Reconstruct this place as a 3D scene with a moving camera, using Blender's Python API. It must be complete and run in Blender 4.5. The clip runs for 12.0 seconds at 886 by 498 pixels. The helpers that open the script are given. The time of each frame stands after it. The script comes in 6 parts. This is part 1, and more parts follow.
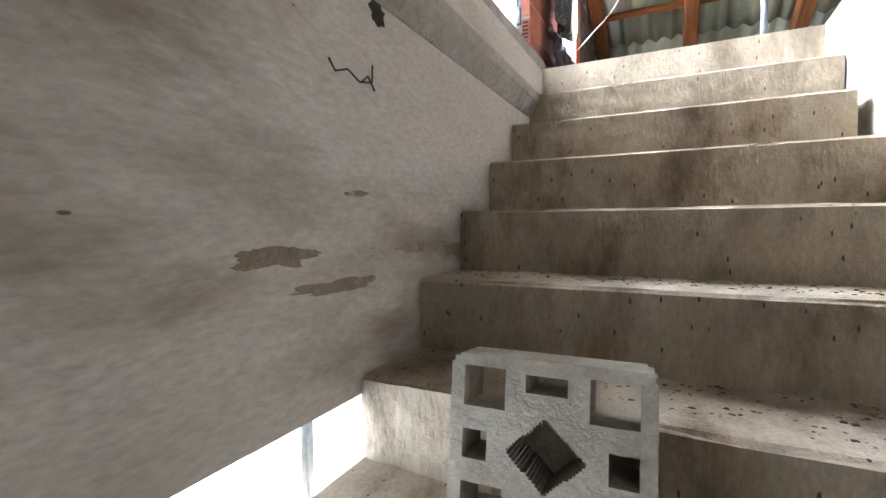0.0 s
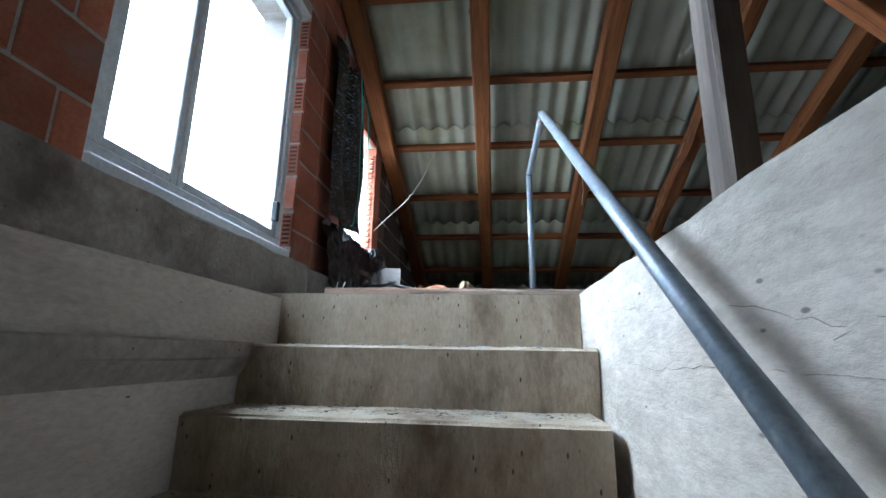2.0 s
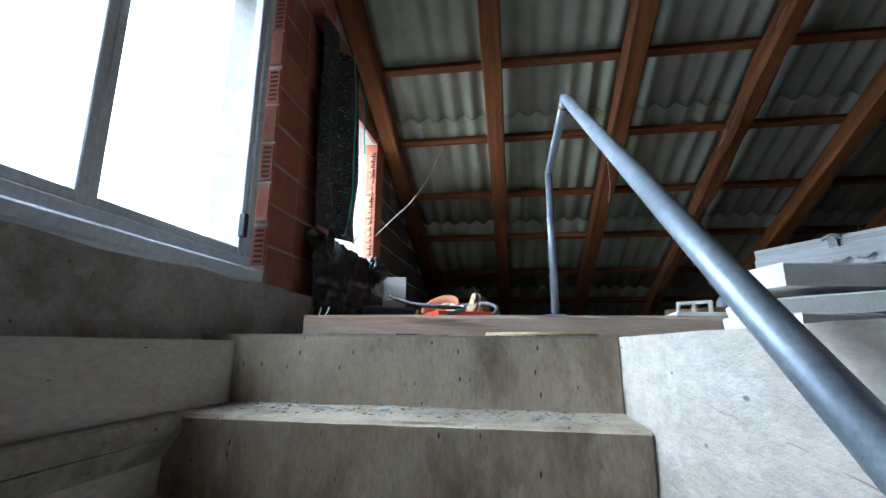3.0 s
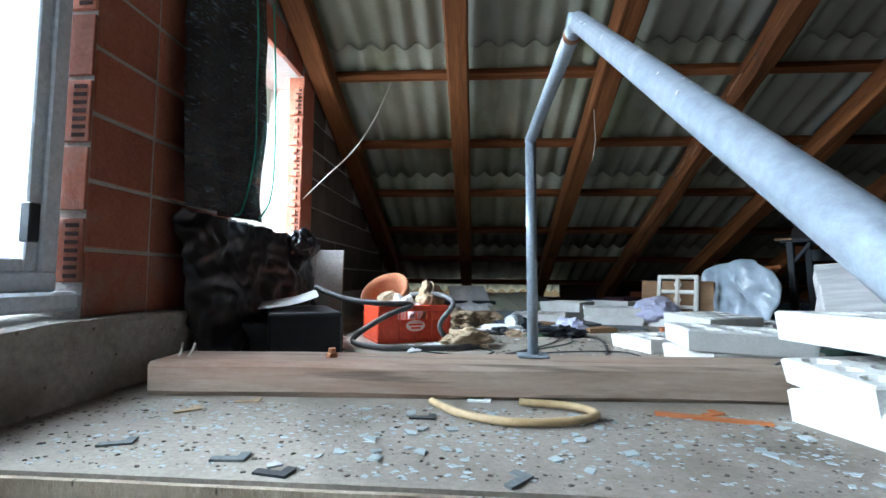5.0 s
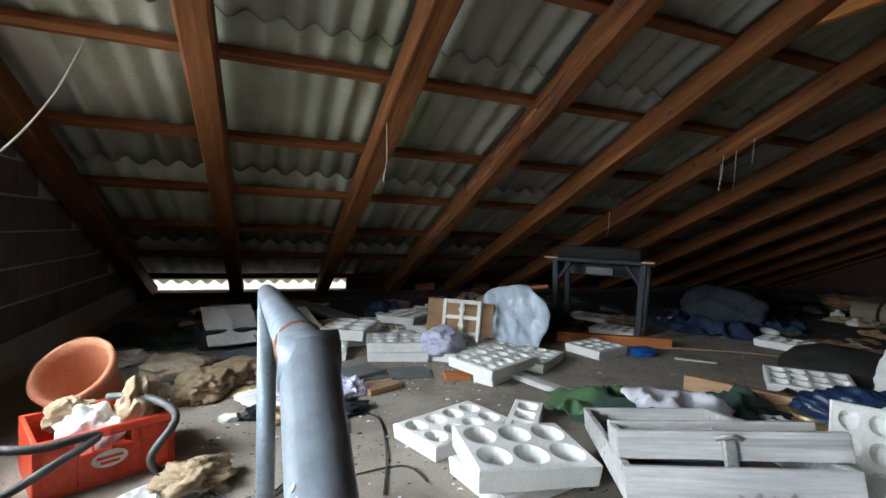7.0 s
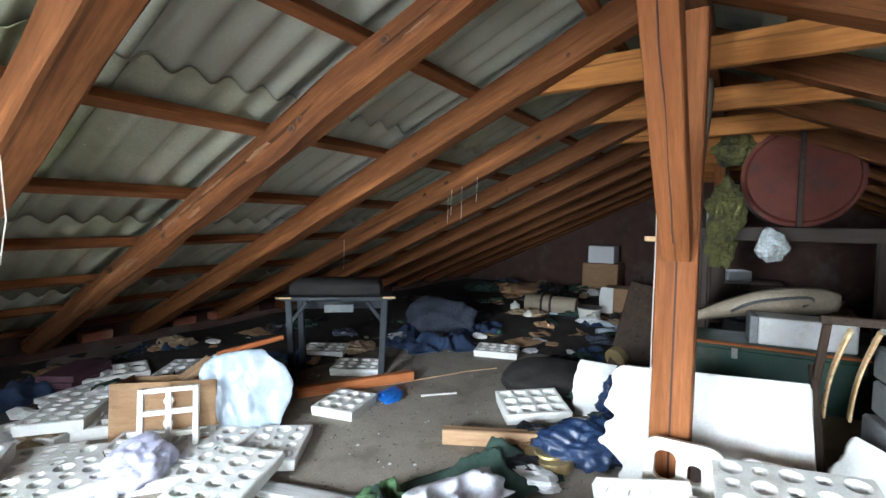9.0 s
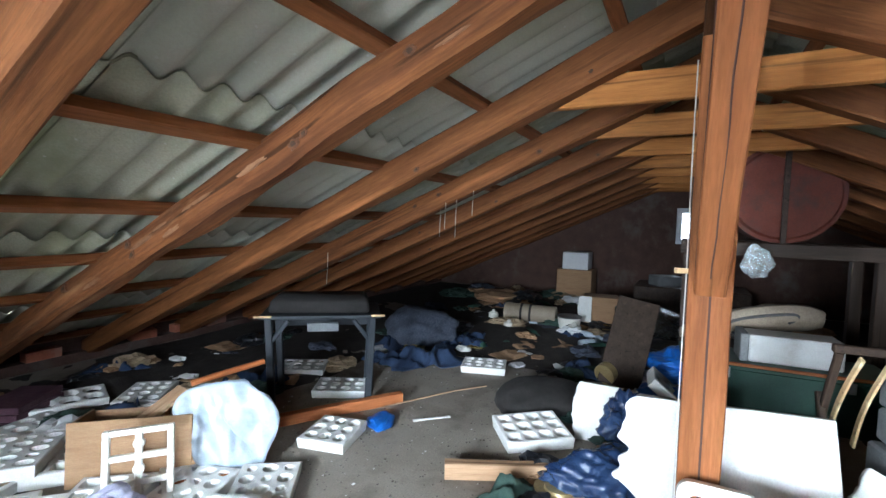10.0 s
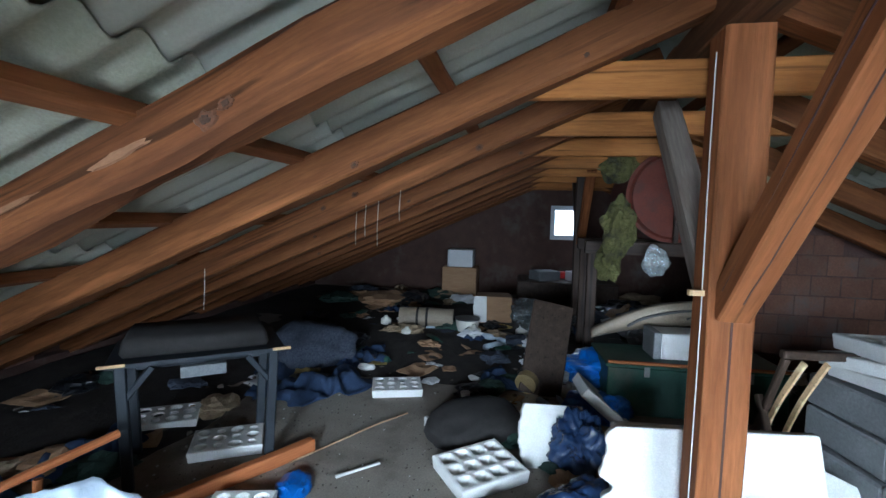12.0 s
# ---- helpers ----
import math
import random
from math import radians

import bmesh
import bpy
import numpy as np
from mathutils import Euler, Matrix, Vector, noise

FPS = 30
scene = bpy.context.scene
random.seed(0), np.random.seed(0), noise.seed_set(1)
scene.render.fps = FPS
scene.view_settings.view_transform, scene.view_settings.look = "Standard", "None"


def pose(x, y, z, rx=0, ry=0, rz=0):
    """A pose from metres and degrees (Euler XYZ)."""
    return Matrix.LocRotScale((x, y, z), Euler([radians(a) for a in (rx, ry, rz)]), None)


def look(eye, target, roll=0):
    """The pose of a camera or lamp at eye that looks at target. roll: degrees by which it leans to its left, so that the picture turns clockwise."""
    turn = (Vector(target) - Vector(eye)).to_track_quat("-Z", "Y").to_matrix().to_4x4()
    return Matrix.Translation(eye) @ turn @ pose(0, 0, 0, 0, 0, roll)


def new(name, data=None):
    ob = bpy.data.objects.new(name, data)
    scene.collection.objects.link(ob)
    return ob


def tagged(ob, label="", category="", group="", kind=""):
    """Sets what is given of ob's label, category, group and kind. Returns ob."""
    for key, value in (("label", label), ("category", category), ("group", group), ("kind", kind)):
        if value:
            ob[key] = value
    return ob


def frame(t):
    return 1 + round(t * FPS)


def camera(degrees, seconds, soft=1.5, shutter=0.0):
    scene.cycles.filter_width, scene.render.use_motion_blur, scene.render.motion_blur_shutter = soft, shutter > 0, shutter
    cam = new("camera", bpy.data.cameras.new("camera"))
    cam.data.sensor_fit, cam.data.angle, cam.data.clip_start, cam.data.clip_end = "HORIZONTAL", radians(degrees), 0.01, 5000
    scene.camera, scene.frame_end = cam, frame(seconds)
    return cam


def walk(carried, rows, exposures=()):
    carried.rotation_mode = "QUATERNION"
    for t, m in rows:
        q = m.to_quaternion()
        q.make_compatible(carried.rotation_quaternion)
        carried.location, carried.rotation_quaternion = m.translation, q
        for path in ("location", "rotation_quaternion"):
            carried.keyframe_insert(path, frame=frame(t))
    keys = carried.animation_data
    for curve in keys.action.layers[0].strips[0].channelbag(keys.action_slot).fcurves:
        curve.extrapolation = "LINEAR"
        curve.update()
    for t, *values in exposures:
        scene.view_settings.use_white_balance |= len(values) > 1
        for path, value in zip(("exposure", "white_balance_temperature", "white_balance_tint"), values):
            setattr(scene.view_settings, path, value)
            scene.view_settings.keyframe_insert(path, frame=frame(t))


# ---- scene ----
cam = camera(88.2, 12.0)
PATH = [
    (0, (0.706, 0.415, -0.811), (-0.186, 2.202, -0.91), -0.3),
    (0.5, (0.788, 0.553, -0.651), (0.159, 2.45, -0.576), 0.7),
    (1, (0.833, 0.701, -0.511), (0.435, 2.648, -0.287), 0.6),
    (1.5, (0.916, 0.863, -0.398), (0.701, 2.821, -0.056), 0.5),
    (2, (0.935, 1.074, -0.222), (0.716, 3.012, 0.222), 1.0),
    (2.5, (0.92, 1.268, -0.101), (0.639, 3.195, 0.357), 0.8),
    (3, (0.964, 1.454, -0.027), (0.663, 3.388, 0.383), 0.6),
    (3.2, (0.97, 1.524, 0.018), (0.683, 3.467, 0.395), 0.7),
    (4.8, (0.988, 2.023, 0.29), (0.842, 4.013, 0.433), 0.0),
    (5, (0.97, 2.088, 0.322), (0.826, 4.079, 0.449), 0.6),
    (5.5, (0.966, 2.24, 0.48), (0.906, 4.237, 0.573), 1.8),
    (6, (1.035, 2.39, 0.619), (1.142, 4.386, 0.681), 2.8),
    (6.5, (1.063, 2.517, 0.729), (1.459, 4.477, 0.731), 2.9),
    (7, (1.124, 2.62, 0.862), (1.855, 4.48, 0.783), 2.1),
    (7.5, (1.247, 2.719, 0.97), (2.288, 4.422, 0.854), 1.3),
    (9.3, (1.314, 3.245, 1.301), (3.028, 4.268, 1.176), 1.0),
    (9.5, (1.338, 3.287, 1.329), (3.063, 4.292, 1.2), 1.3),
    (10, (1.326, 3.462, 1.366), (3.085, 4.405, 1.238), 1.5),
    (10.5, (1.332, 3.633, 1.405), (3.17, 4.402, 1.239), 0.6),
    (11, (1.395, 3.778, 1.422), (3.287, 4.398, 1.238), 0.6),
    (11.5, (1.541, 3.93, 1.415), (3.476, 4.413, 1.267), 1.2),
    (12, (1.651, 4.061, 1.433), (3.613, 4.422, 1.288), 1.5),
]
EXPOSURES = [(0.0, 3.15, 6000, 10), (0.5, 2.75, 5500, 12), (1.0, 1.95, 5300, 8), (1.5, 1.75, 5450, 7), (2.0, 1.25, 5400, 4), (3.0, 0.8, 5400, 3), (5.0, 1.0, 5600, 3), (5.5, 0.95, 5700, 3),
             (6.0, 1.1, 5900, 4), (6.5, 0.95, 6100, 6), (7.0, 0.95, 6300, 6), (7.5, 1.15, 6300, 5), (9.5, 2.6, 6000, 6), (10.5, 2.45, 5700, 6), (12.0, 2.1, 5400, 4)]
walk(cam, [(t, look(eye, target, roll)) for t, eye, target, roll in PATH], EXPOSURES)


# ---- world, sun and window light ----
world = bpy.data.worlds.new("world")
world.use_nodes = True
scene.world = world
wn = world.node_tree
sky = wn.nodes.new("ShaderNodeTexSky")
sky.sky_type = "NISHITA"
sky.sun_disc = False
sky.dust_density = 6.0
sky.sun_elevation, sky.sun_rotation = radians(42), radians(20)
wn.nodes["Background"].inputs["Strength"].default_value = 0.15
wn.links.new(sky.outputs["Color"], wn.nodes["Background"].inputs["Color"])

sun = new("sun", bpy.data.lights.new("sun", "SUN"))
sun.data.energy, sun.data.angle, sun.data.color = 3.0, radians(0.5), (1.0, 0.95, 0.87)
sun.matrix_world = look((3.4, 9.4, 8.6), (0, 0, 0))


def window_light(name, centre, target, width, height, radiance, spread=180, colour=(0.86, 0.92, 1.0)):
    """Sky light that enters through one opening."""
    lamp = new(name, bpy.data.lights.new(name, "AREA"))
    lamp.data.shape, lamp.data.size, lamp.data.size_y = "RECTANGLE", width, height
    lamp.data.energy, lamp.data.color = radiance * width * height * math.pi, colour
    lamp.data.spread = radians(spread)
    lamp.matrix_world = look(centre, target)
    return lamp


window_light("skylight_stair_window", (-0.95, 3.20, 1.25), (0.05, 3.10, 0.25), 3.4, 1.5, 8.8, 130)
window_light("skylight_small_window", (-0.66, 4.50, 1.02), (0.34, 4.48, 0.42), 1.30, 1.40, 10.0, 134)
window_light("skylight_landing_window", (-0.42, 0.95, -1.55), (1, 0.95, -1.6), 0.84, 0.74, 2.6)
window_light("skylight_far_window", (10.72, 3.40, 1.42), (9.72, 3.40, 0.62), 0.8, 0.9, 1.2, 105)

# ---- materials ----


def node_mat(name):
    m = bpy.data.materials.new(name)
    m.use_nodes = True
    return m, m.node_tree.nodes, m.node_tree.links, m.node_tree.nodes["Principled BSDF"]


def surface(name, c1, c2, scale=8.0, rough=0.85, bump=0.25, fine=60.0, stretch=(1, 1, 1), coord="pos",
            stain=None, stain_scale=2.0, stain_at=0.55, metal=0.0, spec=0.4, speck=None, dist=0.004, vary=0.0):
    """A worn surface: two colours mixed by a broad noise, fine grain relief, and stains (on the mesh sheet, painted
    glints) of a third colour.
    """
    m, n, l, b = node_mat(name)
    if coord == "pos":
        src = n.new("ShaderNodeNewGeometry").outputs["Position"]
    else:
        src = n.new("ShaderNodeTexCoord").outputs["Object"]
    mp = n.new("ShaderNodeMapping")
    mp.inputs["Scale"].default_value = stretch
    l.new(src, mp.inputs["Vector"])
    if coord != "pos":
        info = n.new("ShaderNodeObjectInfo")
        sc = n.new("ShaderNodeVectorMath")
        sc.operation = "SCALE"
        sc.inputs[0].default_value = (17.0, 31.0, 23.0)
        l.new(info.outputs["Random"], sc.inputs["Scale"])
        l.new(sc.outputs["Vector"], mp.inputs["Location"])

    def noise_of(s, detail=6.0, rough_=0.6):
        t = n.new("ShaderNodeTexNoise")
        t.inputs["Scale"].default_value, t.inputs["Detail"].default_value, t.inputs["Roughness"].default_value = s, detail, rough_
        l.new(mp.outputs["Vector"], t.inputs["Vector"])
        return t.outputs["Fac"]

    def ramp_of(fac, lo, hi):
        r = n.new("ShaderNodeMapRange")
        r.inputs["From Min"].default_value, r.inputs["From Max"].default_value = lo, hi
        l.new(fac, r.inputs["Value"])
        return r.outputs["Result"]

    def mixed(fac, a, c):
        x = n.new("ShaderNodeMix")
        x.data_type = "RGBA"
        l.new(fac, x.inputs["Factor"])
        for value, socket in ((a, x.inputs["A"]), (c, x.inputs["B"])):
            if isinstance(value, tuple):
                socket.default_value = (*value, 1)
            else:
                l.new(value, socket)
        return x.outputs["Result"]

    col = mixed(ramp_of(noise_of(scale), 0.3, 0.7), c1, c2)
    grain = noise_of(fine, 4.0, 0.7)
    col = mixed(ramp_of(grain, 0.35, 0.95), col, tuple(0.6 * v for v in c1))
    if stain:
        col = mixed(ramp_of(noise_of(stain_scale, 8.0, 0.65), stain_at, stain_at + 0.18), col, stain)
    if speck:
        v = n.new("ShaderNodeTexVoronoi")
        v.inputs["Scale"].default_value = speck[1]
        l.new(mp.outputs["Vector"], v.inputs["Vector"])
        col = mixed(ramp_of(v.outputs["Distance"], speck[2], speck[2] * 0.6), col, speck[0])
    if vary:
        info2 = n.new("ShaderNodeObjectInfo")
        hs = n.new("ShaderNodeHueSaturation")
        l.new(ramp_of(info2.outputs["Random"], -0.5 / max(vary, 0.01) + 0.5, 0.5 / max(vary, 0.01) + 0.5), hs.inputs["Value"])
        mr = hs.inputs["Value"].links[0].from_node
        mr.inputs["From Min"].default_value, mr.inputs["From Max"].default_value = 0, 1
        mr.inputs["To Min"].default_value, mr.inputs["To Max"].default_value = 1 - vary, 1 + vary
        l.new(col, hs.inputs["Color"])
        col = hs.outputs["Color"]
    l.new(col, b.inputs["Base Color"])
    rr = n.new("ShaderNodeMapRange")
    rr.inputs["To Min"].default_value, rr.inputs["To Max"].default_value = max(rough - 0.12, 0.02), min(rough + 0.1, 1)
    l.new(noise_of(scale * 2.3), rr.inputs["Value"])
    l.new(rr.outputs["Result"], b.inputs["Roughness"])
    b.inputs["Metallic"].default_value, b.inputs["Specular IOR Level"].default_value = metal, spec
    if bump:
        add = n.new("ShaderNodeMath")
        add.operation = "ADD"
        l.new(grain, add.inputs[0])
        l.new(noise_of(scale * 1.7, 5.0), add.inputs[1])
        bp = n.new("ShaderNodeBump")
        bp.inputs["Strength"].default_value, bp.inputs["Distance"].default_value = bump, dist
        l.new(add.outputs[0], bp.inputs["Height"])
        l.new(bp.outputs["Normal"], b.inputs["Normal"])
    return m


def wood(name, c1, c2, axis, coord="pos", rough=0.75, knots=True, stain=(0.05, 0.025, 0.012), stain_at=0.62, grain=1.0):
    """Sawn timber with its grain along one axis."""
    st = [9.0 * grain] * 3
    st["xyz".index(axis)] = 0.7
    kst = [1.0] * 3
    m = surface(name, c1, c2, scale=1.6, rough=rough, bump=0.35, fine=9.0, stretch=tuple(st), coord=coord, stain=stain,
                stain_scale=0.55, stain_at=stain_at, spec=0.15, dist=0.003)
    if knots:
        n, l, b = m.node_tree.nodes, m.node_tree.links, m.node_tree.nodes["Principled BSDF"]
        mp = [x for x in n if x.bl_idname == "ShaderNodeMapping"][0]
        mk = n.new("ShaderNodeMapping")
        kst["xyz".index(axis)] = 0.45
        mk.inputs["Scale"].default_value = kst
        l.new(mp.inputs["Vector"].links[0].from_socket, mk.inputs["Vector"])
        v = n.new("ShaderNodeTexVoronoi")
        v.inputs["Scale"].default_value = 4.2
        l.new(mk.outputs["Vector"], v.inputs["Vector"])
        r = n.new("ShaderNodeMapRange")
        r.inputs["From Min"].default_value, r.inputs["From Max"].default_value = 0.19, 0.06
        l.new(v.outputs["Distance"], r.inputs["Value"])
        x = n.new("ShaderNodeMix")
        x.data_type = "RGBA"
        l.new(r.outputs["Result"], x.inputs["Factor"])
        l.new(b.inputs["Base Color"].links[0].from_socket, x.inputs["A"])
        x.inputs["B"].default_value = (0.07, 0.03, 0.012, 1)
        l.new(x.outputs["Result"], b.inputs["Base Color"])
    streaks(m, axis, c1, c2)
    return m


def streaks(m, axis, c1, c2):
    """Long dark drying lines and pale rubbed streaks along the grain."""
    n, l, b = m.node_tree.nodes, m.node_tree.links, m.node_tree.nodes["Principled BSDF"]
    first = [x for x in n if x.bl_idname == "ShaderNodeMapping"][0]
    for cross, run, lo, hi, tone, most in ((34.0, 0.45, 0.60, 0.70, tuple(0.22 * v for v in c1), 0.75), (11.0, 0.9, 0.60, 0.78, tuple(min(1.0, 1.9 * v) for v in c2), 0.55)):
        mp = n.new("ShaderNodeMapping")
        st = [cross] * 3
        st["xyz".index(axis)] = run
        mp.inputs["Scale"].default_value = st
        l.new(first.inputs["Vector"].links[0].from_socket, mp.inputs["Vector"])
        if first.inputs["Location"].links:
            l.new(first.inputs["Location"].links[0].from_socket, mp.inputs["Location"])
        t = n.new("ShaderNodeTexNoise")
        t.inputs["Scale"].default_value, t.inputs["Detail"].default_value = 1.0, 5.0
        l.new(mp.outputs["Vector"], t.inputs["Vector"])
        r = n.new("ShaderNodeMapRange")
        r.inputs["From Min"].default_value, r.inputs["From Max"].default_value, r.inputs["To Max"].default_value = lo, hi, most
        l.new(t.outputs["Fac"], r.inputs["Value"])
        x = n.new("ShaderNodeMix")
        x.data_type = "RGBA"
        l.new(r.outputs["Result"], x.inputs["Factor"])
        l.new(b.inputs["Base Color"].links[0].from_socket, x.inputs["A"])
        x.inputs["B"].default_value = (*tone, 1)
        l.new(x.outputs["Result"], b.inputs["Base Color"])


def sheet_shift(m, tone):
    """Each roof sheet has weathered a little differently."""
    n, l, b = m.node_tree.nodes, m.node_tree.links, m.node_tree.nodes["Principled BSDF"]
    g = n.new("ShaderNodeNewGeometry")
    r = n.new("ShaderNodeMapRange")
    r.inputs["To Max"].default_value = 0.6
    l.new(g.outputs["Random Per Island"], r.inputs["Value"])
    x = n.new("ShaderNodeMix")
    x.data_type = "RGBA"
    l.new(r.outputs["Result"], x.inputs["Factor"])
    l.new(b.inputs["Base Color"].links[0].from_socket, x.inputs["A"])
    x.inputs["B"].default_value = (*tone, 1)
    l.new(x.outputs["Result"], b.inputs["Base Color"])


def plain(name, colour, rough=0.5, metal=0.0, transmission=0.0, alpha=1.0):
    m, n, l, b = node_mat(name)
    b.inputs["Base Color"].default_value = (*colour, 1)
    b.inputs["Roughness"].default_value, b.inputs["Metallic"].default_value = rough, metal
    b.inputs["Transmission Weight"].default_value, b.inputs["Alpha"].default_value = transmission, alpha
    return m


M_FLOOR = surface("screed", (0.255, 0.218, 0.175), (0.345, 0.302, 0.248), 3.0, 0.92, 0.4, 90, stain=(0.13, 0.104, 0.078), stain_scale=1.6, stain_at=0.51, speck=((0.12, 0.10, 0.08), 38, 0.07))
M_STEP = surface("step_concrete", (0.36, 0.29, 0.208), (0.48, 0.40, 0.30), 5.0, 0.9, 0.6, 80, stain=(0.13, 0.09, 0.056), stain_scale=3.4, stain_at=0.49, stretch=(1.4, 1, 0.55), speck=((0.07, 0.055, 0.042), 26, 0.13), dist=0.009)
M_PLASTER = surface("stair_plaster", (0.52, 0.475, 0.42), (0.64, 0.60, 0.545), 4.0, 0.93, 0.22, 50, stain=(0.23, 0.188, 0.14), stain_scale=1.6, stain_at=0.53, dist=0.004, speck=((0.14, 0.11, 0.08), 9, 0.05), stretch=(1, 0.6, 1.7))
M_RENDER = surface("rough_render", (0.42, 0.37, 0.31), (0.53, 0.48, 0.415), 3.0, 0.95, 0.5, 30, stain=(0.23, 0.20, 0.168), stain_scale=1.8, stain_at=0.51, dist=0.010, speck=((0.16, 0.14, 0.12), 15, 0.09), stretch=(1, 0.6, 1.5))
M_SILLCON = surface("sill_concrete", (0.33, 0.30, 0.262), (0.46, 0.425, 0.38), 5.0, 0.93, 0.8, 45, stain=(0.15, 0.13, 0.108), stain_scale=2.6, stain_at=0.50, dist=0.012, speck=((0.14, 0.12, 0.10), 18, 0.10))
M_MORTAR = surface("mortar", (0.40, 0.365, 0.33), (0.52, 0.48, 0.44), 9.0, 0.95, 0.9, 90, dist=0.008)
M_BRICK = surface("clay_block", (0.36, 0.112, 0.064), (0.46, 0.17, 0.10), 7.0, 0.9, 0.7, 70, stain=(0.30, 0.19, 0.155), stain_scale=3.5, stain_at=0.54, dist=0.006, vary=0.28)
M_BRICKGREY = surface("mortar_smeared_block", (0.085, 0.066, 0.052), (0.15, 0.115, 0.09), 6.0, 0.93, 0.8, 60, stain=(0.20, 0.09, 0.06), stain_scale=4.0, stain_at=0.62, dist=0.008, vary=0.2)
# Clay block with the weak light at the cross wall put into its colour.
M_BRICKDIM = surface("dimmed_clay_block", (0.115, 0.052, 0.033), (0.165, 0.08, 0.052), 6.0, 0.93, 0.7, 60, stain=(0.09, 0.07, 0.06), stain_scale=3.0, stain_at=0.52, dist=0.006, vary=0.2)
# Brick far below M_BRICK in tone: the gloom of far attic and eaves is painted in.
M_BRICKFAR = surface("dimmed_brickwork", (0.06, 0.032, 0.024), (0.10, 0.054, 0.04), 5.0, 0.93, 0.6, 60, stain=(0.09, 0.078, 0.07), stain_scale=2.5, stain_at=0.54)
M_KNOT = surface("knot_heart", (0.035, 0.016, 0.009), (0.07, 0.032, 0.016), 40, 0.8, 0.3, 120, coord="obj")
M_KNOTRING = surface("knot_ring", (0.075, 0.028, 0.011), (0.14, 0.052, 0.019), 40, 0.8, 0.3, 120, coord="obj")
M_SCAR = surface("rubbed_bark_scar", (0.17, 0.075, 0.033), (0.28, 0.145, 0.075), 20, 0.85, 0.4, 90, coord="obj", stretch=(0.3, 1, 1))
# Near-black that stands for the shade inside holes and cracks.
M_HOLE = plain("hollow_shade", (0.05, 0.02, 0.015), 0.95)
M_SHEET = surface("fibre_cement", (0.335, 0.338, 0.245), (0.47, 0.465, 0.36), 2.5, 0.93, 0.25, 110, stain=(0.21, 0.228, 0.12), stain_scale=1.1, stain_at=0.49, speck=((0.46, 0.455, 0.38), 12, 0.08))
sheet_shift(M_SHEET, (0.39, 0.385, 0.335))
M_RAFTER = wood("rafter_timber", (0.115, 0.040, 0.013), (0.23, 0.088, 0.030), "x", coord="obj", stain=(0.045, 0.018, 0.008), stain_at=0.56)
M_ROUNDWOOD = wood("round_edged_timber", (0.085, 0.030, 0.012), (0.23, 0.085, 0.028), "x", coord="obj", stain=(0.42, 0.23, 0.115), stain_at=0.58)
M_BATTEN = wood("batten_timber", (0.14, 0.047, 0.016), (0.25, 0.095, 0.033), "x", knots=False)
M_BEAM = wood("tie_timber", (0.29, 0.108, 0.026), (0.42, 0.175, 0.048), "x", coord="obj", stain=(0.08, 0.035, 0.013), stain_at=0.57)
M_POST = wood("post_timber", (0.175, 0.056, 0.018), (0.29, 0.108, 0.038), "x", coord="obj", stain=(0.05, 0.021, 0.010), stain_at=0.55)
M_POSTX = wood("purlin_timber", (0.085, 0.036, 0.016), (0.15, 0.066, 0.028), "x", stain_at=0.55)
M_GREYPOST = wood("weathered_timber", (0.15, 0.115, 0.09), (0.28, 0.235, 0.195), "x", coord="obj", stain=(0.055, 0.04, 0.03), stain_at=0.52)
M_SILLBEAM = wood("sill_beam_timber", (0.32, 0.235, 0.175), (0.45, 0.36, 0.29), "x", stain=(0.24, 0.10, 0.052), stain_at=0.51, grain=0.6)
M_LOOSEWOOD = wood("loose_board", (0.36, 0.21, 0.115), (0.50, 0.33, 0.20), "x", coord="obj", knots=False)
M_REDWOOD = wood("red_stained_board", (0.36, 0.11, 0.035), (0.48, 0.18, 0.07), "x", coord="obj", knots=False)
M_PALEWOOD = wood("pale_slat", (0.55, 0.36, 0.18), (0.66, 0.47, 0.27), "z", coord="obj", knots=False, stain_at=0.75)
M_GREYBOARD = wood("grey_painted_board", (0.40, 0.39, 0.375), (0.55, 0.54, 0.52), "x", coord="obj", knots=False, stain=(0.24, 0.20, 0.16), stain_at=0.56)
M_DARKWOOD = wood("dark_brown_wood", (0.035, 0.024, 0.018), (0.07, 0.045, 0.03), "x", coord="obj", knots=False, rough=0.55)
M_FOAM = surface("polystyrene", (0.78, 0.775, 0.74), (0.66, 0.645, 0.60), 9.0, 0.8, 0.25, 160, coord="obj", stain=(0.45, 0.41, 0.34), stain_scale=4.0, stain_at=0.58, vary=0.08)
M_CREAM = surface("cream_plastic", (0.72, 0.69, 0.60), (0.79, 0.77, 0.70), 6.0, 0.55, 0.08, 60, coord="obj", stain=(0.50, 0.44, 0.34), stain_scale=4.0, stain_at=0.62)
M_GALV = surface("galvanised_steel", (0.25, 0.29, 0.33), (0.35, 0.39, 0.43), 14.0, 0.45, 0.12, 90, metal=0.4, stain=(0.56, 0.58, 0.60), stain_scale=9.0, stain_at=0.62, spec=0.5)
M_RUST = surface("rust", (0.22, 0.09, 0.04), (0.33, 0.15, 0.07), 30, 0.9, 0.6, 120)
M_PAINTFRAME = surface("white_window_paint", (0.62, 0.66, 0.70), (0.72, 0.76, 0.80), 9.0, 0.55, 0.2, 60, stain=(0.35, 0.31, 0.27), stain_scale=5.0, stain_at=0.64)
M_GLASS = plain("window_glass", (0.95, 0.98, 1.0), 0.02, transmission=1.0)
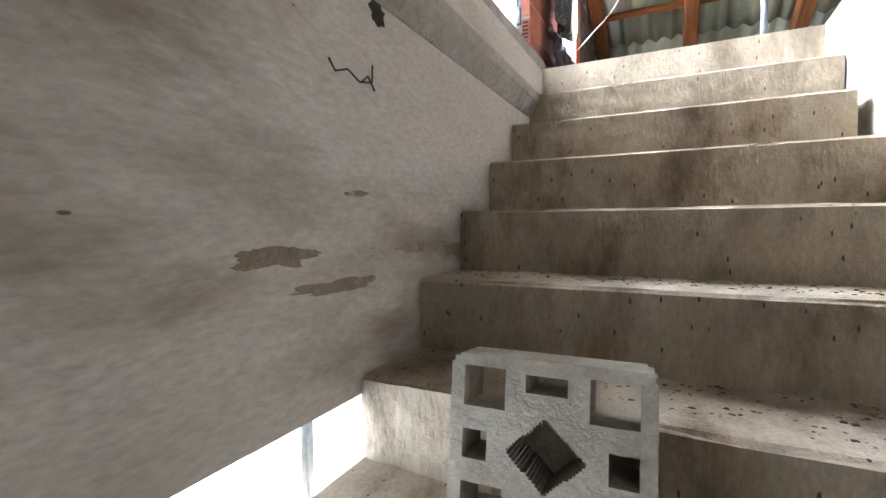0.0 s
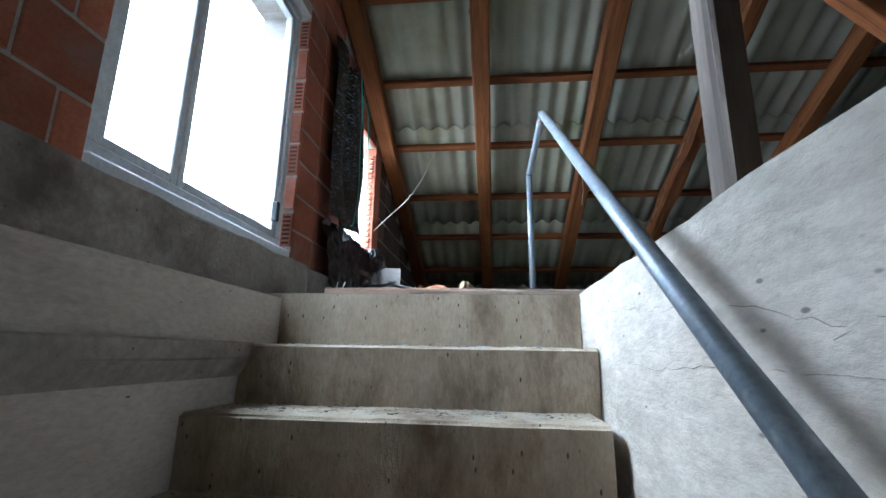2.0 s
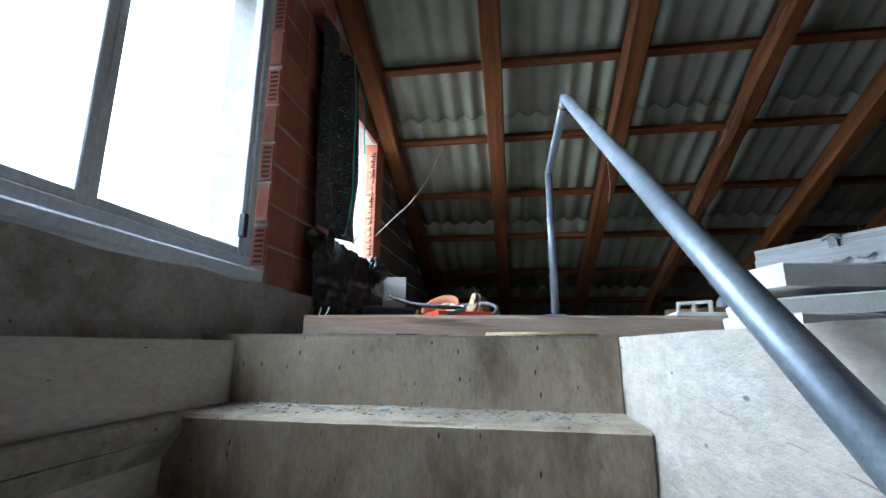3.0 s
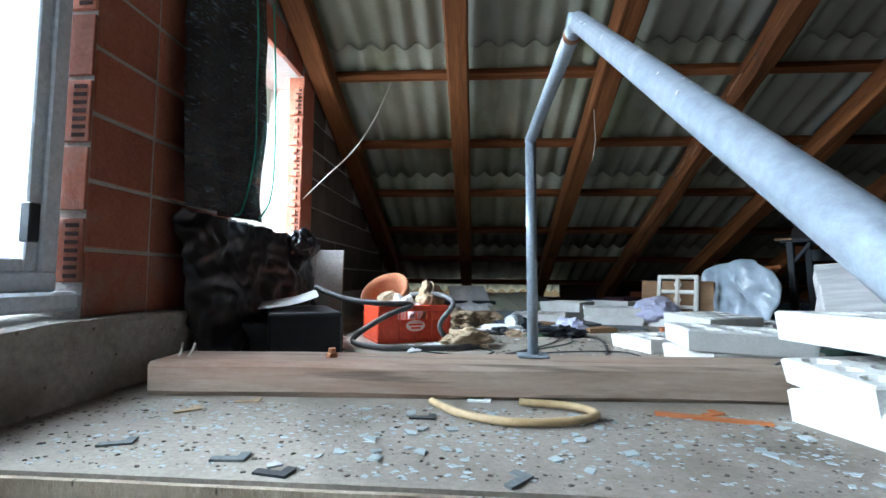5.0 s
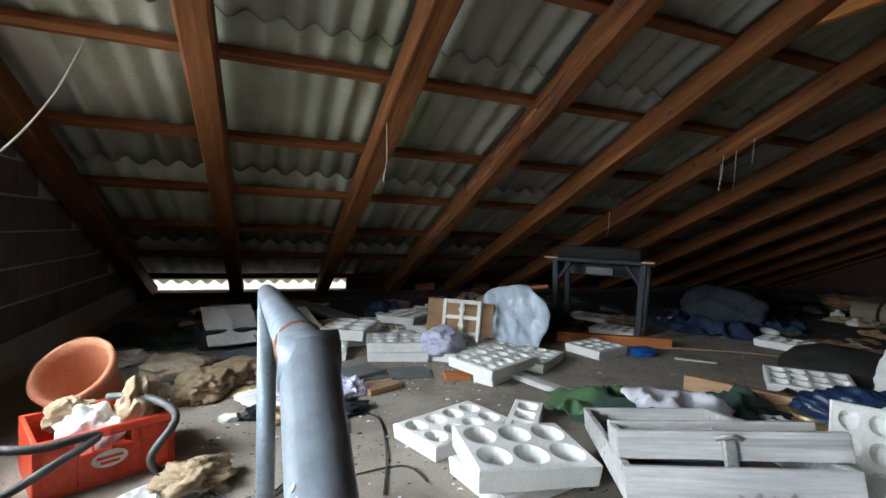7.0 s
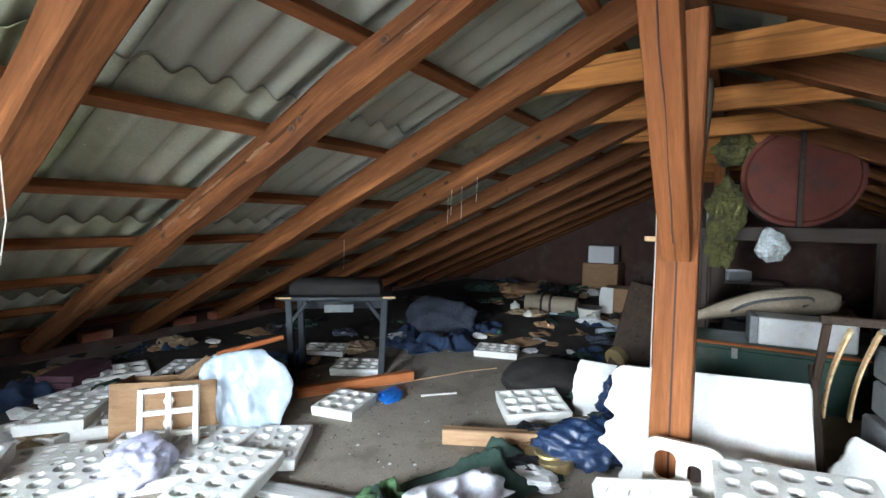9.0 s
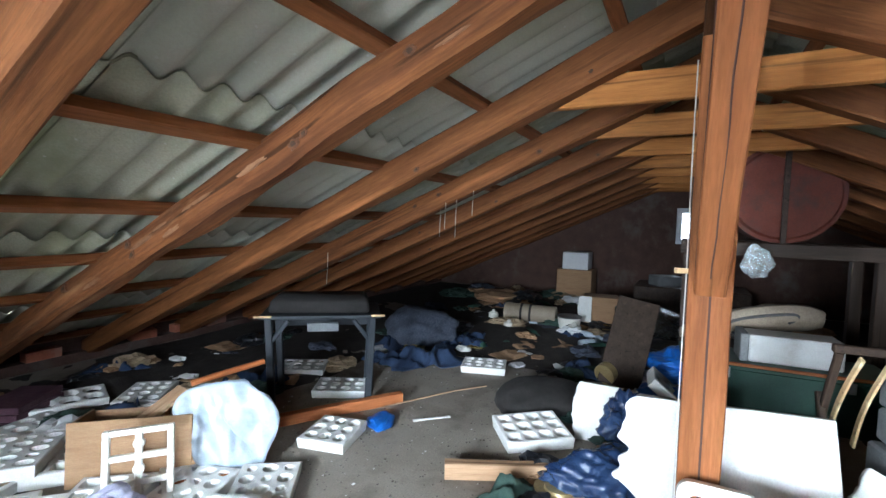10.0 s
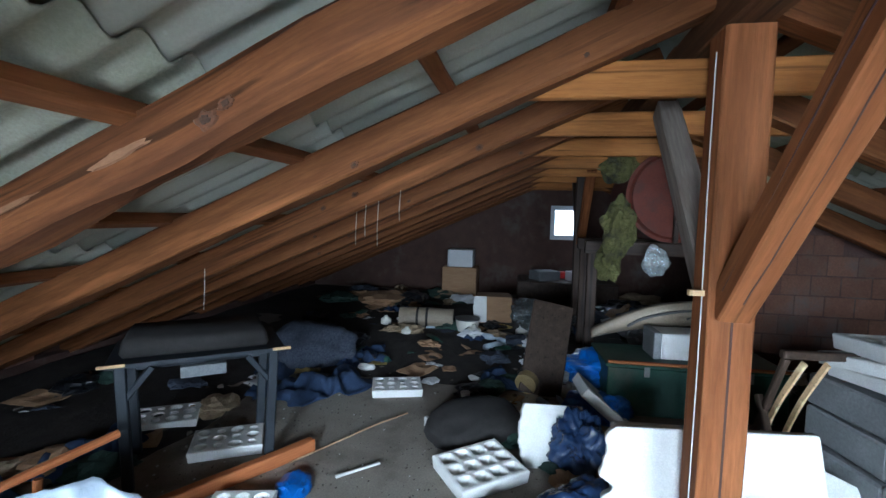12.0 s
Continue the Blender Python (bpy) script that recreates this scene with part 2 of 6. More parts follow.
M_SHARD = plain("broken_glass", (0.74, 0.82, 0.83), 0.12, transmission=0.45)
M_BLACKFILM = surface("black_film", (0.007, 0.008, 0.010), (0.016, 0.018, 0.021), 9, 0.36, 0.25, 25, spec=0.45, dist=0.008)
# The pale stain colour paints glints and daylight showing through the mesh.
M_NET = surface("mesh_sheet_with_glints", (0.006, 0.008, 0.011), (0.014, 0.018, 0.022), 26, 0.25, 1.0, 150, spec=0.9, dist=0.010, stretch=(1, 0.22, 1.6), stain=(0.36, 0.44, 0.50), stain_scale=48, stain_at=0.54)
M_TEAL = plain("teal_cord", (0.08, 0.62, 0.46), 0.4)
M_CORD = plain("pale_cord", (0.50, 0.46, 0.39), 0.8)
M_CABLE = plain("black_cable", (0.02, 0.02, 0.022), 0.5)
M_HOSE = surface("rubber_hose", (0.05, 0.05, 0.05), (0.11, 0.105, 0.10), 20, 0.6, 0.2, 80, coord="obj")
M_YHOSE = surface("yellowed_hose", (0.36, 0.25, 0.12), (0.48, 0.36, 0.20), 20, 0.5, 0.1, 80)
M_CRATE = surface("orange_red_plastic", (0.66, 0.055, 0.02), (0.75, 0.10, 0.04), 6, 0.45, 0.06, 60, coord="obj", stain=(0.40, 0.06, 0.03), stain_scale=5, stain_at=0.64)
M_WHITEPRINT = plain("white_print", (0.74, 0.70, 0.66), 0.6)
M_TERRA = surface("terracotta", (0.44, 0.165, 0.08), (0.54, 0.235, 0.13), 8, 0.85, 0.3, 90, coord="obj", stain=(0.56, 0.33, 0.23), stain_scale=4, stain_at=0.6)
M_BLACKBOX = surface("black_vinyl", (0.016, 0.02, 0.022), (0.04, 0.045, 0.048), 9, 0.42, 0.2, 120, coord="obj", stain=(0.14, 0.13, 0.12), stain_scale=5, stain_at=0.68)
M_GREYPLATE = surface("dull_tin", (0.28, 0.27, 0.26), (0.42, 0.41, 0.39), 9, 0.45, 0.1, 70, coord="obj", metal=0.5, stain=(0.2, 0.16, 0.13), stain_scale=6, stain_at=0.62)
M_PANEL = surface("grey_panel", (0.36, 0.34, 0.31), (0.47, 0.45, 0.42), 5, 0.7, 0.1, 70, coord="obj", stain=(0.22, 0.19, 0.16), stain_at=0.6)
M_CARD = surface("cardboard", (0.31, 0.18, 0.095), (0.41, 0.255, 0.14), 6, 0.92, 0.25, 70, coord="obj", stain=(0.20, 0.115, 0.06), stain_scale=5, stain_at=0.60, stretch=(1, 1, 6))
M_PAPER = surface("kraft_paper", (0.30, 0.215, 0.125), (0.43, 0.325, 0.21), 12, 0.9, 0.5, 70, coord="obj", stain=(0.16, 0.11, 0.065), stain_scale=5, stain_at=0.55)
M_WHITEPAPER = surface("white_sheet", (0.72, 0.72, 0.72), (0.80, 0.80, 0.80), 5, 0.8, 0.1, 60, coord="obj", stain=(0.5, 0.47, 0.42), stain_at=0.64, stain_scale=5)
M_CLEARBAG = surface("milky_bag", (0.36, 0.43, 0.50), (0.50, 0.56, 0.62), 5, 0.32, 0.15, 9, coord="obj", spec=0.6, dist=0.02)
M_BLUEBAG = surface("navy_bag", (0.012, 0.025, 0.07), (0.03, 0.06, 0.13), 10, 0.22, 0.5, 40, coord="obj", spec=0.7, dist=0.01)
M_BRIGHTBLUE = surface("bright_blue_plastic", (0.01, 0.10, 0.42), (0.03, 0.17, 0.55), 8, 0.35, 0.3, 50, coord="obj", spec=0.5)
M_CYANBLUE = surface("cyan_blue_sack", (0.01, 0.22, 0.52), (0.03, 0.30, 0.62), 14, 0.5, 0.6, 90, coord="obj")
M_GREENCLOTH = surface("dark_green_cloth", (0.02, 0.045, 0.035), (0.045, 0.08, 0.06), 12, 0.9, 0.5, 160, coord="obj")
M_LEAFGREEN = surface("mid_green_cloth", (0.05, 0.11, 0.045), (0.085, 0.16, 0.07), 12, 0.9, 0.5, 160, coord="obj")
M_LILAC = surface("lilac_cloth", (0.50, 0.50, 0.66), (0.62, 0.62, 0.76), 10, 0.9, 0.4, 120, coord="obj")
M_STRIPE = surface("pale_striped_cloth", (0.52, 0.52, 0.57), (0.66, 0.66, 0.70), 4, 0.9, 0.5, 120, coord="obj", stain=(0.10, 0.15, 0.13), stain_scale=9, stain_at=0.54)
M_PLAID = surface("checked_cloth", (0.02, 0.028, 0.05), (0.10, 0.11, 0.135), 22, 0.92, 0.4, 120, coord="obj", stretch=(1, 3, 3))
M_SLATE = surface("grey_slate", (0.115, 0.125, 0.125), (0.18, 0.19, 0.19), 6, 0.8, 0.3, 90, coord="obj", stain=(0.24, 0.21, 0.18), stain_at=0.62, stain_scale=5)
M_DARKGREEN = surface("dark_green_paint", (0.012, 0.045, 0.03), (0.022, 0.07, 0.045), 6, 0.5, 0.1, 80, coord="obj", stain=(0.08, 0.07, 0.05), stain_at=0.64)
M_TANKRED = surface("red_oxide_tank", (0.10, 0.017, 0.008), (0.15, 0.030, 0.014), 5, 0.75, 0.2, 80, coord="obj", stain=(0.045, 0.022, 0.016), stain_scale=3, stain_at=0.50)
M_DARKCLOTH = surface("dark_upholstery", (0.014, 0.012, 0.011), (0.032, 0.028, 0.025), 9, 0.9, 0.4, 120, coord="obj")
M_BEIGE = surface("beige_plastic", (0.24, 0.19, 0.13), (0.34, 0.275, 0.20), 6, 0.6, 0.15, 70, coord="obj", stain=(0.15, 0.115, 0.08), stain_at=0.58)
M_WOOL = surface("yellow_mineral_wool", (0.10, 0.095, 0.025), (0.19, 0.18, 0.065), 16, 0.98, 1.0, 60, coord="obj", stain=(0.035, 0.03, 0.02), stain_at=0.47, stain_scale=6, dist=0.02)
M_FOIL = surface("crinkled_foil", (0.34, 0.37, 0.37), (0.5, 0.53, 0.53), 14, 0.25, 0.9, 40, coord="obj", metal=0.85, dist=0.01)
M_GOLD = surface("gold_tin", (0.42, 0.31, 0.14), (0.55, 0.43, 0.22), 8, 0.4, 0.1, 70, coord="obj", metal=0.6)
M_TABLE = surface("dark_slate_paint", (0.011, 0.015, 0.020), (0.022, 0.028, 0.035), 6, 0.6, 0.15, 70, coord="obj")
M_BREEZE = surface("breeze_block", (0.38, 0.335, 0.265), (0.48, 0.43, 0.355), 9, 0.95, 0.7, 90, coord="obj", stain=(0.24, 0.195, 0.14), stain_at=0.54, stain_scale=6, dist=0.006)
M_DEBRIS = surface("dust_and_litter", (0.06, 0.046, 0.034), (0.19, 0.16, 0.13), 30, 0.95, 0.4, 120)
M_DIRTSHADE = surface("dark_dirt_and_shade", (0.024, 0.019, 0.016), (0.05, 0.041, 0.034), 9, 0.97, 0.8, 60, dist=0.012)
M_STAIN = surface("bare_mortar_stain", (0.22, 0.175, 0.125), (0.33, 0.275, 0.21), 14, 0.95, 0.6, 90, stain=(0.46, 0.43, 0.39), stain_scale=16, stain_at=0.52)
M_GROUND = surface("outdoor_ground", (0.42, 0.42, 0.38), (0.5, 0.5, 0.46), 0.3, 0.95, 0.2, 6)
M_REDPLASTIC = plain("red_plastic", (0.62, 0.03, 0.03), 0.4)
M_STOVE = surface("grey_plastic_box", (0.15, 0.155, 0.155), (0.24, 0.245, 0.245), 6, 0.6, 0.1, 70, coord="obj")

# ---- building helpers ----


def mesh_of(bm, name, material, smooth=False):
    me = bpy.data.meshes.new(name)
    bmesh.ops.recalc_face_normals(bm, faces=bm.faces)
    bm.to_mesh(me)
    bm.free()
    me.materials.append(material)
    if smooth:
        me.shade_smooth()
    return me


def part(name, bm, material, parent, label="", at=None, smooth=False):
    """One mesh object under a thing or a part."""
    ob = new(name, mesh_of(bm, name, material, smooth))
    ob.parent = parent
    if at is not None:
        ob.matrix_basis = at
    return tagged(ob, label)


def share(name, me, parent, at):
    ob = new(name, me)
    ob.parent, ob.matrix_basis = parent, at
    return ob


def thing(name, label, category, at, group="", kind=""):
    ob = new(name)
    ob.matrix_basis = at
    return tagged(ob, label, category, group, kind)


def solid(name, bm, material, label, category, at=None, group="", kind="", smooth=False):
    ob = new(name, mesh_of(bm, name, material, smooth))
    if at is not None:
        ob.matrix_basis = at
    return tagged(ob, label, category, group, kind)


def add_box(bm, x0, x1, y0, y1, z0, z1, bevel=0.0, m=None):
    r = bmesh.ops.create_cube(bm, size=1.0)
    vs = r["verts"]
    mat = Matrix.Translation(((x0 + x1) / 2, (y0 + y1) / 2, (z0 + z1) / 2)) @ Matrix.Diagonal((x1 - x0, y1 - y0, z1 - z0, 1))
    bmesh.ops.transform(bm, matrix=(m @ mat) if m is not None else mat, verts=vs)
    if bevel:
        edges = list({e for v in vs for e in v.link_edges})
        bmesh.ops.bevel(bm, geom=edges, offset=bevel, segments=1, affect="EDGES")
    return bm


def box(x0, x1, y0, y1, z0, z1, bevel=0.0):
    return add_box(bmesh.new(), x0, x1, y0, y1, z0, z1, bevel)


def add_cylinder(bm, r0, r1, depth, m, segments=20, ends=True):
    bmesh.ops.create_cone(bm, cap_ends=ends, segments=segments, radius1=r0, radius2=r1, depth=depth, matrix=m)
    return bm


def cylinder(r0, r1, depth, m=Matrix(), segments=20):
    return add_cylinder(bmesh.new(), r0, r1, depth, m, segments)


def rough_bar(length, width, height, cuts=14, wobble=0.004, seed=0.0, bevel=0.006, bow=0.0):
    """A sawn timber along local x, uneven along its length."""
    bm = bmesh.new()
    rings = []
    prof = [(-1, -1, 1, 0), (-1, -1, 0, 1), (-1, 1, 0, -1), (-1, 1, 1, 0), (1, 1, -1, 0), (1, 1, 0, -1), (1, -1, 0, 1), (1, -1, -1, 0)]
    for i in range(cuts + 1):
        x = length * i / cuts
        ring = []
        for k, (sy, sz, by, bz) in enumerate(prof):
            w = wobble * noise.noise((x * 2.1 + seed, k * 0.7, seed * 3.1))
            sag = bow * math.sin(math.pi * i / cuts)
            ring.append(bm.verts.new((x, sy * width / 2 + by * bevel + w, sz * height / 2 + bz * bevel + w * 0.8 + sag)))
        rings.append(ring)
    for a, b in zip(rings, rings[1:]):
        for k in range(8):
            bm.faces.new((a[k], a[(k + 1) % 8], b[(k + 1) % 8], b[k]))
    bm.faces.new(rings[0])
    bm.faces.new(rings[-1][::-1])
    return bm


def along(a, b, roll=0.0):
    """A pose at a whose x axis points at b."""
    a, b = Vector(a), Vector(b)
    x = (b - a).normalized()
    up = Vector((0, 0, 1)) if abs(x.z) < 0.95 else Vector((0, 1, 0))
    y = up.cross(x).normalized()
    z = x.cross(y)
    m = Matrix((x, y, z)).transposed().to_4x4()
    return Matrix.Translation(a) @ m @ Matrix.Rotation(radians(roll), 4, "X")


def tube(points, radius, segments=10, closed_ends=True, smooth_steps=0):
    """A round bar through points."""
    pts = [Vector(p) for p in points]
    if smooth_steps:
        out = []
        for i in range(len(pts) - 1):
            p0, p1, p2, p3 = pts[max(i - 1, 0)], pts[i], pts[i + 1], pts[min(i + 2, len(pts) - 1)]
            for s in range(smooth_steps):
                t = s / smooth_steps
                out.append(0.5 * ((2 * p1) + (p2 - p0) * t + (2 * p0 - 5 * p1 + 4 * p2 - p3) * t * t + (3 * p1 - p0 - 3 * p2 + p3) * t ** 3))
        pts = out + [pts[-1]]
    bm = bmesh.new()
    rings = []
    side = None
    for i, p in enumerate(pts):
        d = (pts[min(i + 1, len(pts) - 1)] - pts[max(i - 1, 0)]).normalized()
        if side is None:
            side = d.orthogonal().normalized()
        side = (side - d * side.dot(d)).normalized()
        up = d.cross(side)
        rings.append([bm.verts.new(p + radius * (math.cos(2 * math.pi * k / segments) * side + math.sin(2 * math.pi * k / segments) * up)) for k in range(segments)])
    for a, b in zip(rings, rings[1:]):
        for k in range(segments):
            bm.faces.new((a[k], a[(k + 1) % segments], b[(k + 1) % segments], b[k]))
    if closed_ends:
        bm.faces.new(rings[0])
        bm.faces.new(rings[-1][::-1])
    return bm


def crumple(rx, ry, rz, seed, amount=0.35, detail=3.2, level=4, flat=True, crease=0.5):
    """A slumped, creased lump that rests on z = 0."""
    bm = bmesh.new()
    bmesh.ops.create_icosphere(bm, subdivisions=level, radius=1.0)
    for v in bm.verts:
        p = v.co.copy()
        f = noise.noise(p * detail * 0.5 + Vector((seed, 0, seed))) * amount
        f += (0.5 - abs(noise.noise(p * detail + Vector((seed, seed, 0))))) * amount * crease
        f += (0.4 - abs(noise.noise(p * detail * 2.7 + Vector((0, seed, seed))))) * amount * crease * 0.45
        p *= 1 + f
        v.co = Vector((p.x * rx, p.y * ry, max(p.z, -0.55) * rz + 0.55 * rz if flat else p.z * rz))
    return bm


def cloth(lx, ly, height, seed, nx=36, ny=36, freq=5.0, ragged=0.12, thick=0.004):
    """A dropped cloth with folds, lying on z = 0."""
    bm = bmesh.new()
    layers = []
    for dz in (0.0, thick):
        grid = []
        for i in range(nx + 1):
            row = []
            for j in range(ny + 1):
                u, w = i / nx - 0.5, j / ny - 0.5
                e = 1 + ragged * 2 * noise.noise((u * 3 + seed, w * 3, 5.0))
                f = 0.5 - abs(noise.noise((u * freq + seed, w * freq * 0.6, seed)))
                f = max(f, 0) * 1.5 * (0.4 + noise.noise((u * 2 + seed, w * 2, 1.0)) + 0.5)
                edge = min(1.0, 7 * (0.5 - abs(u)), 7 * (0.5 - abs(w)))
                row.append(bm.verts.new((u * lx * e, w * ly * e, max(f, 0) * height * (0.25 + 0.75 * edge) + dz + 0.002)))
            grid.append(row)
        layers.append(grid)
    low, top = layers
    for i in range(nx):
        for j in range(ny):
            bm.faces.new((top[i][j], top[i + 1][j], top[i + 1][j + 1], top[i][j + 1]))
            bm.faces.new((low[i][j], low[i][j + 1], low[i + 1][j + 1], low[i + 1][j]))
    for i in range(nx):
        for j in (0, ny):
            bm.faces.new((low[i][j], low[i + 1][j], top[i + 1][j], top[i][j]))
    for j in range(ny):
        for i in (0, nx):
            bm.faces.new((low[i][j], low[i][j + 1], top[i][j + 1], top[i][j]))
    return bm


# ---- plan ----
WALL_IN, WALL_OUT = -0.10, -0.40          # near gable
FAR_IN, FAR_OUT = 10.20, 10.50            # far gable
RIDGE_Y, SLOPE = 3.38, 0.44
EAVE_NEAR, EAVE_FAR = -1.54, 8.30
WELL_L, WELL_R, WELL_Y = 0.10, 1.25, 2.807
RUN, RISE = 0.263, 0.187


def roof(y):
    """Top of the rafters."""
    return 2.363 - SLOPE * abs(y - RIDGE_Y)


def gable(name, x0, x1, openings, material, label, base=-0.25, trim=-0.05):
    """A gable wall with openings (y0, y1, z0, z1) through it."""
    cuts = sorted({EAVE_NEAR - 0.2, EAVE_FAR + 0.2, RIDGE_Y, *[v for o in openings for v in o[:2]]})
    bm = bmesh.new()
    for a, b in zip(cuts, cuts[1:]):
        mid = (a + b) / 2
        holes = sorted((o[2], o[3]) for o in openings if o[0] < mid < o[1])
        z = base
        spans = []
        for lo, hi in holes:
            if lo > z:
                spans.append((z, lo, lo))
            z = hi
        spans.append((z, max(roof(a) - trim, z + 0.01), max(roof(b) - trim, z + 0.01)))
        for zb, za, zc in spans:
            v = [bm.verts.new(p) for p in ((x0, a, zb), (x1, a, zb), (x1, b, zb), (x0, b, zb), (x0, a, za), (x1, a, za), (x1, b, zc), (x0, b, zc))]
            for f in ((0, 1, 2, 3), (4, 5, 6, 7), (0, 1, 5, 4), (1, 2, 6, 5), (2, 3, 7, 6), (3, 0, 4, 7)):
                bm.faces.new([v[i] for i in f])
    return solid(name, bm, material, label, "wall", kind="structure")


# ---- ground, floors and stairwell ----
solid("ground", box(-60, 70, -60, 68, -3.4, -3.2), M_GROUND, "pale dusty open ground outside the building", "ground", kind="structure")
fl = bmesh.new()
add_box(fl, WALL_OUT, FAR_OUT, WELL_Y, EAVE_FAR + 0.15, -0.22, 0.0)
add_box(fl, WELL_R + 0.22, FAR_OUT, EAVE_NEAR - 0.15, WELL_Y - 0.001, -0.22, 0.0)
floor = solid("floor", fl, M_FLOOR, "dusty grey cement screed attic floor with stains and litter", "floor", kind="structure")

wl = bmesh.new()
LW = [(-1.2, 0.52, -2.1, -0.02), (0.52, 1.34, -1.18, -0.02), (1.34, WELL_Y, -2.1, -0.02), (0.52, 1.34, -2.1, -1.93)]
for y0, y1, z0, z1 in LW:
    add_box(wl, WALL_OUT, WELL_L, y0, y1, z0, z1)
wall_stair_left = solid("wall_stair_left", wl, M_PLASTER, "pale smooth-plastered stairwell wall with dark stains and scuffs", "wall", kind="structure")
solid("trim_stair_ledge", rough_bar(3.6, 0.05, 0.052, 30, 0.004, 3.0, 0.005), M_SILLCON, "grey concrete ledge strip along the stairwell wall", "ledge",
      at=pose(WELL_L + 0.024, -1.06, -0.224, 0, 0, 90), kind="structure")
lc = bmesh.new()
lv = [lc.verts.new((x, y, z)) for y in (-1.06, 2.54) for x, z in ((WELL_L + 0.046, -0.2505), (WELL_L - 0.004, -0.2505), (WELL_L - 0.004, -0.305), (WELL_L + 0.006, -0.305))]
for f in ((0, 1, 2, 3), (4, 5, 6, 7), (0, 1, 5, 4), (1, 2, 6, 5), (2, 3, 7, 6), (3, 0, 4, 7)):
    lc.faces.new([lv[i] for i in f])
solid("trim_ledge_underside", lc, M_SILLCON, "sloping mortar fillet under the concrete ledge", "ledge", kind="structure")
sw = bmesh.new()
add_box(sw, WALL_OUT, -0.02, -1.2, 3.30, -0.02, 0.20)
bmesh.ops.subdivide_edges(sw, edges=sw.edges[:], cuts=24, use_grid_fill=True)
for v in sw.verts:
    v.co.x += 0.008 * noise.noise(v.co * 6) if v.co.x > -0.1 else 0
    v.co.z += 0.022 * noise.noise(v.co * 9) * (v.co.z > 0.19)
solid("wall_window_sill", sw, M_SILLCON, "rough grey concrete block course below the stair window", "sill wall", kind="structure")
pl = bmesh.new()
add_box(pl, WALL_OUT, -0.015, 3.30, 3.68, 0.0, 0.20, 0.01)
solid("wall_pillar_plinth", pl, M_SILLCON, "grey concrete plinth under the brick pillar", "plinth", kind="structure")

wr = box(WELL_R, WELL_R + 0.22, -1.2, WELL_Y, -2.1, -0.004)
bmesh.ops.subdivide_edges(wr, edges=wr.edges[:], cuts=40, use_grid_fill=True)
for v in wr.verts:
    if v.co.x < WELL_R + 0.05:
        v.co.x += 0.010 * noise.noise(v.co * 3) + 0.006 * noise.noise(v.co * 11)
    if v.co.z > -0.02:
        v.co.z += 0.004 * noise.noise(v.co * 13) + 0.002
solid("wall_stair_right", wr, M_RENDER, "rough pale cement-rendered stairwell wall with cracks", "wall", kind="structure")
solid("wall_stair_back", box(WALL_OUT, WELL_R + 0.22, -1.42, -1.2, -2.1, 0.0), M_PLASTER, "pale plastered end wall of the stairwell", "wall", kind="structure")
solid("floor_landing", box(WALL_OUT, WELL_R + 0.22, -1.2, WELL_Y - 9 * RUN + 0.02, -2.1, -0.015 - 10 * RISE), M_FLOOR, "grey concrete lower stair landing", "floor", kind="structure")

stair = thing("staircase", "worn brown-grey cast concrete staircase littered with glass and dust", "stairs", Matrix(), kind="structure")
for i in range(1, 10):
    y1, zt = WELL_Y - RUN * (i - 1), -0.015 - RISE * i
    bm = box(WELL_L + 0.004, WELL_R - (0.035 if i > 1 else 0.003), y1 - RUN - 0.012, y1 + (0.25 if i == 1 else 0.26), zt - RISE - 0.05, zt, 0.0)
    bmesh.ops.subdivide_edges(bm, edges=bm.edges[:], cuts=30, use_grid_fill=True)
    for v in bm.verts:
        front, top = v.co.y < y1 - RUN, v.co.z > zt - 0.001
        k = 0.007 * noise.noise(v.co * 7) + 0.004 * noise.noise(v.co * 21)
        if front:
            v.co.y += k + (0.008 + 0.012 * max(noise.noise(v.co * 9), 0) if top else 0)
        if top:
            v.co.z += 0.4 * k - (0.005 + 0.010 * max(noise.noise(v.co * 12), 0) if front else 0)
    part("step", bm, M_STEP, stair)

nose = box(WELL_L + 0.004, WELL_R - 0.003, WELL_Y - 0.012, WELL_Y - 0.002, -0.23, -0.006)
bmesh.ops.subdivide_edges(nose, edges=nose.edges[:], cuts=24, use_grid_fill=True)
for v in nose.verts:
    v.co.y += 0.003 * noise.noise(v.co * 9) - 0.002
part("top_riser", nose, M_STEP, stair, "pale cement-rendered top riser")

# ---- gable walls with their blocks ----
WIN1 = (2.05, 3.27, 0.20, 1.67)
WIN2 = (4.02, 4.97, 0.53, 1.56)
FARWIN = (3.16, 3.66, 1.05, 1.67)
wall_gable = gable("wall_gable_near", WALL_OUT, WALL_IN - 0.006, [WIN1, WIN2], M_MORTAR, "red hollow-clay-block gable wall with pale mortar", base=0.0)
part("jamb_leaf", box(-0.20, WALL_IN, 4.795, 4.972, 0.535, 1.60, 0.004), M_BRICK, wall_gable)
wall_far = gable("wall_gable_far", FAR_IN, FAR_OUT, [FARWIN], M_BRICKFAR, "red-brown brick far gable wall with its dimness painted in")
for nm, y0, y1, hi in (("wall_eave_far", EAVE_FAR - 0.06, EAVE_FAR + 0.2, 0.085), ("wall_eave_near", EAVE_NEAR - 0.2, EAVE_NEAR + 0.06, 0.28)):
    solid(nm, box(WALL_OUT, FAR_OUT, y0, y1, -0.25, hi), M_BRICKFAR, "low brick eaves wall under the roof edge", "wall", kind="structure")

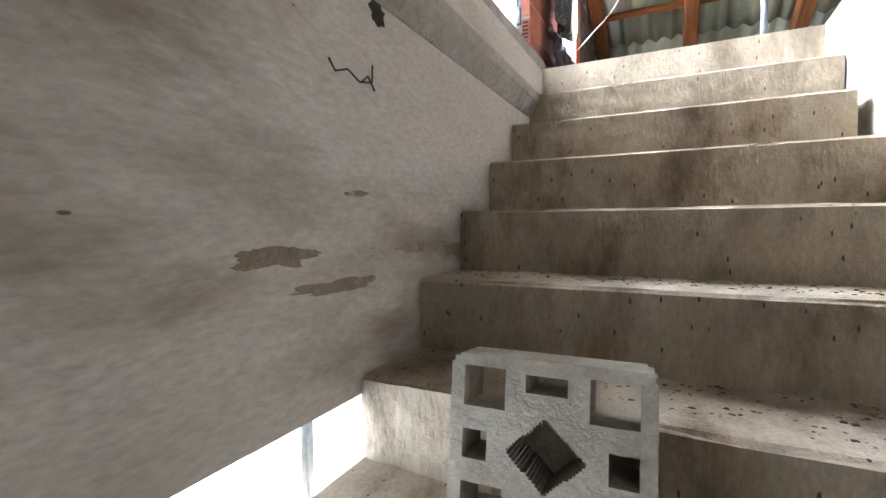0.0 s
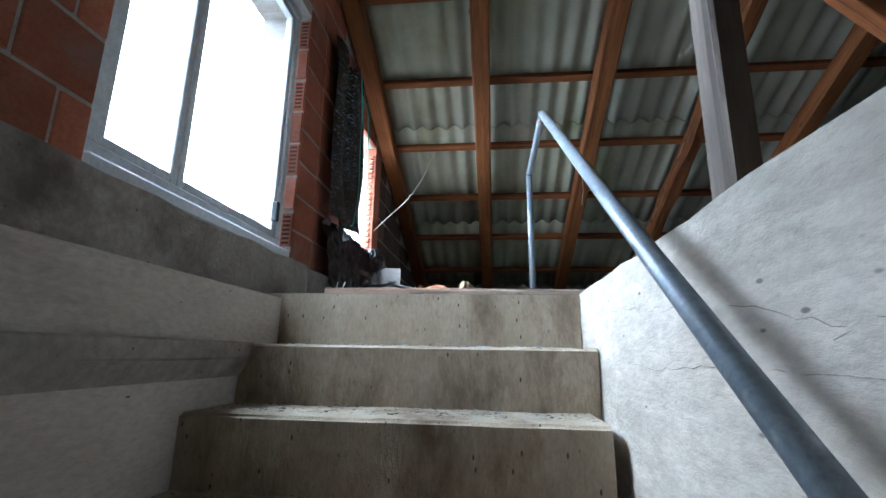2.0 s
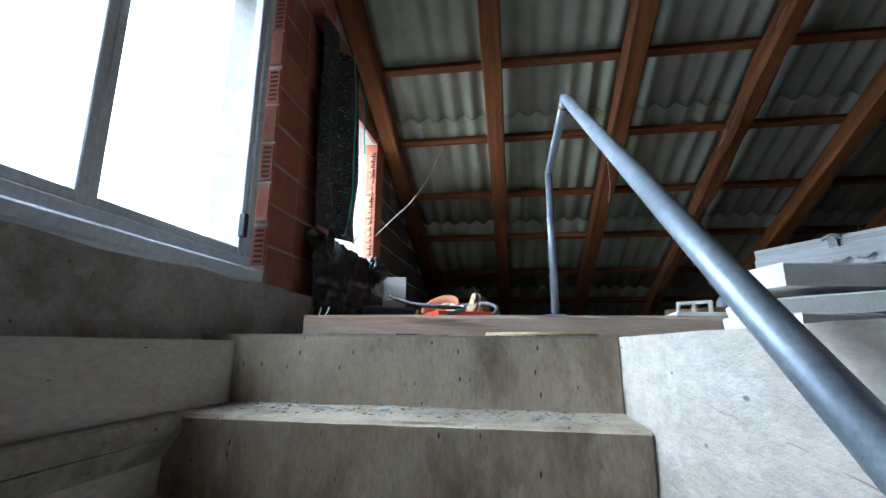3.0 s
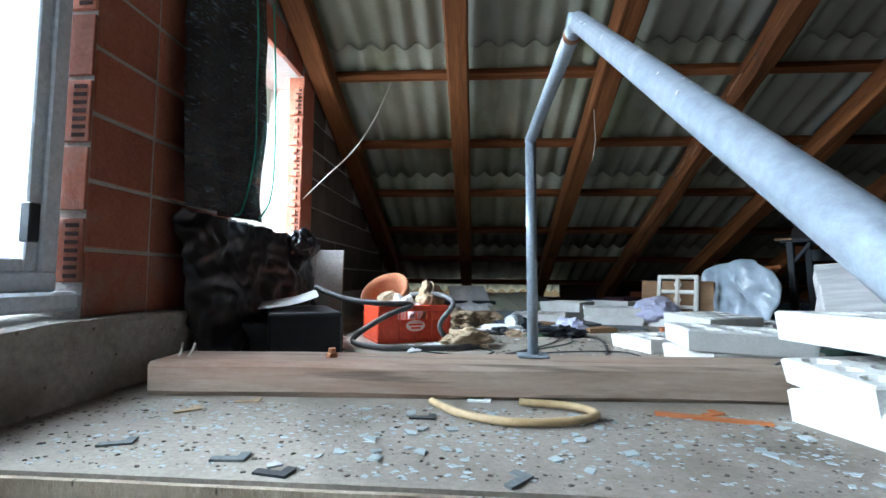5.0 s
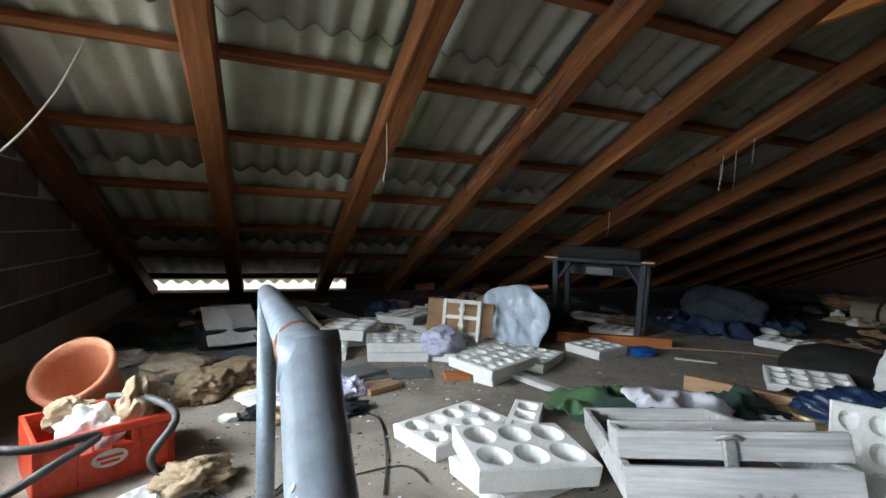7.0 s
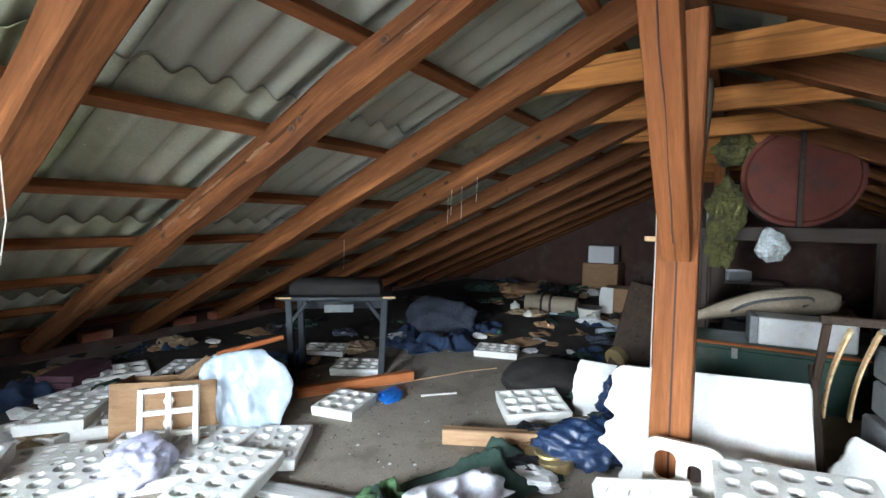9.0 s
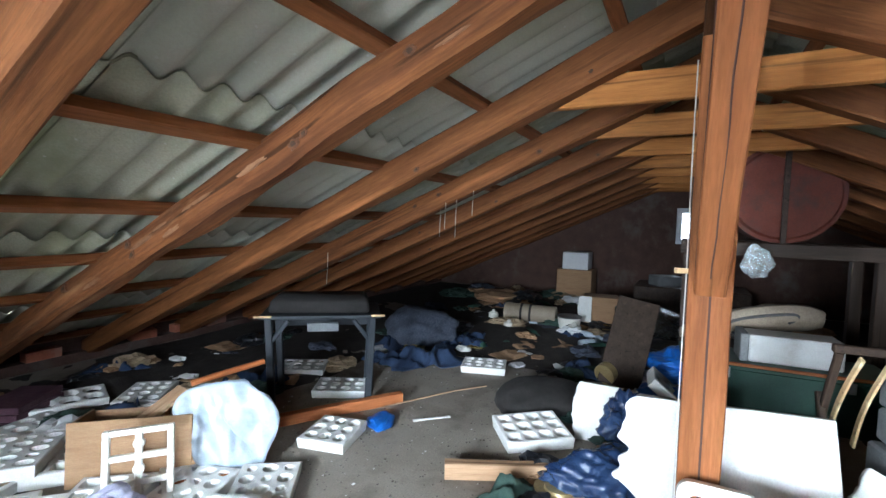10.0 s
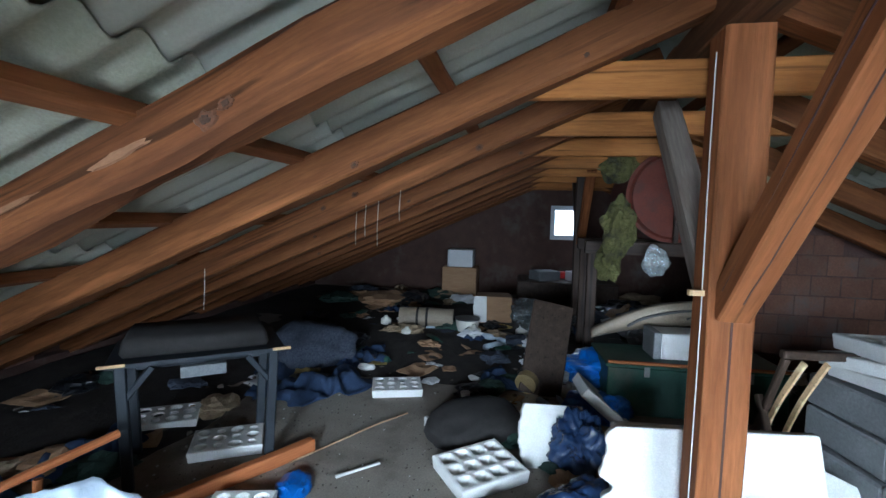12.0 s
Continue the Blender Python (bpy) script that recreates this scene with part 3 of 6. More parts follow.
CROSS_X = 6.45
cw_ = bmesh.new()
cv = [cw_.verts.new((x, y, z)) for x in (CROSS_X, CROSS_X + 0.16) for y, z in ((-1.5, -0.05), (1.9, -0.05), (1.9, roof(1.9) - 0.02), (-1.5, roof(-1.5) - 0.02))]
for f in ((0, 1, 2, 3), (4, 5, 6, 7), (0, 1, 5, 4), (1, 2, 6, 5), (2, 3, 7, 6), (3, 0, 4, 7)):
    cw_.faces.new([cv[i] for i in f])
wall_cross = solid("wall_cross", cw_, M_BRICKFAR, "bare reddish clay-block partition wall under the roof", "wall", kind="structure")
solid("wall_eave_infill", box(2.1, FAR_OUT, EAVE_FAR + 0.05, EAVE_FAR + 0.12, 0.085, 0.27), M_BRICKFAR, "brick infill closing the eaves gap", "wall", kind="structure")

# ---- roof ----
PITCH, WAVE = 0.148, 0.023


def corrugated(bm, sign, ya, yb, x0, x1):
    nx = round((x1 - x0) / PITCH * 8)
    rows = []
    for y, lift in ((ya, 0.0), ((ya + yb) / 2, 0.008), (yb, 0.016)):
        for dz in (0.0, 0.007):
            row = []
            for i in range(nx + 1):
                x = x0 + (x1 - x0) * i / nx
                z = 2.363 - SLOPE * y + 0.052 + lift + 0.009 * i / nx + dz + WAVE * (1 + math.cos(2 * math.pi * x / PITCH))
                row.append(bm.verts.new((x, RIDGE_Y + sign * y, z)))
            rows.append(row)
    for a, b in ((0, 2), (2, 4), (1, 3), (3, 5), (0, 1), (4, 5)):
        for i in range(nx):
            bm.faces.new((rows[a][i], rows[a][i + 1], rows[b][i + 1], rows[b][i]))


rf = bmesh.new()
LAPS = [0.0, 0.26, 1.50, 2.74, 3.98, 5.22]
for sign in (1, -1):
    for k, (a, b) in enumerate(zip(LAPS, LAPS[1:])):
        for j in range(13):
            xa = WALL_OUT - 0.25 + 6 * PITCH * j
            corrugated(rf, sign, a, b + (0.16 if k < 4 else 0.0), xa, xa + 6.5 * PITCH)
roof_ob = new("ceiling_roof_sheets", mesh_of(rf, "ceiling_roof_sheets", M_SHEET, True))
tagged(roof_ob, "weathered grey-green corrugated fibre cement roof sheets seen from below", "roof", kind="structure")
solid("ridge_cap", add_box(add_box(bmesh.new(), WALL_OUT - 0.25, FAR_OUT + 0.25, -0.01, 0.30, -0.01, 0.0, 0, pose(0, RIDGE_Y, 2.52, -23.7, 0, 0)),
      WALL_OUT - 0.25, FAR_OUT + 0.25, -0.30, 0.01, -0.01, 0.0, 0, pose(0, RIDGE_Y, 2.52, 23.7, 0, 0)), M_SHEET, "grey fibre cement ridge capping", "ridge", kind="structure")

RAFTERS = [-0.085, 0.785, 1.72, 2.585, 3.42, 4.28, 5.15, 6.02, 6.89, 7.76, 8.63, 9.50, 10.03]
RW, RH = 0.132, 0.15
knot_rng = random.Random(31)


def knot_bm(rx, ry):
    """A low irregular boss on a timber face."""
    bm = bmesh.new()
    n, sd = 22, knot_rng.uniform(0, 50)
    rim = [bm.verts.new((rx * k_ * math.cos(a), ry * k_ * math.sin(a), -0.004)) for a in [2 * math.pi * q / 22 for q in range(n)] for k_ in [1 + 0.5 * noise.noise((math.cos(a) * 2, math.sin(a) * 2, sd))]]
    top = [bm.verts.new((v.co.x * 0.8, v.co.y * 0.8, 0.002)) for v in rim]
    for q in range(n):
        bm.faces.new((rim[q], rim[(q + 1) % n], top[(q + 1) % n], top[q]))
    bm.faces.new(top)
    return bm


for i, x in enumerate(RAFTERS):
    for sign, eave in ((1, EAVE_FAR + 0.1), (-1, EAVE_NEAR - 0.1)):
        a = (x + RW / 2, RIDGE_Y + sign * 0.01, roof(RIDGE_Y) - RH / 2 - 0.008)
        b = (x + RW / 2, eave, roof(eave) - RH / 2 - 0.008)
        length = (Vector(b) - Vector(a)).length
        wob = 0.020 if i == 3 else 0.010
        beam_ob = solid("rafter", rough_bar(length, RW, RH, 40, wob, i * 7.3 + sign, 0.02 if i == 3 else 0.010), M_ROUNDWOOD if i == 3 else M_RAFTER,
              "rough round-edged brown roof rafter with knots" if i == 3 else "sawn reddish-brown timber roof rafter", "rafter", at=along(a, b), group="roof rafters")
        if sign == 1 and 1 <= i <= 7:
            for q in range(6 if i == 3 else 3):
                kx, kz, kr = knot_rng.uniform(0.4, 3.6), knot_rng.uniform(-0.045, 0.045), knot_rng.uniform(0.010, 0.020 if i != 3 else 0.026)
                ring = part("knot", knot_bm(kr * 1.5, kr), M_KNOTRING, beam_ob, "dark knot", at=pose(kx, RW / 2 + 0.001, kz, -90, 0, 0))
                part("knot_heart", knot_bm(kr * 0.7, kr * 0.5), M_KNOT, ring, at=pose(0, 0, 0.0025))
            if i == 3:
                for q in range(7):
                    part("bark_scar", knot_bm(knot_rng.uniform(0.06, 0.16), knot_rng.uniform(0.006, 0.014)), M_SCAR, beam_ob, "pale rubbed scar", at=pose(knot_rng.uniform(0.5, 3.2), RW / 2 + 0.002, knot_rng.uniform(-0.05, 0.04), -90, 0, 0))
for k in range(8):
    for sign in (1, -1):
        d = 0.385 + 0.626 * k
        y = RIDGE_Y + sign * d
        solid("roof_batten", rough_bar(FAR_IN - WALL_IN, 0.062, 0.05, 60, 0.008, k * 3.1 + sign), M_BATTEN, "brown sawn roof batten across the rafters", "batten",
              at=Matrix.Translation((WALL_IN, y, roof(y) + 0.016)) @ Matrix.Rotation(radians(-23.7 * sign), 4, "X"), group="roof battens")
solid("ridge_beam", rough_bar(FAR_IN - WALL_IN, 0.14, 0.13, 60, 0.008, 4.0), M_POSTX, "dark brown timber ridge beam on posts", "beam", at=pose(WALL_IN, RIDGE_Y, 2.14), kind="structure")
for i in range(4, 12):
    solid("collar_tie", rough_bar(1.56, 0.05, 0.135, 14, 0.006, i * 2.0), M_BEAM, "pale orange sawn collar tie nailed to the rafters", "tie beam",
          at=pose(RAFTERS[i] + RW + 0.03, RIDGE_Y - 0.78, 1.98, 0, 0, 90), group="collar ties")


def ridge_post(x, label, dark):
    """A ridge post with a brace on both sides, on its own footing."""
    post = thing("ridge_post", label, "post", pose(x, RIDGE_Y, 0))
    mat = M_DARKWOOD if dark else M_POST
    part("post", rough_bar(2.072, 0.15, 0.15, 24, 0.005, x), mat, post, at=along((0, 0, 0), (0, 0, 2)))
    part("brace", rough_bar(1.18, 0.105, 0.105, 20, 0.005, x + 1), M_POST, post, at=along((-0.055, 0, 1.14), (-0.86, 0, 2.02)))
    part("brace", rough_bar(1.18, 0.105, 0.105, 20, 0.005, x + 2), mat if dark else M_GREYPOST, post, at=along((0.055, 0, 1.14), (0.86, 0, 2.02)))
    if not dark:
        part("peg", box(-0.012, 0.012, 0.05, 0.125, -0.010, 0.010, 0.002), M_PALEWOOD, post, at=pose(-0.03, 0, 1.19))
        for side in (0, 1):
            pts = []
            for q in range(15):
                base = Vector((-0.055, 0, 1.14)) + Vector((-0.675, 0, 0.738)) * (0.10 + 0.07 * q)
                wander = 0.010 * noise.noise((q * 0.35, side * 5.0, x))
                pts.append(tuple(base + (Vector((-0.738, 0, -0.675)) * 0.0525 + Vector((0, 0.004 + wander, 0)) if side == 0 else Vector((0, 0.0525, 0)) + Vector((-0.738, 0, -0.675)) * wander)))
            part("crack", tube(pts, 0.0028, 5), M_HOLE, post, "dark drying crack")
        part("crack", box(-0.0775, -0.0765, -0.006, 0.002, 0.1, 1.12), M_HOLE, post)
        part("cable", tube([(-0.04, 0.083, 0.0), (-0.035, 0.082, 0.4), (-0.04, 0.083, 0.8), (-0.036, 0.082, 1.15), (-0.03, 0.085, 1.6), (-0.03, 0.085, 2.0)], 0.0026, 6, smooth_steps=4), M_CORD, post, "white cable")
    return post


ridge_post(3.385, "reddish-brown timber ridge post with braces and a white cable", False)
ridge_post(7.90, "dark timber ridge post in the far part of the attic", True)
gp = thing("stairwell_post", "grey weathered timber post standing on the stairwell wall", "post", pose(1.306, 1.775, 0.0, 0, 0, 6))
part("post", rough_bar(1.56, 0.052, 0.060, 24, 0.006, 8.0), M_GREYPOST, gp, at=along((0, 0, 0.0), (0, 0, 2)))

# ---- windows ----


def casement(name, y0, y1, z0, z1, x, label, mullions, depth=0.07, t=0.05, sash=0.035):
    """A painted window frame with casements and panes in a gable opening."""
    w = thing(name, label, "window", Matrix(), kind="structure")
    for a in ((y0, y1, z0, z0 + t), (y0, y1, z1 - t, z1), (y0, y0 + t, z0 + t, z1 - t), (y1 - t, y1, z0 + t, z1 - t)):
        part("window_frame", box(x - depth, x, *a, 0.005), M_PAINTFRAME, w)
    edges = [y0 + t, *mullions, y1 - t]
    for k, (a, b) in enumerate(zip(edges, edges[1:])):
        s = part("sash", box(x - 0.05, x - 0.01, a, a + sash, z0 + t, z1 - t, 0.004), M_PAINTFRAME, w)
        part("sash", box(x - 0.05, x - 0.01, b - sash, b, z0 + t, z1 - t, 0.004), M_PAINTFRAME, w)
        part("sash", box(x - 0.05, x - 0.01, a + sash, b - sash, z0 + t, z0 + t + sash, 0.004), M_PAINTFRAME, w)
        part("sash", box(x - 0.05, x - 0.01, a + sash, b - sash, z1 - t - sash, z1 - t, 0.004), M_PAINTFRAME, w)
        pane = part("pane", box(x - 0.034, x - 0.03, a + sash * 0.85, b - sash * 0.85, z0 + t + sash * 0.85, z1 - t - sash * 0.85), M_GLASS, w)
        pane.visible_shadow = False
    return w


win1 = casement("window_1", 2.07, 3.235, 0.275, 1.655, -0.145, "large white-painted casement window, dusty, with a dark latch", [2.46])
part("window_sill", box(-0.26, -0.10, 2.06, 3.26, 0.225, 0.275, 0.008), M_PAINTFRAME, win1)
part("latch", box(-0.155, -0.125, 3.13, 3.16, 0.40, 0.50, 0.004), M_BLACKFILM, win1, "dark iron latch")
casement("window_2", 3.16, 3.66, 1.05, 1.67, 10.33, "small white-framed window in the far gable", [])
wl3 = casement("window_3", 0.52, 1.34, -1.93, -1.18, 0.05, "low landing window with a dark mullion", [1.11, 1.13], 0.06, 0.012, 0.008)

# ---- sill beam and handrail ----
beam = thing("sill_beam", "weathered grey-brown timber beam lying on the floor at the stair head", "beam", pose(0.09, 3.365, 0.0, 0, 0, 3.2))
part("beam", rough_bar(1.86, 0.19, 0.092, 40, 0.006, 5.5, 0.012), M_SILLBEAM, beam, at=pose(0, 0, 0.046))
nut = part("bolt", cylinder(0.018, 0.018, 0.012, pose(0.47, 0.0, 0.098), 6), M_RUST, beam, "rusty bolt")
part("bolt_nut", cylinder(0.011, 0.011, 0.014, pose(0.47, 0.0, 0.111), 6), M_RUST, nut)

rail = thing("handrail", "galvanised grey steel pipe handrail with white paint specks", "handrail", pose(1.138, 3.46, 0.095))
E0 = Vector((1.138, 3.46, 0.095))
pv = lambda *p: tuple(Vector(p) - E0)
part("base_plate", box(-0.045, 0.045, -0.03, 0.03, 0.0, 0.008, 0.002), M_GALV, rail)
part("upright", tube([pv(1.138, 3.46, 0.10), pv(1.132, 3.46, 0.745)], 0.0158, 16), M_GALV, rail, smooth=True)
part("top_bar", tube([pv(1.132, 3.475, 0.742), pv(1.149, 2.905, 0.784)], 0.0160, 16), M_GALV, rail, smooth=True)
elbow = part("elbow", cylinder(0.0172, 0.0172, 0.034, pose(*pv(1.150, 2.898, 0.783), 0, 90, 0), 16), M_GALV, rail, smooth=True)
part("rust_patch", cylinder(0.0168, 0.0168, 0.014, pose(*pv(1.148, 2.935, 0.781), 95, 0, 0), 16), M_RUST, elbow, "rusty weld patch", smooth=True)
part("sloping_bar", tube([pv(1.150, 2.898, 0.786), pv(1.193, 1.15, -0.570)], 0.0168, 18), M_GALV, rail, smooth=True)
rng = random.Random(4)
for k in range(16):
    d = 0.03 + rng.random() ** 1.5 * 0.55
    ang = radians(-60 + 120 * rng.random())
    c = Vector(pv(1.150 + d * 0.019, 2.885 - d * 0.790, 0.776 - d * 0.613))
    n_ = Vector((math.sin(ang), -0.613 * math.cos(ang), 0.790 * math.cos(ang)))
    q_ = n_.to_track_quat("Z", "Y").to_matrix().to_4x4()
    s = bmesh.new()
    bmesh.ops.create_icosphere(s, subdivisions=1, radius=0.0012 + 0.0024 * rng.random() ** 2)
    for v in s.verts:
        v.co.y *= 1.7
        v.co.z *= 0.3
    part("paint_speck", s, M_FOAM, rail, "white paint speck", at=Matrix.Translation(c + n_ * 0.0166) @ q_)
part("bracket", tube([pv(1.190, 1.25, -0.50), pv(1.190, 1.248, -0.53), pv(1.21, 1.246, -0.545), pv(1.252, 1.245, -0.545)], 0.005, 8, smooth_steps=3), M_GALV, rail)

# ---- polystyrene trays ----


def tray_bm(nx, ny, lx, ly, h, shape="round", fill=0.80, deep=0.7, rim=0.014):
    """A moulded tray with pockets from above; origin at its base centre."""
    bm = bmesh.new()
    n = 16
    cx, cy = (lx - 2 * rim) / nx, (ly - 2 * rim) / ny
    for i in range(nx):
        for j in range(ny):
            ox, oy = -lx / 2 + rim + cx * (i + 0.5), -ly / 2 + rim + cy * (j + 0.5)
            f = fill * (0.62 if shape == "mix" and (i + j) % 2 else 1.0)
            rings = [[], [], []]
            for k in range(n):
                a = 2 * math.pi * k / n
                c, s = math.cos(a), math.sin(a)
                q = 1 / max(abs(c), abs(s))
                rad = q if shape == "square" else (1.0 if not (shape == "mix" and (i + j) % 2) else min(q, 1.15))
                if shape == "square":
                    rad = min(q, 1.27)
                rings[0].append(bm.verts.new((ox + c * q * cx / 2, oy + s * q * cy / 2, h)))
                rings[1].append(bm.verts.new((ox + c * rad * f * cx / 2, oy + s * rad * f * cy / 2, h)))
                rings[2].append(bm.verts.new((ox + c * rad * f * 0.78 * cx / 2, oy + s * rad * f * 0.78 * cy / 2, h * (1 - deep))))
            for a, b in zip(rings, rings[1:]):
                for k in range(n):
                    bm.faces.new((a[k], a[(k + 1) % n], b[(k + 1) % n], b[k]))
            bm.faces.new(rings[2])
    x, y, g = lx / 2, ly / 2, 0.006
    outer_top = [(-x + rim, -y + rim), (x - rim, -y + rim), (x - rim, y - rim), (-x + rim, y - rim)]
    loops = []
    for pts, z in ((outer_top, h), ([(-x + g, -y + g), (x - g, -y + g), (x - g, y - g), (-x + g, y - g)], h), ([(-x, -y), (x, -y), (x, y), (-x, y)], h - g), ([(-x + g, -y + g), (x - g, -y + g), (x - g, y - g), (-x + g, y - g)], 0)):
        loops.append([bm.verts.new((*p, z)) for p in pts])
    for a, b in zip(loops, loops[1:]):
        for k in range(4):
            bm.faces.new((a[k], a[(k + 1) % 4], b[(k + 1) % 4], b[k]))
    bm.faces.new(loops[-1][::-1])
    bmesh.ops.remove_doubles(bm, verts=bm.verts, dist=0.0005)
    return bm


TRAYS = {"round33": (3, 3, 0.34, 0.30, 0.062, "round", 0.82), "round42": (4, 2, 0.44, 0.27, 0.06, "round", 0.86), "square43": (4, 3, 0.42, 0.34, 0.075, "square", 0.84),
         "mix43": (4, 3, 0.40, 0.30, 0.06, "mix", 0.86), "big32": (3, 2, 0.42, 0.33, 0.075, "round", 0.9), "narrow": (3, 1, 0.36, 0.14, 0.06, "square", 0.82), "mix53": (5, 3, 0.46, 0.33, 0.062, "mix", 0.84)}
tray_meshes = {k: mesh_of(tray_bm(*v), "tray", M_FOAM) for k, v in TRAYS.items()}
TRAY_LABEL = {"round33": "white polystyrene tray with nine round pockets", "round42": "white polystyrene tray with two pocket rows", "square43": "white polystyrene tray with square pockets",
              "mix43": "dusty white polystyrene tray with mixed pockets", "big32": "white polystyrene tray with large hollows", "narrow": "narrow white polystyrene packing strip", "mix53": "off-white polystyrene tray with mixed pockets"}


def lay_tray(kind, x, y, rot, z=0.0, tx=0.0, ty=0.0, extra=""):
    ob = new("polystyrene_tray", tray_meshes[kind])
    ob.matrix_basis = pose(x, y, z, tx, ty, rot)
    return tagged(ob, TRAY_LABEL[kind] + (" " + extra if extra else " lying on the floor"), "tray", "polystyrene trays")


for row in (("round33", 3.44, 5.33, 14), ("square43", 4.08, 4.27, -52, 0.012, 5, -2, "propped on debris"), ("mix43", 5.17, 5.06, -72), ("mix43", 4.06, 5.80, -60), ("mix43", 4.25, 6.40, -58),
            ("mix53", 2.44, 5.07, 26, 0.05, 3, 0, "propped on another tray"), ("narrow", 2.45, 5.0, 30, 0.0), ("round42", 1.89, 4.37, 21, 0.0, 0, 0), ("narrow", 2.22, 4.34, 51), ("big32", 1.97, 3.96, -8, 0.062, 0, 2, "on a second tray"),
            ("round33", 1.95, 3.98, 12), ("mix43", 1.99, 5.60, -15), ("mix43", 1.98, 5.61, -12, 0.062, 0, 0, "stacked on a tray"), ("mix43", 1.47, 5.74, -12), ("mix43", 1.70, 6.04, 14, 0.0), ("mix43", 2.12, 6.52, -6), ("narrow", 2.32, 5.40, -38),
            ("big32", 1.94, 3.12, 14, 0.0), ("mix53", 1.98, 3.17, -6, 0.078, 0, -4, "stacked by the beam"), ("big32", 2.00, 3.25, 10, 0.17, 0, 0, "on top of a stack"), ("mix43", 2.02, 6.05, -35), ("square43", 2.35, 5.72, 40), ("mix43", 2.62, 5.50, 20),
            ("mix53", 2.15, 5.86, -45), ("mix43", 2.82, 5.22, 36), ("big32", 1.75, 5.15 + 0.9, 60, 0.062, 0, 0, "resting on another tray"), ("big32", 4.98, 3.52, -84, 0.10, 0, 40, "tilted against rubbish"),
            ("mix53", 4.02, 2.36, 6, 0.70, 0, 4, "on a leaning stack"), ("mix53", 4.05, 2.38, 14, 0.765, 0, 6, "on a leaning stack"), ("big32", 4.05, 2.35, 2, 0.83, 0, 3, "on a leaning stack")):
    lay_tray(*row)
for row in (("mix43", 2.28, 6.42, 24), ("square43", 2.50, 6.24, -40, 0.0), ("mix43", 2.52, 6.90, 12), ("big32", 2.84, 7.18, -20), ("narrow", 2.66, 5.66, 62), ("round42", 1.62, 6.48, 30), ("mix53", 2.30, 6.44, 50, 0.065, 0, 3, "stacked on a tray"),
            ("narrow", 2.92, 6.62, -15), ("mix43", 3.20, 6.90, 40)):
    lay_tray(*row)

# upright moulded crate ends
def grid_panel(name, w, h, t, cols, rows, label, at, mat=M_CREAM):
    bm = bmesh.new()
    fr = 0.028
    cw, ch = (w - fr) / cols, (h - fr) / rows
    for c in range(cols + 1):
        add_box(bm, c * cw, c * cw + fr, 0, t, 0, h, 0.004)
    for r in range(rows + 1):
        for c in range(cols):
            add_box(bm, c * cw + fr - 0.002, (c + 1) * cw + 0.002, 0.002, t - 0.002, r * ch, r * ch + fr, 0.004)
    for r in range(rows):
        add_cylinder(bm, 0.024, 0.024, t * 0.7, pose(cw + fr / 2, t / 2, (r + 0.5) * ch + fr / 2, 90, 0, 0), 12)
    return solid(name, bm, mat, label, "packing grid", at=at)


grid_panel("packing_grid", 0.285, 0.37, 0.035, 2, 3, "cream moulded packing grid leaning on a cardboard box", pose(2.335, 5.70, 0.0, -10, 0, -38.7))


def pierced_plate(name, w, h, t, holes, label, category, at, mat=M_CREAM, corner=0.05, bulge=0.0):
    """A moulded plate with rounded corners and rounded holes (x, z, half width, half height)."""
    bm = bmesh.new()
    edges = []

    def loop(cx, cz, hw, hh, rad):
        pts = []
        for sx, sz, a0 in ((1, 1, 0), (-1, 1, 90), (-1, -1, 180), (1, -1, 270)):
            for k in range(6):
                a = radians(a0 + 18 * k)
                pts.append(bm.verts.new((cx + sx * (hw - rad) + rad * math.cos(a), 0, cz + sz * (hh - rad) + rad * math.sin(a))))
        edges.extend(bm.edges.new((pts[i], pts[(i + 1) % len(pts)])) for i in range(len(pts)))

    loop(w / 2, h / 2, w / 2, h / 2, corner)
    for cx, cz, hw, hh in holes:
        loop(cx, cz, hw, hh, min(hw, hh) * 0.8)
    bmesh.ops.triangle_fill(bm, use_beauty=True, use_dissolve=False, edges=edges)
    ext = bmesh.ops.extrude_face_region(bm, geom=bm.faces[:])
    bmesh.ops.translate(bm, vec=(0, t, 0), verts=[v for v in ext["geom"] if isinstance(v, bmesh.types.BMVert)])
    ob = solid(name, bm, mat, label, category, at=at)
    bev = ob.modifiers.new("soft_edges", "BEVEL")
    bev.width, bev.segments, bev.limit_method = 0.006, 2, "ANGLE"
    return ob


pierced_plate("crate_end", 0.27, 0.30, 0.05, ((0.075, 0.20, 0.038, 0.055), (0.175, 0.19, 0.024, 0.034)), "cream moulded crate end with a handle hole", "crate end", pose(3.13, 3.45, 0.135, -14, 0, -88))
pierced_plate("crate_end", 0.38, 0.29, 0.05, ((0.08, 0.19, 0.045, 0.05), (0.20, 0.20, 0.03, 0.02), (0.30, 0.19, 0.04, 0.045)), "cream moulded crate end with three openings", "crate end", pose(3.15, 3.15, 0.135, -18, 3, -84))
solid("polystyrene_tray", tray_bm(4, 3, 0.33, 0.31, 0.11, "round", 0.78, 0.16), M_FOAM, "white polystyrene tray with shallow oval hollows, propped up", "tray",
      at=pose(2.77, 3.47, 0.10, -40, 0, -60) @ pose(0.165, 0.11, 0.155, 90, 0, 0), group="polystyrene trays")
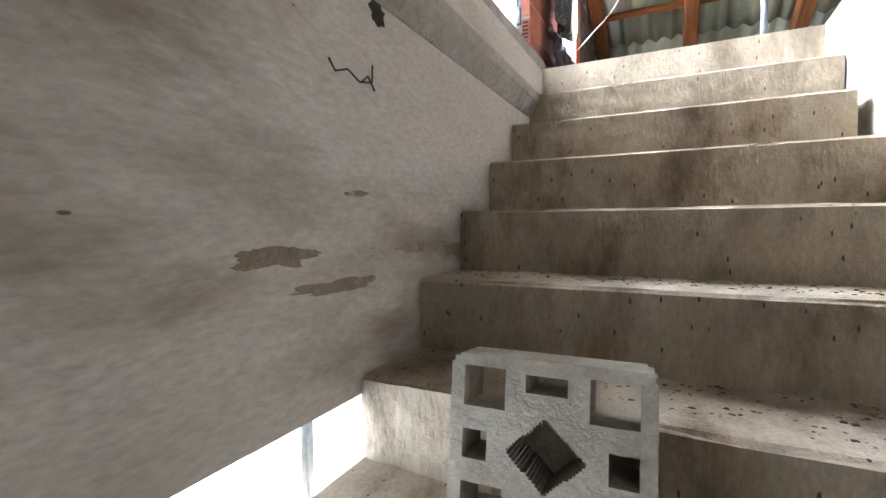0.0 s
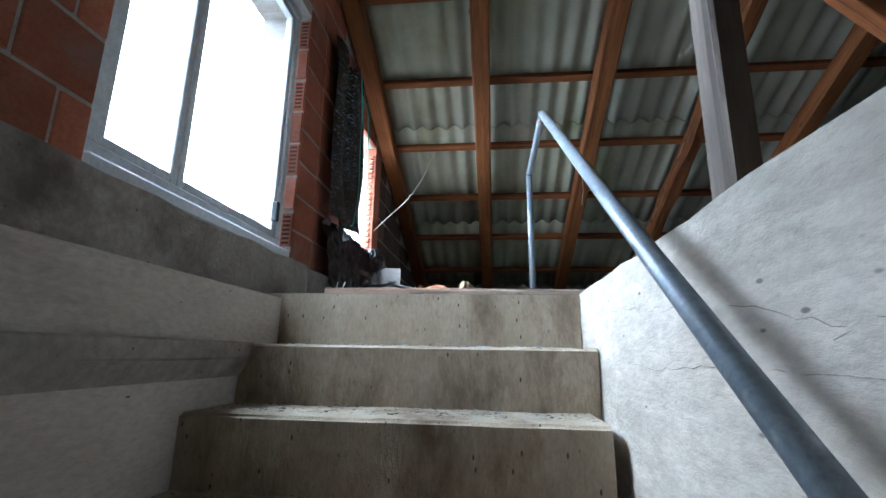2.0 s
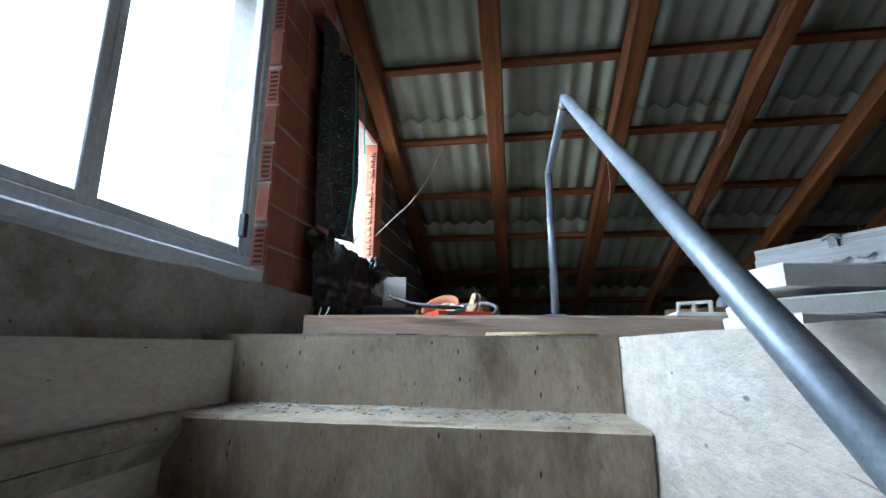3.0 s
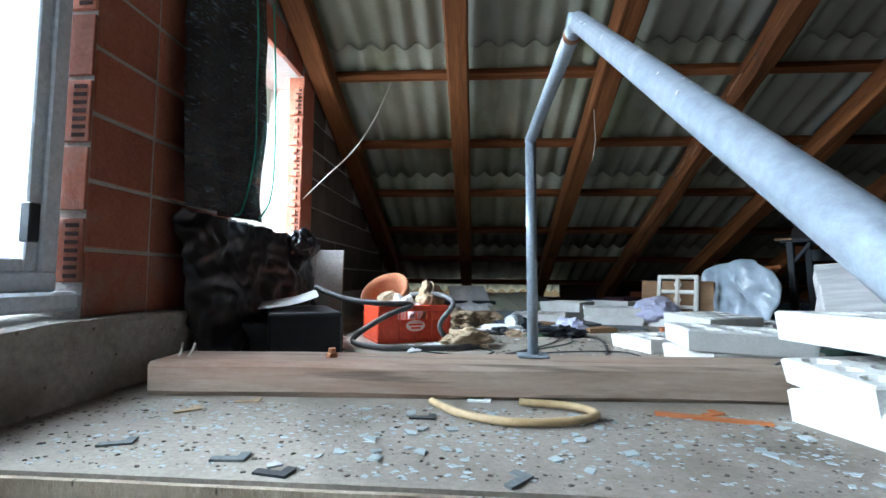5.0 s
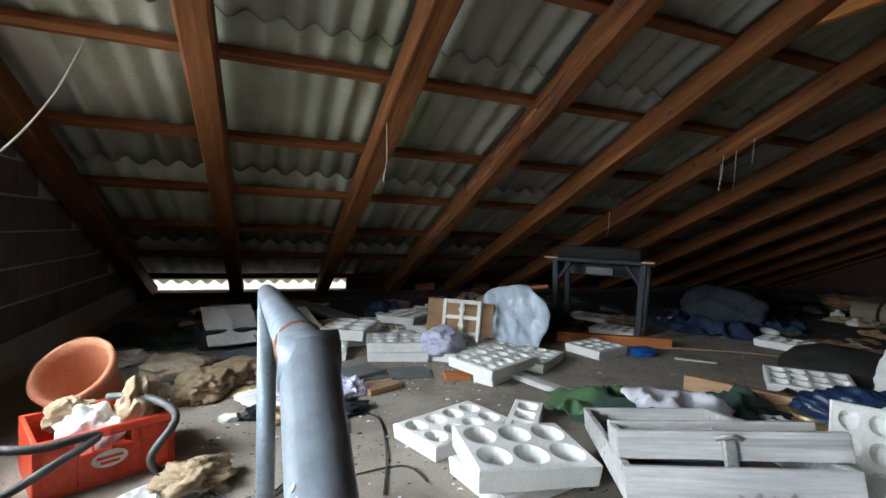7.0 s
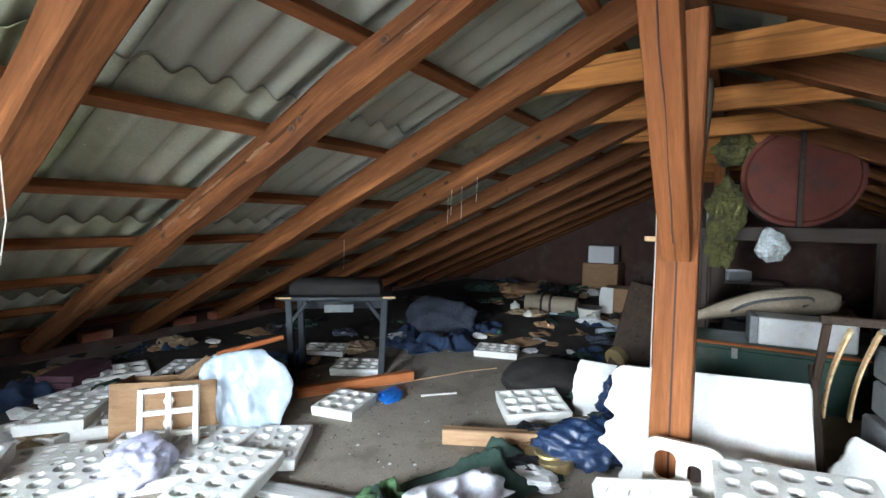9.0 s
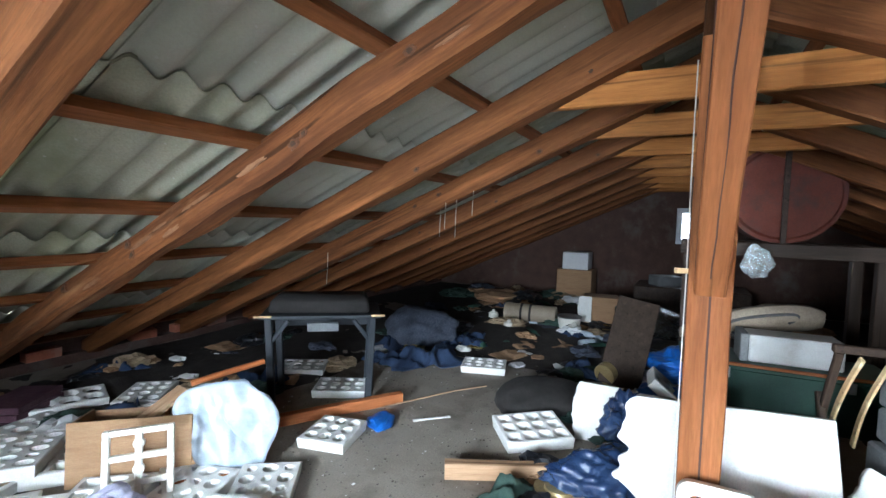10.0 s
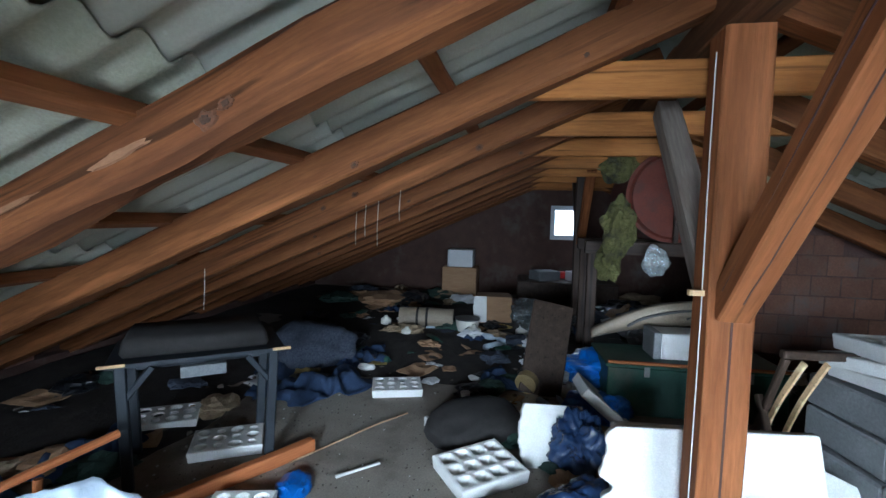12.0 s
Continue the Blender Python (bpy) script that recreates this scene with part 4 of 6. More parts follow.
crate_wall = pierced_plate("moulded_panel", 0.46, 0.26, 0.045, [(0.05 + 0.09 * i, 0.20, 0.006, 0.006) for i in range(5)] + [(0.09 + 0.09 * i, 0.12, 0.006, 0.006) for i in range(4)], "cream moulded plastic panel with a yellow strap", "panel", pose(2.93, 3.29, 0.08, -16, 2, -88), M_CREAM, 0.02)
part("strap", box(0.13, 0.138, -0.004, -0.0005, 0.0, 0.262), M_GOLD, crate_wall, "thin yellow strap")
lay_tray("mix53", 3.08, 2.98, -85, 0.345, 3, -5, "resting on the crates")
lay_tray("mix53", 2.70, 3.10, -10, 0.10, 0, -6, "on the rubbish heap")
lay_tray("square43", 3.05, 3.1, 12, 0.06, 0, 0, "on the rubbish heap")
lay_tray("big32", 2.95, 3.20, 8, 0.0, 0, 0)

# ---- wooden case ----
case = thing("wooden_case", "grey-painted wooden drawer case with brass latch, tilted on trays", "case", pose(1.93, 3.43, 0.235, -12.5, -6, -32))
CW, CD = 0.50, 0.92
part("side_board", box(0, 0.022, 0.02, CD, 0, 0.085, 0.003), M_GREYBOARD, case)
part("side_board", box(CW - 0.022, CW, 0.02, CD, 0, 0.085, 0.003), M_GREYBOARD, case)
part("front_board", box(0, CW, 0, 0.022, 0, 0.085, 0.003), M_GREYBOARD, case)
part("back_board", box(0, CW, CD, CD + 0.022, 0, 0.085, 0.003), M_GREYBOARD, case)
part("bottom_board", box(0.022, CW - 0.022, 0.022, CD, 0.0, 0.012), M_DARKWOOD, case)
drawer = part("drawer", box(0.0, CW + 0.02, 0.06, 0.085, 0.088, 0.155, 0.003), M_GREYBOARD, case)
part("drawer_back", box(0.0, CW + 0.02, 0.20, 0.222, 0.088, 0.155, 0.003), M_GREYBOARD, drawer)
part("drawer_end", box(0.0, 0.02, 0.085, 0.20, 0.088, 0.15, 0.003), M_GREYBOARD, drawer)
part("divider", box(0.26, 0.275, 0.085, 0.20, 0.088, 0.14, 0.002), M_GREYBOARD, drawer)
latch = part("latch", box(0.24, 0.27, 0.045, 0.062, 0.07, 0.14, 0.004), M_GREYPLATE, case, "worn metal latch")
part("latch_ring", tube([(0.225, 0.05, 0.14), (0.255, 0.035, 0.15), (0.285, 0.05, 0.14)], 0.006, 8, smooth_steps=4), M_GREYPLATE, latch)
for k in range(2):
    part("hook", tube([(0.24 + 0.07 * k, -0.006, 0.03), (0.26 + 0.07 * k, -0.016, 0.02), (0.285 + 0.07 * k, -0.006, 0.035)], 0.005, 8, smooth_steps=3), M_GREYPLATE, case, "metal hook")
insert = surface("blue_grey_plastic", (0.05, 0.07, 0.11), (0.085, 0.11, 0.16), 8, 0.45, 0.1, 60, coord="obj")
tray_in = part("insert_tray", box(0.045, 0.411, 0.355, 0.805, 0.0125, 0.017), insert, case, "dark blue-grey divided plastic insert")
for i in range(6):
    part("divider", box(0.05 + 0.07 * i, 0.056 + 0.07 * i, 0.36, 0.80, 0.0175, 0.06), insert, tray_in)
for j in range(7):
    for i in range(5):
        part("divider", box(0.0565 + 0.07 * i, 0.1195 + 0.07 * i, 0.36 + 0.072 * j, 0.366 + 0.072 * j, 0.0175, 0.055), insert, tray_in)

# ---- crate, pot, boxes by the gable ----
crate = thing("bottle_crate", "orange-red plastic bottle crate full of rags and hose", "crate", pose(0.50, 4.285, 0.0, 0, 0, 27))
CL, CDp, CH = 0.385, 0.30, 0.185
part("base", box(0, CL, 0, CDp, 0, 0.015, 0.003), M_CRATE, crate)
for y0, y1 in ((0, 0.014), (CDp - 0.014, CDp)):
    side = part("long_side", box(0, CL, y0, y1, 0.015, 0.115, 0.003), M_CRATE, crate)
    part("top_rail", box(0, CL, y0, y1, 0.155, CH, 0.004), M_CRATE, side)
    for a, b in ((0, 0.10), (0.145, 0.15), (0.255, CL)):
        part("web", box(a, b, y0 + 0.001, y1 - 0.001, 0.115, 0.155), M_CRATE, side)
    for k in range(5):
        part("rib", box(0.02 + k * 0.085, 0.028 + k * 0.085, y0 - 0.007 if y0 == 0 else y1, y0 if y0 == 0 else y1 + 0.007, 0.005, 0.15, 0.002), M_CRATE, side)
for x0, x1 in ((0, 0.014), (CL - 0.014, CL)):
    part("short_side", box(x0, x1, 0.014, CDp - 0.014, 0.015, CH, 0.003), M_CRATE, crate)
oval = bmesh.new()
bmesh.ops.create_circle(oval, cap_ends=True, segments=24, radius=1.0, matrix=pose(0.19, -0.0085, 0.085, 90, 0, 0) @ Matrix.Diagonal((0.05, 0.028, 1, 1)))
part("badge", oval, M_WHITEPRINT, crate, "pale oval printed badge")
for z, w in ((0.090, 0.036), (0.074, 0.026)):
    part("badge_bar", box(0.19 - w, 0.19 + w, -0.0105, -0.009, z - 0.005, z + 0.005), M_CRATE, crate)
solid("rag", crumple(0.085, 0.075, 0.075, 2.2, 0.5, 4, 5), M_WHITEPAPER, "crumpled white rag in the crate", "rag", at=pose(0.60, 4.46, 0.10, 0, 0, 20), smooth=True)
solid("kraft_bag", crumple(0.06, 0.07, 0.11, 5.2, 0.4, 2.4, 5, crease=1.0), M_PAPER, "torn brown kraft paper bag in the crate", "paper bag", at=pose(0.70, 4.54, 0.12, 20, 10, 20), smooth=True)
solid("kraft_scrap", crumple(0.07, 0.05, 0.05, 7.2, 0.45, 3, 5, crease=1.0), M_PAPER, "crumpled brown paper in the crate", "paper", at=pose(0.52, 4.52, 0.15, 10, 0, 0), smooth=True)
solid("black_hose", tube([(0.18, 4.30, 0.27), (0.34, 4.26, 0.22), (0.52, 4.22, 0.20), (0.66, 4.30, 0.19), (0.55, 4.18, 0.14), (0.40, 4.20, 0.03), (0.56, 4.10, 0.016), (0.75, 4.10, 0.016), (0.92, 4.16, 0.016), (1.02, 4.28, 0.016), (0.96, 4.38, 0.016), (0.84, 4.32, 0.03), (0.80, 4.30, 0.10), (0.86, 4.36, 0.20), (0.76, 4.46, 0.24), (0.62, 4.54, 0.23)], 0.013, 10, smooth_steps=7), M_HOSE,
      "thick black rubber hose looped over the crate", "hose", smooth=True)
solid("dry_paper", crumple(0.09, 0.07, 0.045, 9.2, 0.6, 4, 5, crease=1.0), M_PAPER, "wad of crumpled dry brown paper", "paper", at=pose(0.93, 4.26, 0.0), smooth=True)
solid("paper_sheet", cloth(0.22, 0.16, 0.02, 3.3, 12, 12), M_WHITEPAPER, "grey sheet of paper on the floor", "paper", at=pose(0.74, 4.18, 0.0, 0, 0, 30))

pot = thing("terracotta_pot", "large orange terracotta flower pot tipped on its side", "flower pot", pose(0.46, 5.00, 0.10, 0, 0, -35) @ pose(0, 0, 0, 42, 12, 0) @ Matrix.Scale(0.82, 4))
pb = bmesh.new()
prof = [(0.0, 0.0), (0.115, 0.0), (0.165, 0.25), (0.185, 0.255), (0.19, 0.305), (0.168, 0.305), (0.150, 0.25), (0.10, 0.02), (0.0, 0.02)]
rings = [[pb.verts.new((r * math.cos(2 * math.pi * k / 32), r * math.sin(2 * math.pi * k / 32), z)) for k in range(32)] for r, z in prof if r > 0]
for a, b in zip(rings, rings[1:]):
    for k in range(32):
        pb.faces.new((a[k], a[(k + 1) % 32], b[(k + 1) % 32], b[k]))
pb.faces.new(rings[0])
pb.faces.new(rings[-1])
body = part("pot_body", pb, M_TERRA, pot, at=pose(0, 0, -0.06), smooth=True)

cab = thing("black_cabinet", "black vinyl-covered cabinet with a grey tin sheet on top", "cabinet", pose(0.16, 3.84, 0.0, 0, 0, 26))
part("cabinet_body", box(0, 0.29, 0, 0.52, 0.0, 0.175, 0.008), M_BLACKBOX, cab)
part("front_trim", box(0.008, 0.282, -0.006, 0.0, 0.012, 0.163, 0.003), M_BLACKFILM, cab)
part("side_panel", box(0.289, 0.294, 0.01, 0.51, 0.012, 0.165, 0.002), M_DARKWOOD, cab)
sh = bmesh.new()
for dz in (0, 0.003):
    for i in range(9):
        u = i / 8
        for j in range(2):
            sh.verts.new((-0.05 + 0.24 * u, 0.02 + 0.34 * j + 0.03 * u, 0.012 + 0.05 * u * u + 0.02 * j + dz))
sh.verts.ensure_lookup_table()
for o in (0, 18):
    for i in range(8):
        sh.faces.new([sh.verts[o + 2 * i + q] for q in (0, 2, 3, 1)])
solid("tin_sheet", sh, M_GREYPLATE, "curled grey tin sheet lying on the cabinet", "metal sheet", at=pose(0.14, 3.90, 0.175, 0, 0, 22))
solid("dark_box", box(0, 0.30, 0, 0.35, 0, 0.13, 0.008), M_BLACKBOX, "dark box beside the cabinet against the wall", "box", at=pose(-0.10, 3.86, 0.0, 0, 0, 14))
solid("wall_panel", add_box(add_box(bmesh.new(), 0, 0.20, 0, 0.02, 0, 0.50, 0.004), 0.0, 0.025, -0.012, 0.0, 0, 0.5, 0.003), M_PANEL, "grey boxed panel leaning on the gable wall", "panel", at=pose(-0.06, 4.86, 0.0, -8, 0, 8))

# paper and rags heaped behind the crate
for x, y, a, b, c, sd, mat, nm, lab, cat in ((0.86, 5.18, 0.16, 0.11, 0.09, 1.9, M_PAPER, "kraft_sack", "crumpled brown kraft sack lying beside the pot", "paper"),
                                             (0.72, 5.48, 0.17, 0.13, 0.10, 3.7, M_BEIGE, "dusty_rag", "dusty beige rag heaped behind the pot", "rag"),
                                             (1.00, 5.42, 0.15, 0.12, 0.08, 6.2, M_PAPER, "kraft_sack", "torn brown paper sack on the floor", "paper"),
                                             (1.14, 5.00, 0.10, 0.07, 0.03, 8.8, M_WHITEPAPER, "torn_paper", "torn white paper with brown edges on the floor", "paper")):
    solid(nm, crumple(a, b, c * 0.7, sd, 0.45, 2.6, 5, crease=1.0), mat, lab, cat, at=pose(x, y, 0.0, 0, 0, 40 * sd), smooth=True)
small = thing("white_carton", "small white carton with orange print, on the floor", "carton", pose(1.93, 4.14, 0.0, 0, 0, 14))
part("carton_body", box(-0.10, 0.10, -0.03, 0.03, 0, 0.05, 0.003), M_WHITEPAPER, small)
for x in (0.01, 0.05):
    part("print_bar", box(x, x + 0.025, -0.0318, -0.0304, 0.012, 0.036), M_CRATE, small, "orange printed square")

# black plastic on the small window and wall
bp = bmesh.new()
N1, N2 = 40, 56
gridv = []
for i in range(N1 + 1):
    row = []
    for j in range(N2 + 1):
        u, w = i / N1, j / N2
        y = 3.555 + 0.605 * u + 0.03 * noise.noise((w * 6, u * 2, 0.3)) * u - 0.07 * u * w * w
        z = 1.78 - 1.22 * w
        x = -0.062 + 0.035 * math.sin(u * 9 + 2 * noise.noise((u * 2, w * 2, 4))) + 0.02 * noise.noise((u * 9, w * 3, 1)) + 0.05 * w
        row.append(bp.verts.new((x, y, z)))
    gridv.append(row)
for i in range(N1):
    for j in range(N2):
        bp.faces.new((gridv[i][j], gridv[i + 1][j], gridv[i + 1][j + 1], gridv[i][j + 1]))
sheet = thing("mesh_curtain", "dark plastic mesh sheet hung over half the small window", "curtain", Matrix())
cm = part("sheet", bp, M_NET, sheet, smooth=True)
cm.modifiers.new("thickness", "SOLIDIFY").thickness = 0.002
for pts in ([(0.0, 3.92, 1.76), (0.01, 3.965, 1.45), (0.005, 3.985, 1.15), (0.02, 3.96, 0.85), (0.03, 3.86, 0.60), (0.03, 3.80, 0.56)], [(0.0, 4.13, 1.62), (0.01, 4.15, 1.3), (0.02, 4.15, 0.9), (0.03, 4.10, 0.68), (0.03, 4.00, 0.57)]):
    part("cord", tube(pts, 0.0042, 6, smooth_steps=8), M_TEAL, sheet, "bright teal cord", smooth=True)
bs = bmesh.new()
N1, N2 = 90, 44
gridv = []
for i in range(N1 + 1):
    row = []
    for j in range(N2 + 1):
        u, w = i / N1, j / N2
        y = 3.58 + 1.24 * u + 0.02 * noise.noise((w * 5, u * 3, 8.0))
        z = 0.555 + 0.03 * noise.noise((u * 7, 2.0, 1.0)) - 0.55 * w
        fold = 0.5 - abs(noise.noise((u * 5 + w * 2.5, w * 3 - u, 3.0)))
        x = -0.075 + 0.10 * w ** 1.4 + 0.055 * fold + 0.03 * (0.4 - abs(noise.noise((u * 14, w * 9, 6.0)))) + 0.02 * noise.noise((u * 3, w, 0.0))
        row.append(bs.verts.new((x, y, max(z, 0.004))))
    gridv.append(row)
for i in range(N1):
    for j in range(N2):
        bs.faces.new((gridv[i][j], gridv[i + 1][j], gridv[i + 1][j + 1], gridv[i][j + 1]))
film_ob = solid("black_plastic_sheet", bs, M_BLACKFILM, "creased black plastic sheeting hung against the wall", "plastic sheeting", smooth=True)
film_ob.modifiers.new("thickness", "SOLIDIFY").thickness = 0.003
solid("grey_film_scrap", crumple(0.05, 0.13, 0.075, 4.7, 0.4, 3.0, 5, flat=False, crease=1.0), M_BLACKFILM, "crumpled grey plastic film on the window sill", "plastic film", at=pose(-0.02, 4.66, 0.50), smooth=True)
solid("hanging_wire", tube([(-0.10, 4.82, 0.80), (0.02, 4.88, 0.95), (0.16, 4.98, 1.14), (0.27, 5.05, 1.35), (0.35, 5.08, 1.55), (0.40, 5.06, 1.66)], 0.0045, 6, smooth_steps=6), M_CORD, "pale wire sagging from the wall to a batten", "wire", smooth=True)

# ---- things along the eaves ----
solid("curved_sheet", cloth(0.34, 0.42, 0.03, 8.8, 14, 14, 2.0, 0.03, 0.01), M_WHITEPAPER, "white curved sheet leaning among rubbish", "sheet", at=pose(0.92, 6.15, 0.14, 28, 0, 14))
solid("black_backing", box(0, 0.42, 0, 0.30, 0, 0.13, 0.01), M_BLACKBOX, "low black box under a white panel", "box", at=pose(0.74, 6.00, 0.0, 0, 0, 14))
cs = bmesh.new()
for i in range(41):
    u = i / 40
    for dz in (0.0, 0.006):
        for w in (0.0, 0.55):
            cs.verts.new((u * 0.5, w, 0.007 * max(0.0, math.cos(u * 4 * 2 * math.pi)) ** 6 + dz))
cs.verts.ensure_lookup_table()
for i in range(40):
    o = 4 * i
    for a in ((0, 1, 5, 4), (2, 3, 7, 6), (0, 2, 6, 4), (1, 3, 7, 5)):
        cs.faces.new([cs.verts[o + q] for q in a])
solid("corrugated_offcut", cs, M_SHEET, "grey ribbed sheet offcut lying by the eaves", "roof sheet", at=pose(1.10, 5.92, 0.05, 14, 0, 14))
solid("metal_channel", add_box(add_box(box(0, 0.95, 0, 0.07, 0, 0.006), 0, 0.95, 0, 0.006, 0.0, 0.05), 0, 0.95, 0.064, 0.07, 0.0, 0.05), M_GALV, "long grey metal channel on the floor", "metal channel", at=pose(0.68, 5.52, 0.01, 0, 0, 29))
for k, (x, y, rot, sx, sy, mat, lab, nm) in enumerate(((1.68, 5.22, 12, 0.24, 0.17, M_SLATE, "dark grey slate tile lying on the floor", "slate"), (1.95, 5.20, -6, 0.24, 0.2, M_SLATE, "dark grey slate tile lying on the floor", "slate"), (1.66, 5.24, 22, 0.24, 0.17, M_SLATE, "dark grey slate tile lying on the floor", "slate"),
                                                     (1.42, 5.30, 40, 0.22, 0.18, M_CARD, "flat brown board scrap on the floor", "board"), (2.20, 5.06, -14, 0.15, 0.12, M_REDWOOD, "small red-brown board scrap on the floor", "board"), (1.72, 4.98, 24, 0.2, 0.1, M_CARD, "flat brown board scrap on the floor", "board"))):
    solid(nm, box(-sx / 2, sx / 2, -sy / 2, sy / 2, 0, 0.010 + 0.004 * k, 0.002), mat, lab, nm, at=pose(x, y, 0.001 + (0.016 if k == 2 else 0), 1.5 if k == 2 else 0, 0, rot))
solid("grey_slab", box(0, 0.55, 0, 0.25, 0, 0.03, 0.006), M_SLATE, "grey slab leaning on rubbish by the eaves", "slab", at=pose(1.35, 6.75, 0.16, 0, 14, -25))
jar = thing("plastic_jar", "cloudy plastic jar lying on its side", "jar", pose(1.22, 5.10, 0.05, 90, 0, -20))
part("jar_body", cylinder(0.045, 0.045, 0.14), M_CLEARBAG, jar, smooth=False)
part("lid", cylinder(0.040, 0.034, 0.03, pose(0, 0, 0.083)), M_WHITEPAPER, jar, "white cap")
solid("lilac_cloth", crumple(0.16, 0.12, 0.10, 1.4, 0.3, 2.2, 5, crease=0.9), M_LILAC, "pale lilac cloth draped over trays", "cloth", at=pose(2.27, 5.50, 0.03, 0, 0, 20), smooth=True)
solid("lilac_rag", crumple(0.09, 0.07, 0.05, 6.4, 0.5, 5, 4), M_LILAC, "small crumpled lilac rag on the floor", "rag", at=pose(1.55, 4.97, 0.0))
solid("black_tangle", crumple(0.10, 0.07, 0.03, 8.4, 0.9, 7, 4), M_BLACKFILM, "tangle of black plastic on the floor", "tangle", at=pose(1.46, 4.75, 0.0))
solid("green_board", box(-0.07, 0.07, -0.05, 0.05, 0, 0.006), M_LEAFGREEN, "small green board scrap on the floor", "board", at=pose(1.33, 4.76, 0.0, 0, 0, 15))
carton = thing("cardboard_box", "brown cardboard box on its side, torn open", "box", pose(2.36, 6.08, 0.0, -6, 0, -47))
for b_ in ((0, 0.56, 0, 0.012, 0, 0.32), (0, 0.56, 0.27, 0.282, 0, 0.30), (0, 0.012, 0.012, 0.27, 0, 0.31), (0.548, 0.56, 0.012, 0.27, 0, 0.31)):
    part("side_panel", box(*b_), M_CARD, carton)
part("flap", box(0.0, 0.16, 0, 0.008, 0, 0.20), M_CARD, carton, "torn side flap", at=pose(0.56, 0.0, 0.06, 0, 12, 18))
mb = bmesh.new()
rings = []
for i in range(15):
    ring = []
    for k in range(56):
        a = 2 * math.pi * k / 56
        c, d = math.cos(a), math.sin(a)
        corner = max(0.0, math.cos(a - radians(150))) ** 8 * 0.22 + max(0.0, math.cos(a - radians(-62))) ** 10 * 0.10 - max(0.0, math.cos(a - radians(215))) ** 6 * 0.08
        r = i / 14 * (0.98 + corner + 0.09 * noise.noise((c * 1.8, d * 1.8, 2.7)) + 0.04 * noise.noise((c * 6, d * 6, 1.1)))
        px, pz = 0.245 * r * c, 0.245 * r * d
        fold = abs(noise.noise((px * 7 + pz * 3, pz * 2.5, 8.0)))
        py = -0.035 * (1 - (i / 14) ** 2) + 0.035 * noise.noise((px * 4, pz * 3, 5.0)) + 0.075 * (0.4 - fold) + 0.030 * (0.4 - abs(noise.noise((px * 17 + pz * 6, pz * 9, 3.0))))
        ring.append(mb.verts.new((px, py, pz + 0.25)))
    rings.append(ring)
for a, b in zip(rings, rings[1:]):
    for k in range(56):
        mb.faces.new((a[k], a[(k + 1) % 56], b[(k + 1) % 56], b[k]))
bmesh.ops.remove_doubles(mb, verts=mb.verts, dist=0.0005)
bmesh.ops.recalc_face_normals(mb, faces=mb.faces)
bag_ob = solid("milky_bag", mb, M_CLEARBAG, "slumped milky pale-blue plastic bag over a broken stool", "plastic bag", at=pose(2.84, 5.52, 0.0, -10, 0, -53), smooth=True)
bag_ob.modifiers.new("thickness", "SOLIDIFY").thickness = 0.006
stool = thing("broken_stool", "broken wooden stool lying behind a plastic bag", "stool", pose(2.95, 5.95, 0.30, 0, 0, -25))
part("seat", box(-0.20, 0.08, -0.06, 0.06, -0.01, 0.012, 0.004), M_LOOSEWOOD, stool, at=pose(-0.12, -0.02, 0.02, 0, -28, 18))
part("leg", rough_bar(0.42, 0.03, 0.03, 6, 0.002, 1.0), M_REDWOOD, stool, at=along((-0.02, 0.0, 0.08), (0.35, 0.02, 0.13)))
part("leg", rough_bar(0.36, 0.03, 0.03, 6, 0.002, 2.0), M_REDWOOD, stool, at=along((0.08, 0, -0.30), (0.12, 0.02, 0.08)))
part("leg", rough_bar(0.30, 0.03, 0.03, 6, 0.002, 2.0), M_REDWOOD, stool, at=along((-0.15, 0, -0.30), (-0.13, 0.02, 0.05)))
part("leg", rough_bar(0.34, 0.035, 0.035, 6, 0.002, 3.0), M_REDWOOD, stool, at=along((-0.20, -0.42, -0.26), (0.10, -0.52, -0.27)))

# ---- table and floor things in the middle ----
table = thing("work_table", "dark slate-painted work table with pale edge strips", "table", pose(3.74, 5.72, 0.0, 0, 0, -51))
part("tabletop", box(-0.42, 0.42, 0.0, 0.50, 0.64, 0.668, 0.004), M_TABLE, table)
part("edge_strip", box(-0.44, 0.44, -0.02, 0.0, 0.655, 0.67, 0.002), M_TABLE, table)
for a, b in ((-0.445, -0.33), (0.35, 0.445)):
    part("end_strip", box(a, b, -0.035, -0.0205, 0.66, 0.675, 0.002), M_PALEWOOD, table, "pale yellow end strip")
for x, y in ((-0.36, 0.03), (0.36, 0.03), (-0.36, 0.44), (0.36, 0.44)):
    part("leg", rough_bar(0.645, 0.05, 0.05, 8, 0.002, x), M_TABLE, table, at=along((x * 0.93, y, 0.0), (x, y, 0.645)))
part("rail", box(-0.35, 0.35, 0.42, 0.45, 0.50, 0.60, 0.003), M_TABLE, table)
part("shelf_bracket", box(-0.10, 0.12, 0.05, 0.10, 0.54, 0.60, 0.003), M_SLATE, table)
pad = add_box(bmesh.new(), -0.36, 0.36, -0.01, 0.40, 0.0, 0.10, 0.022)
for v in pad.verts:
    v.co.x *= 1 - 0.6 * v.co.z
    v.co.z += 0.012 * noise.noise(v.co * 5)
solid("seat_cushion", pad, M_DARKCLOTH, "dark flat seat pad lying on the table", "cushion", at=pose(3.78, 5.77, 0.670, 0, 0, -51), smooth=True)
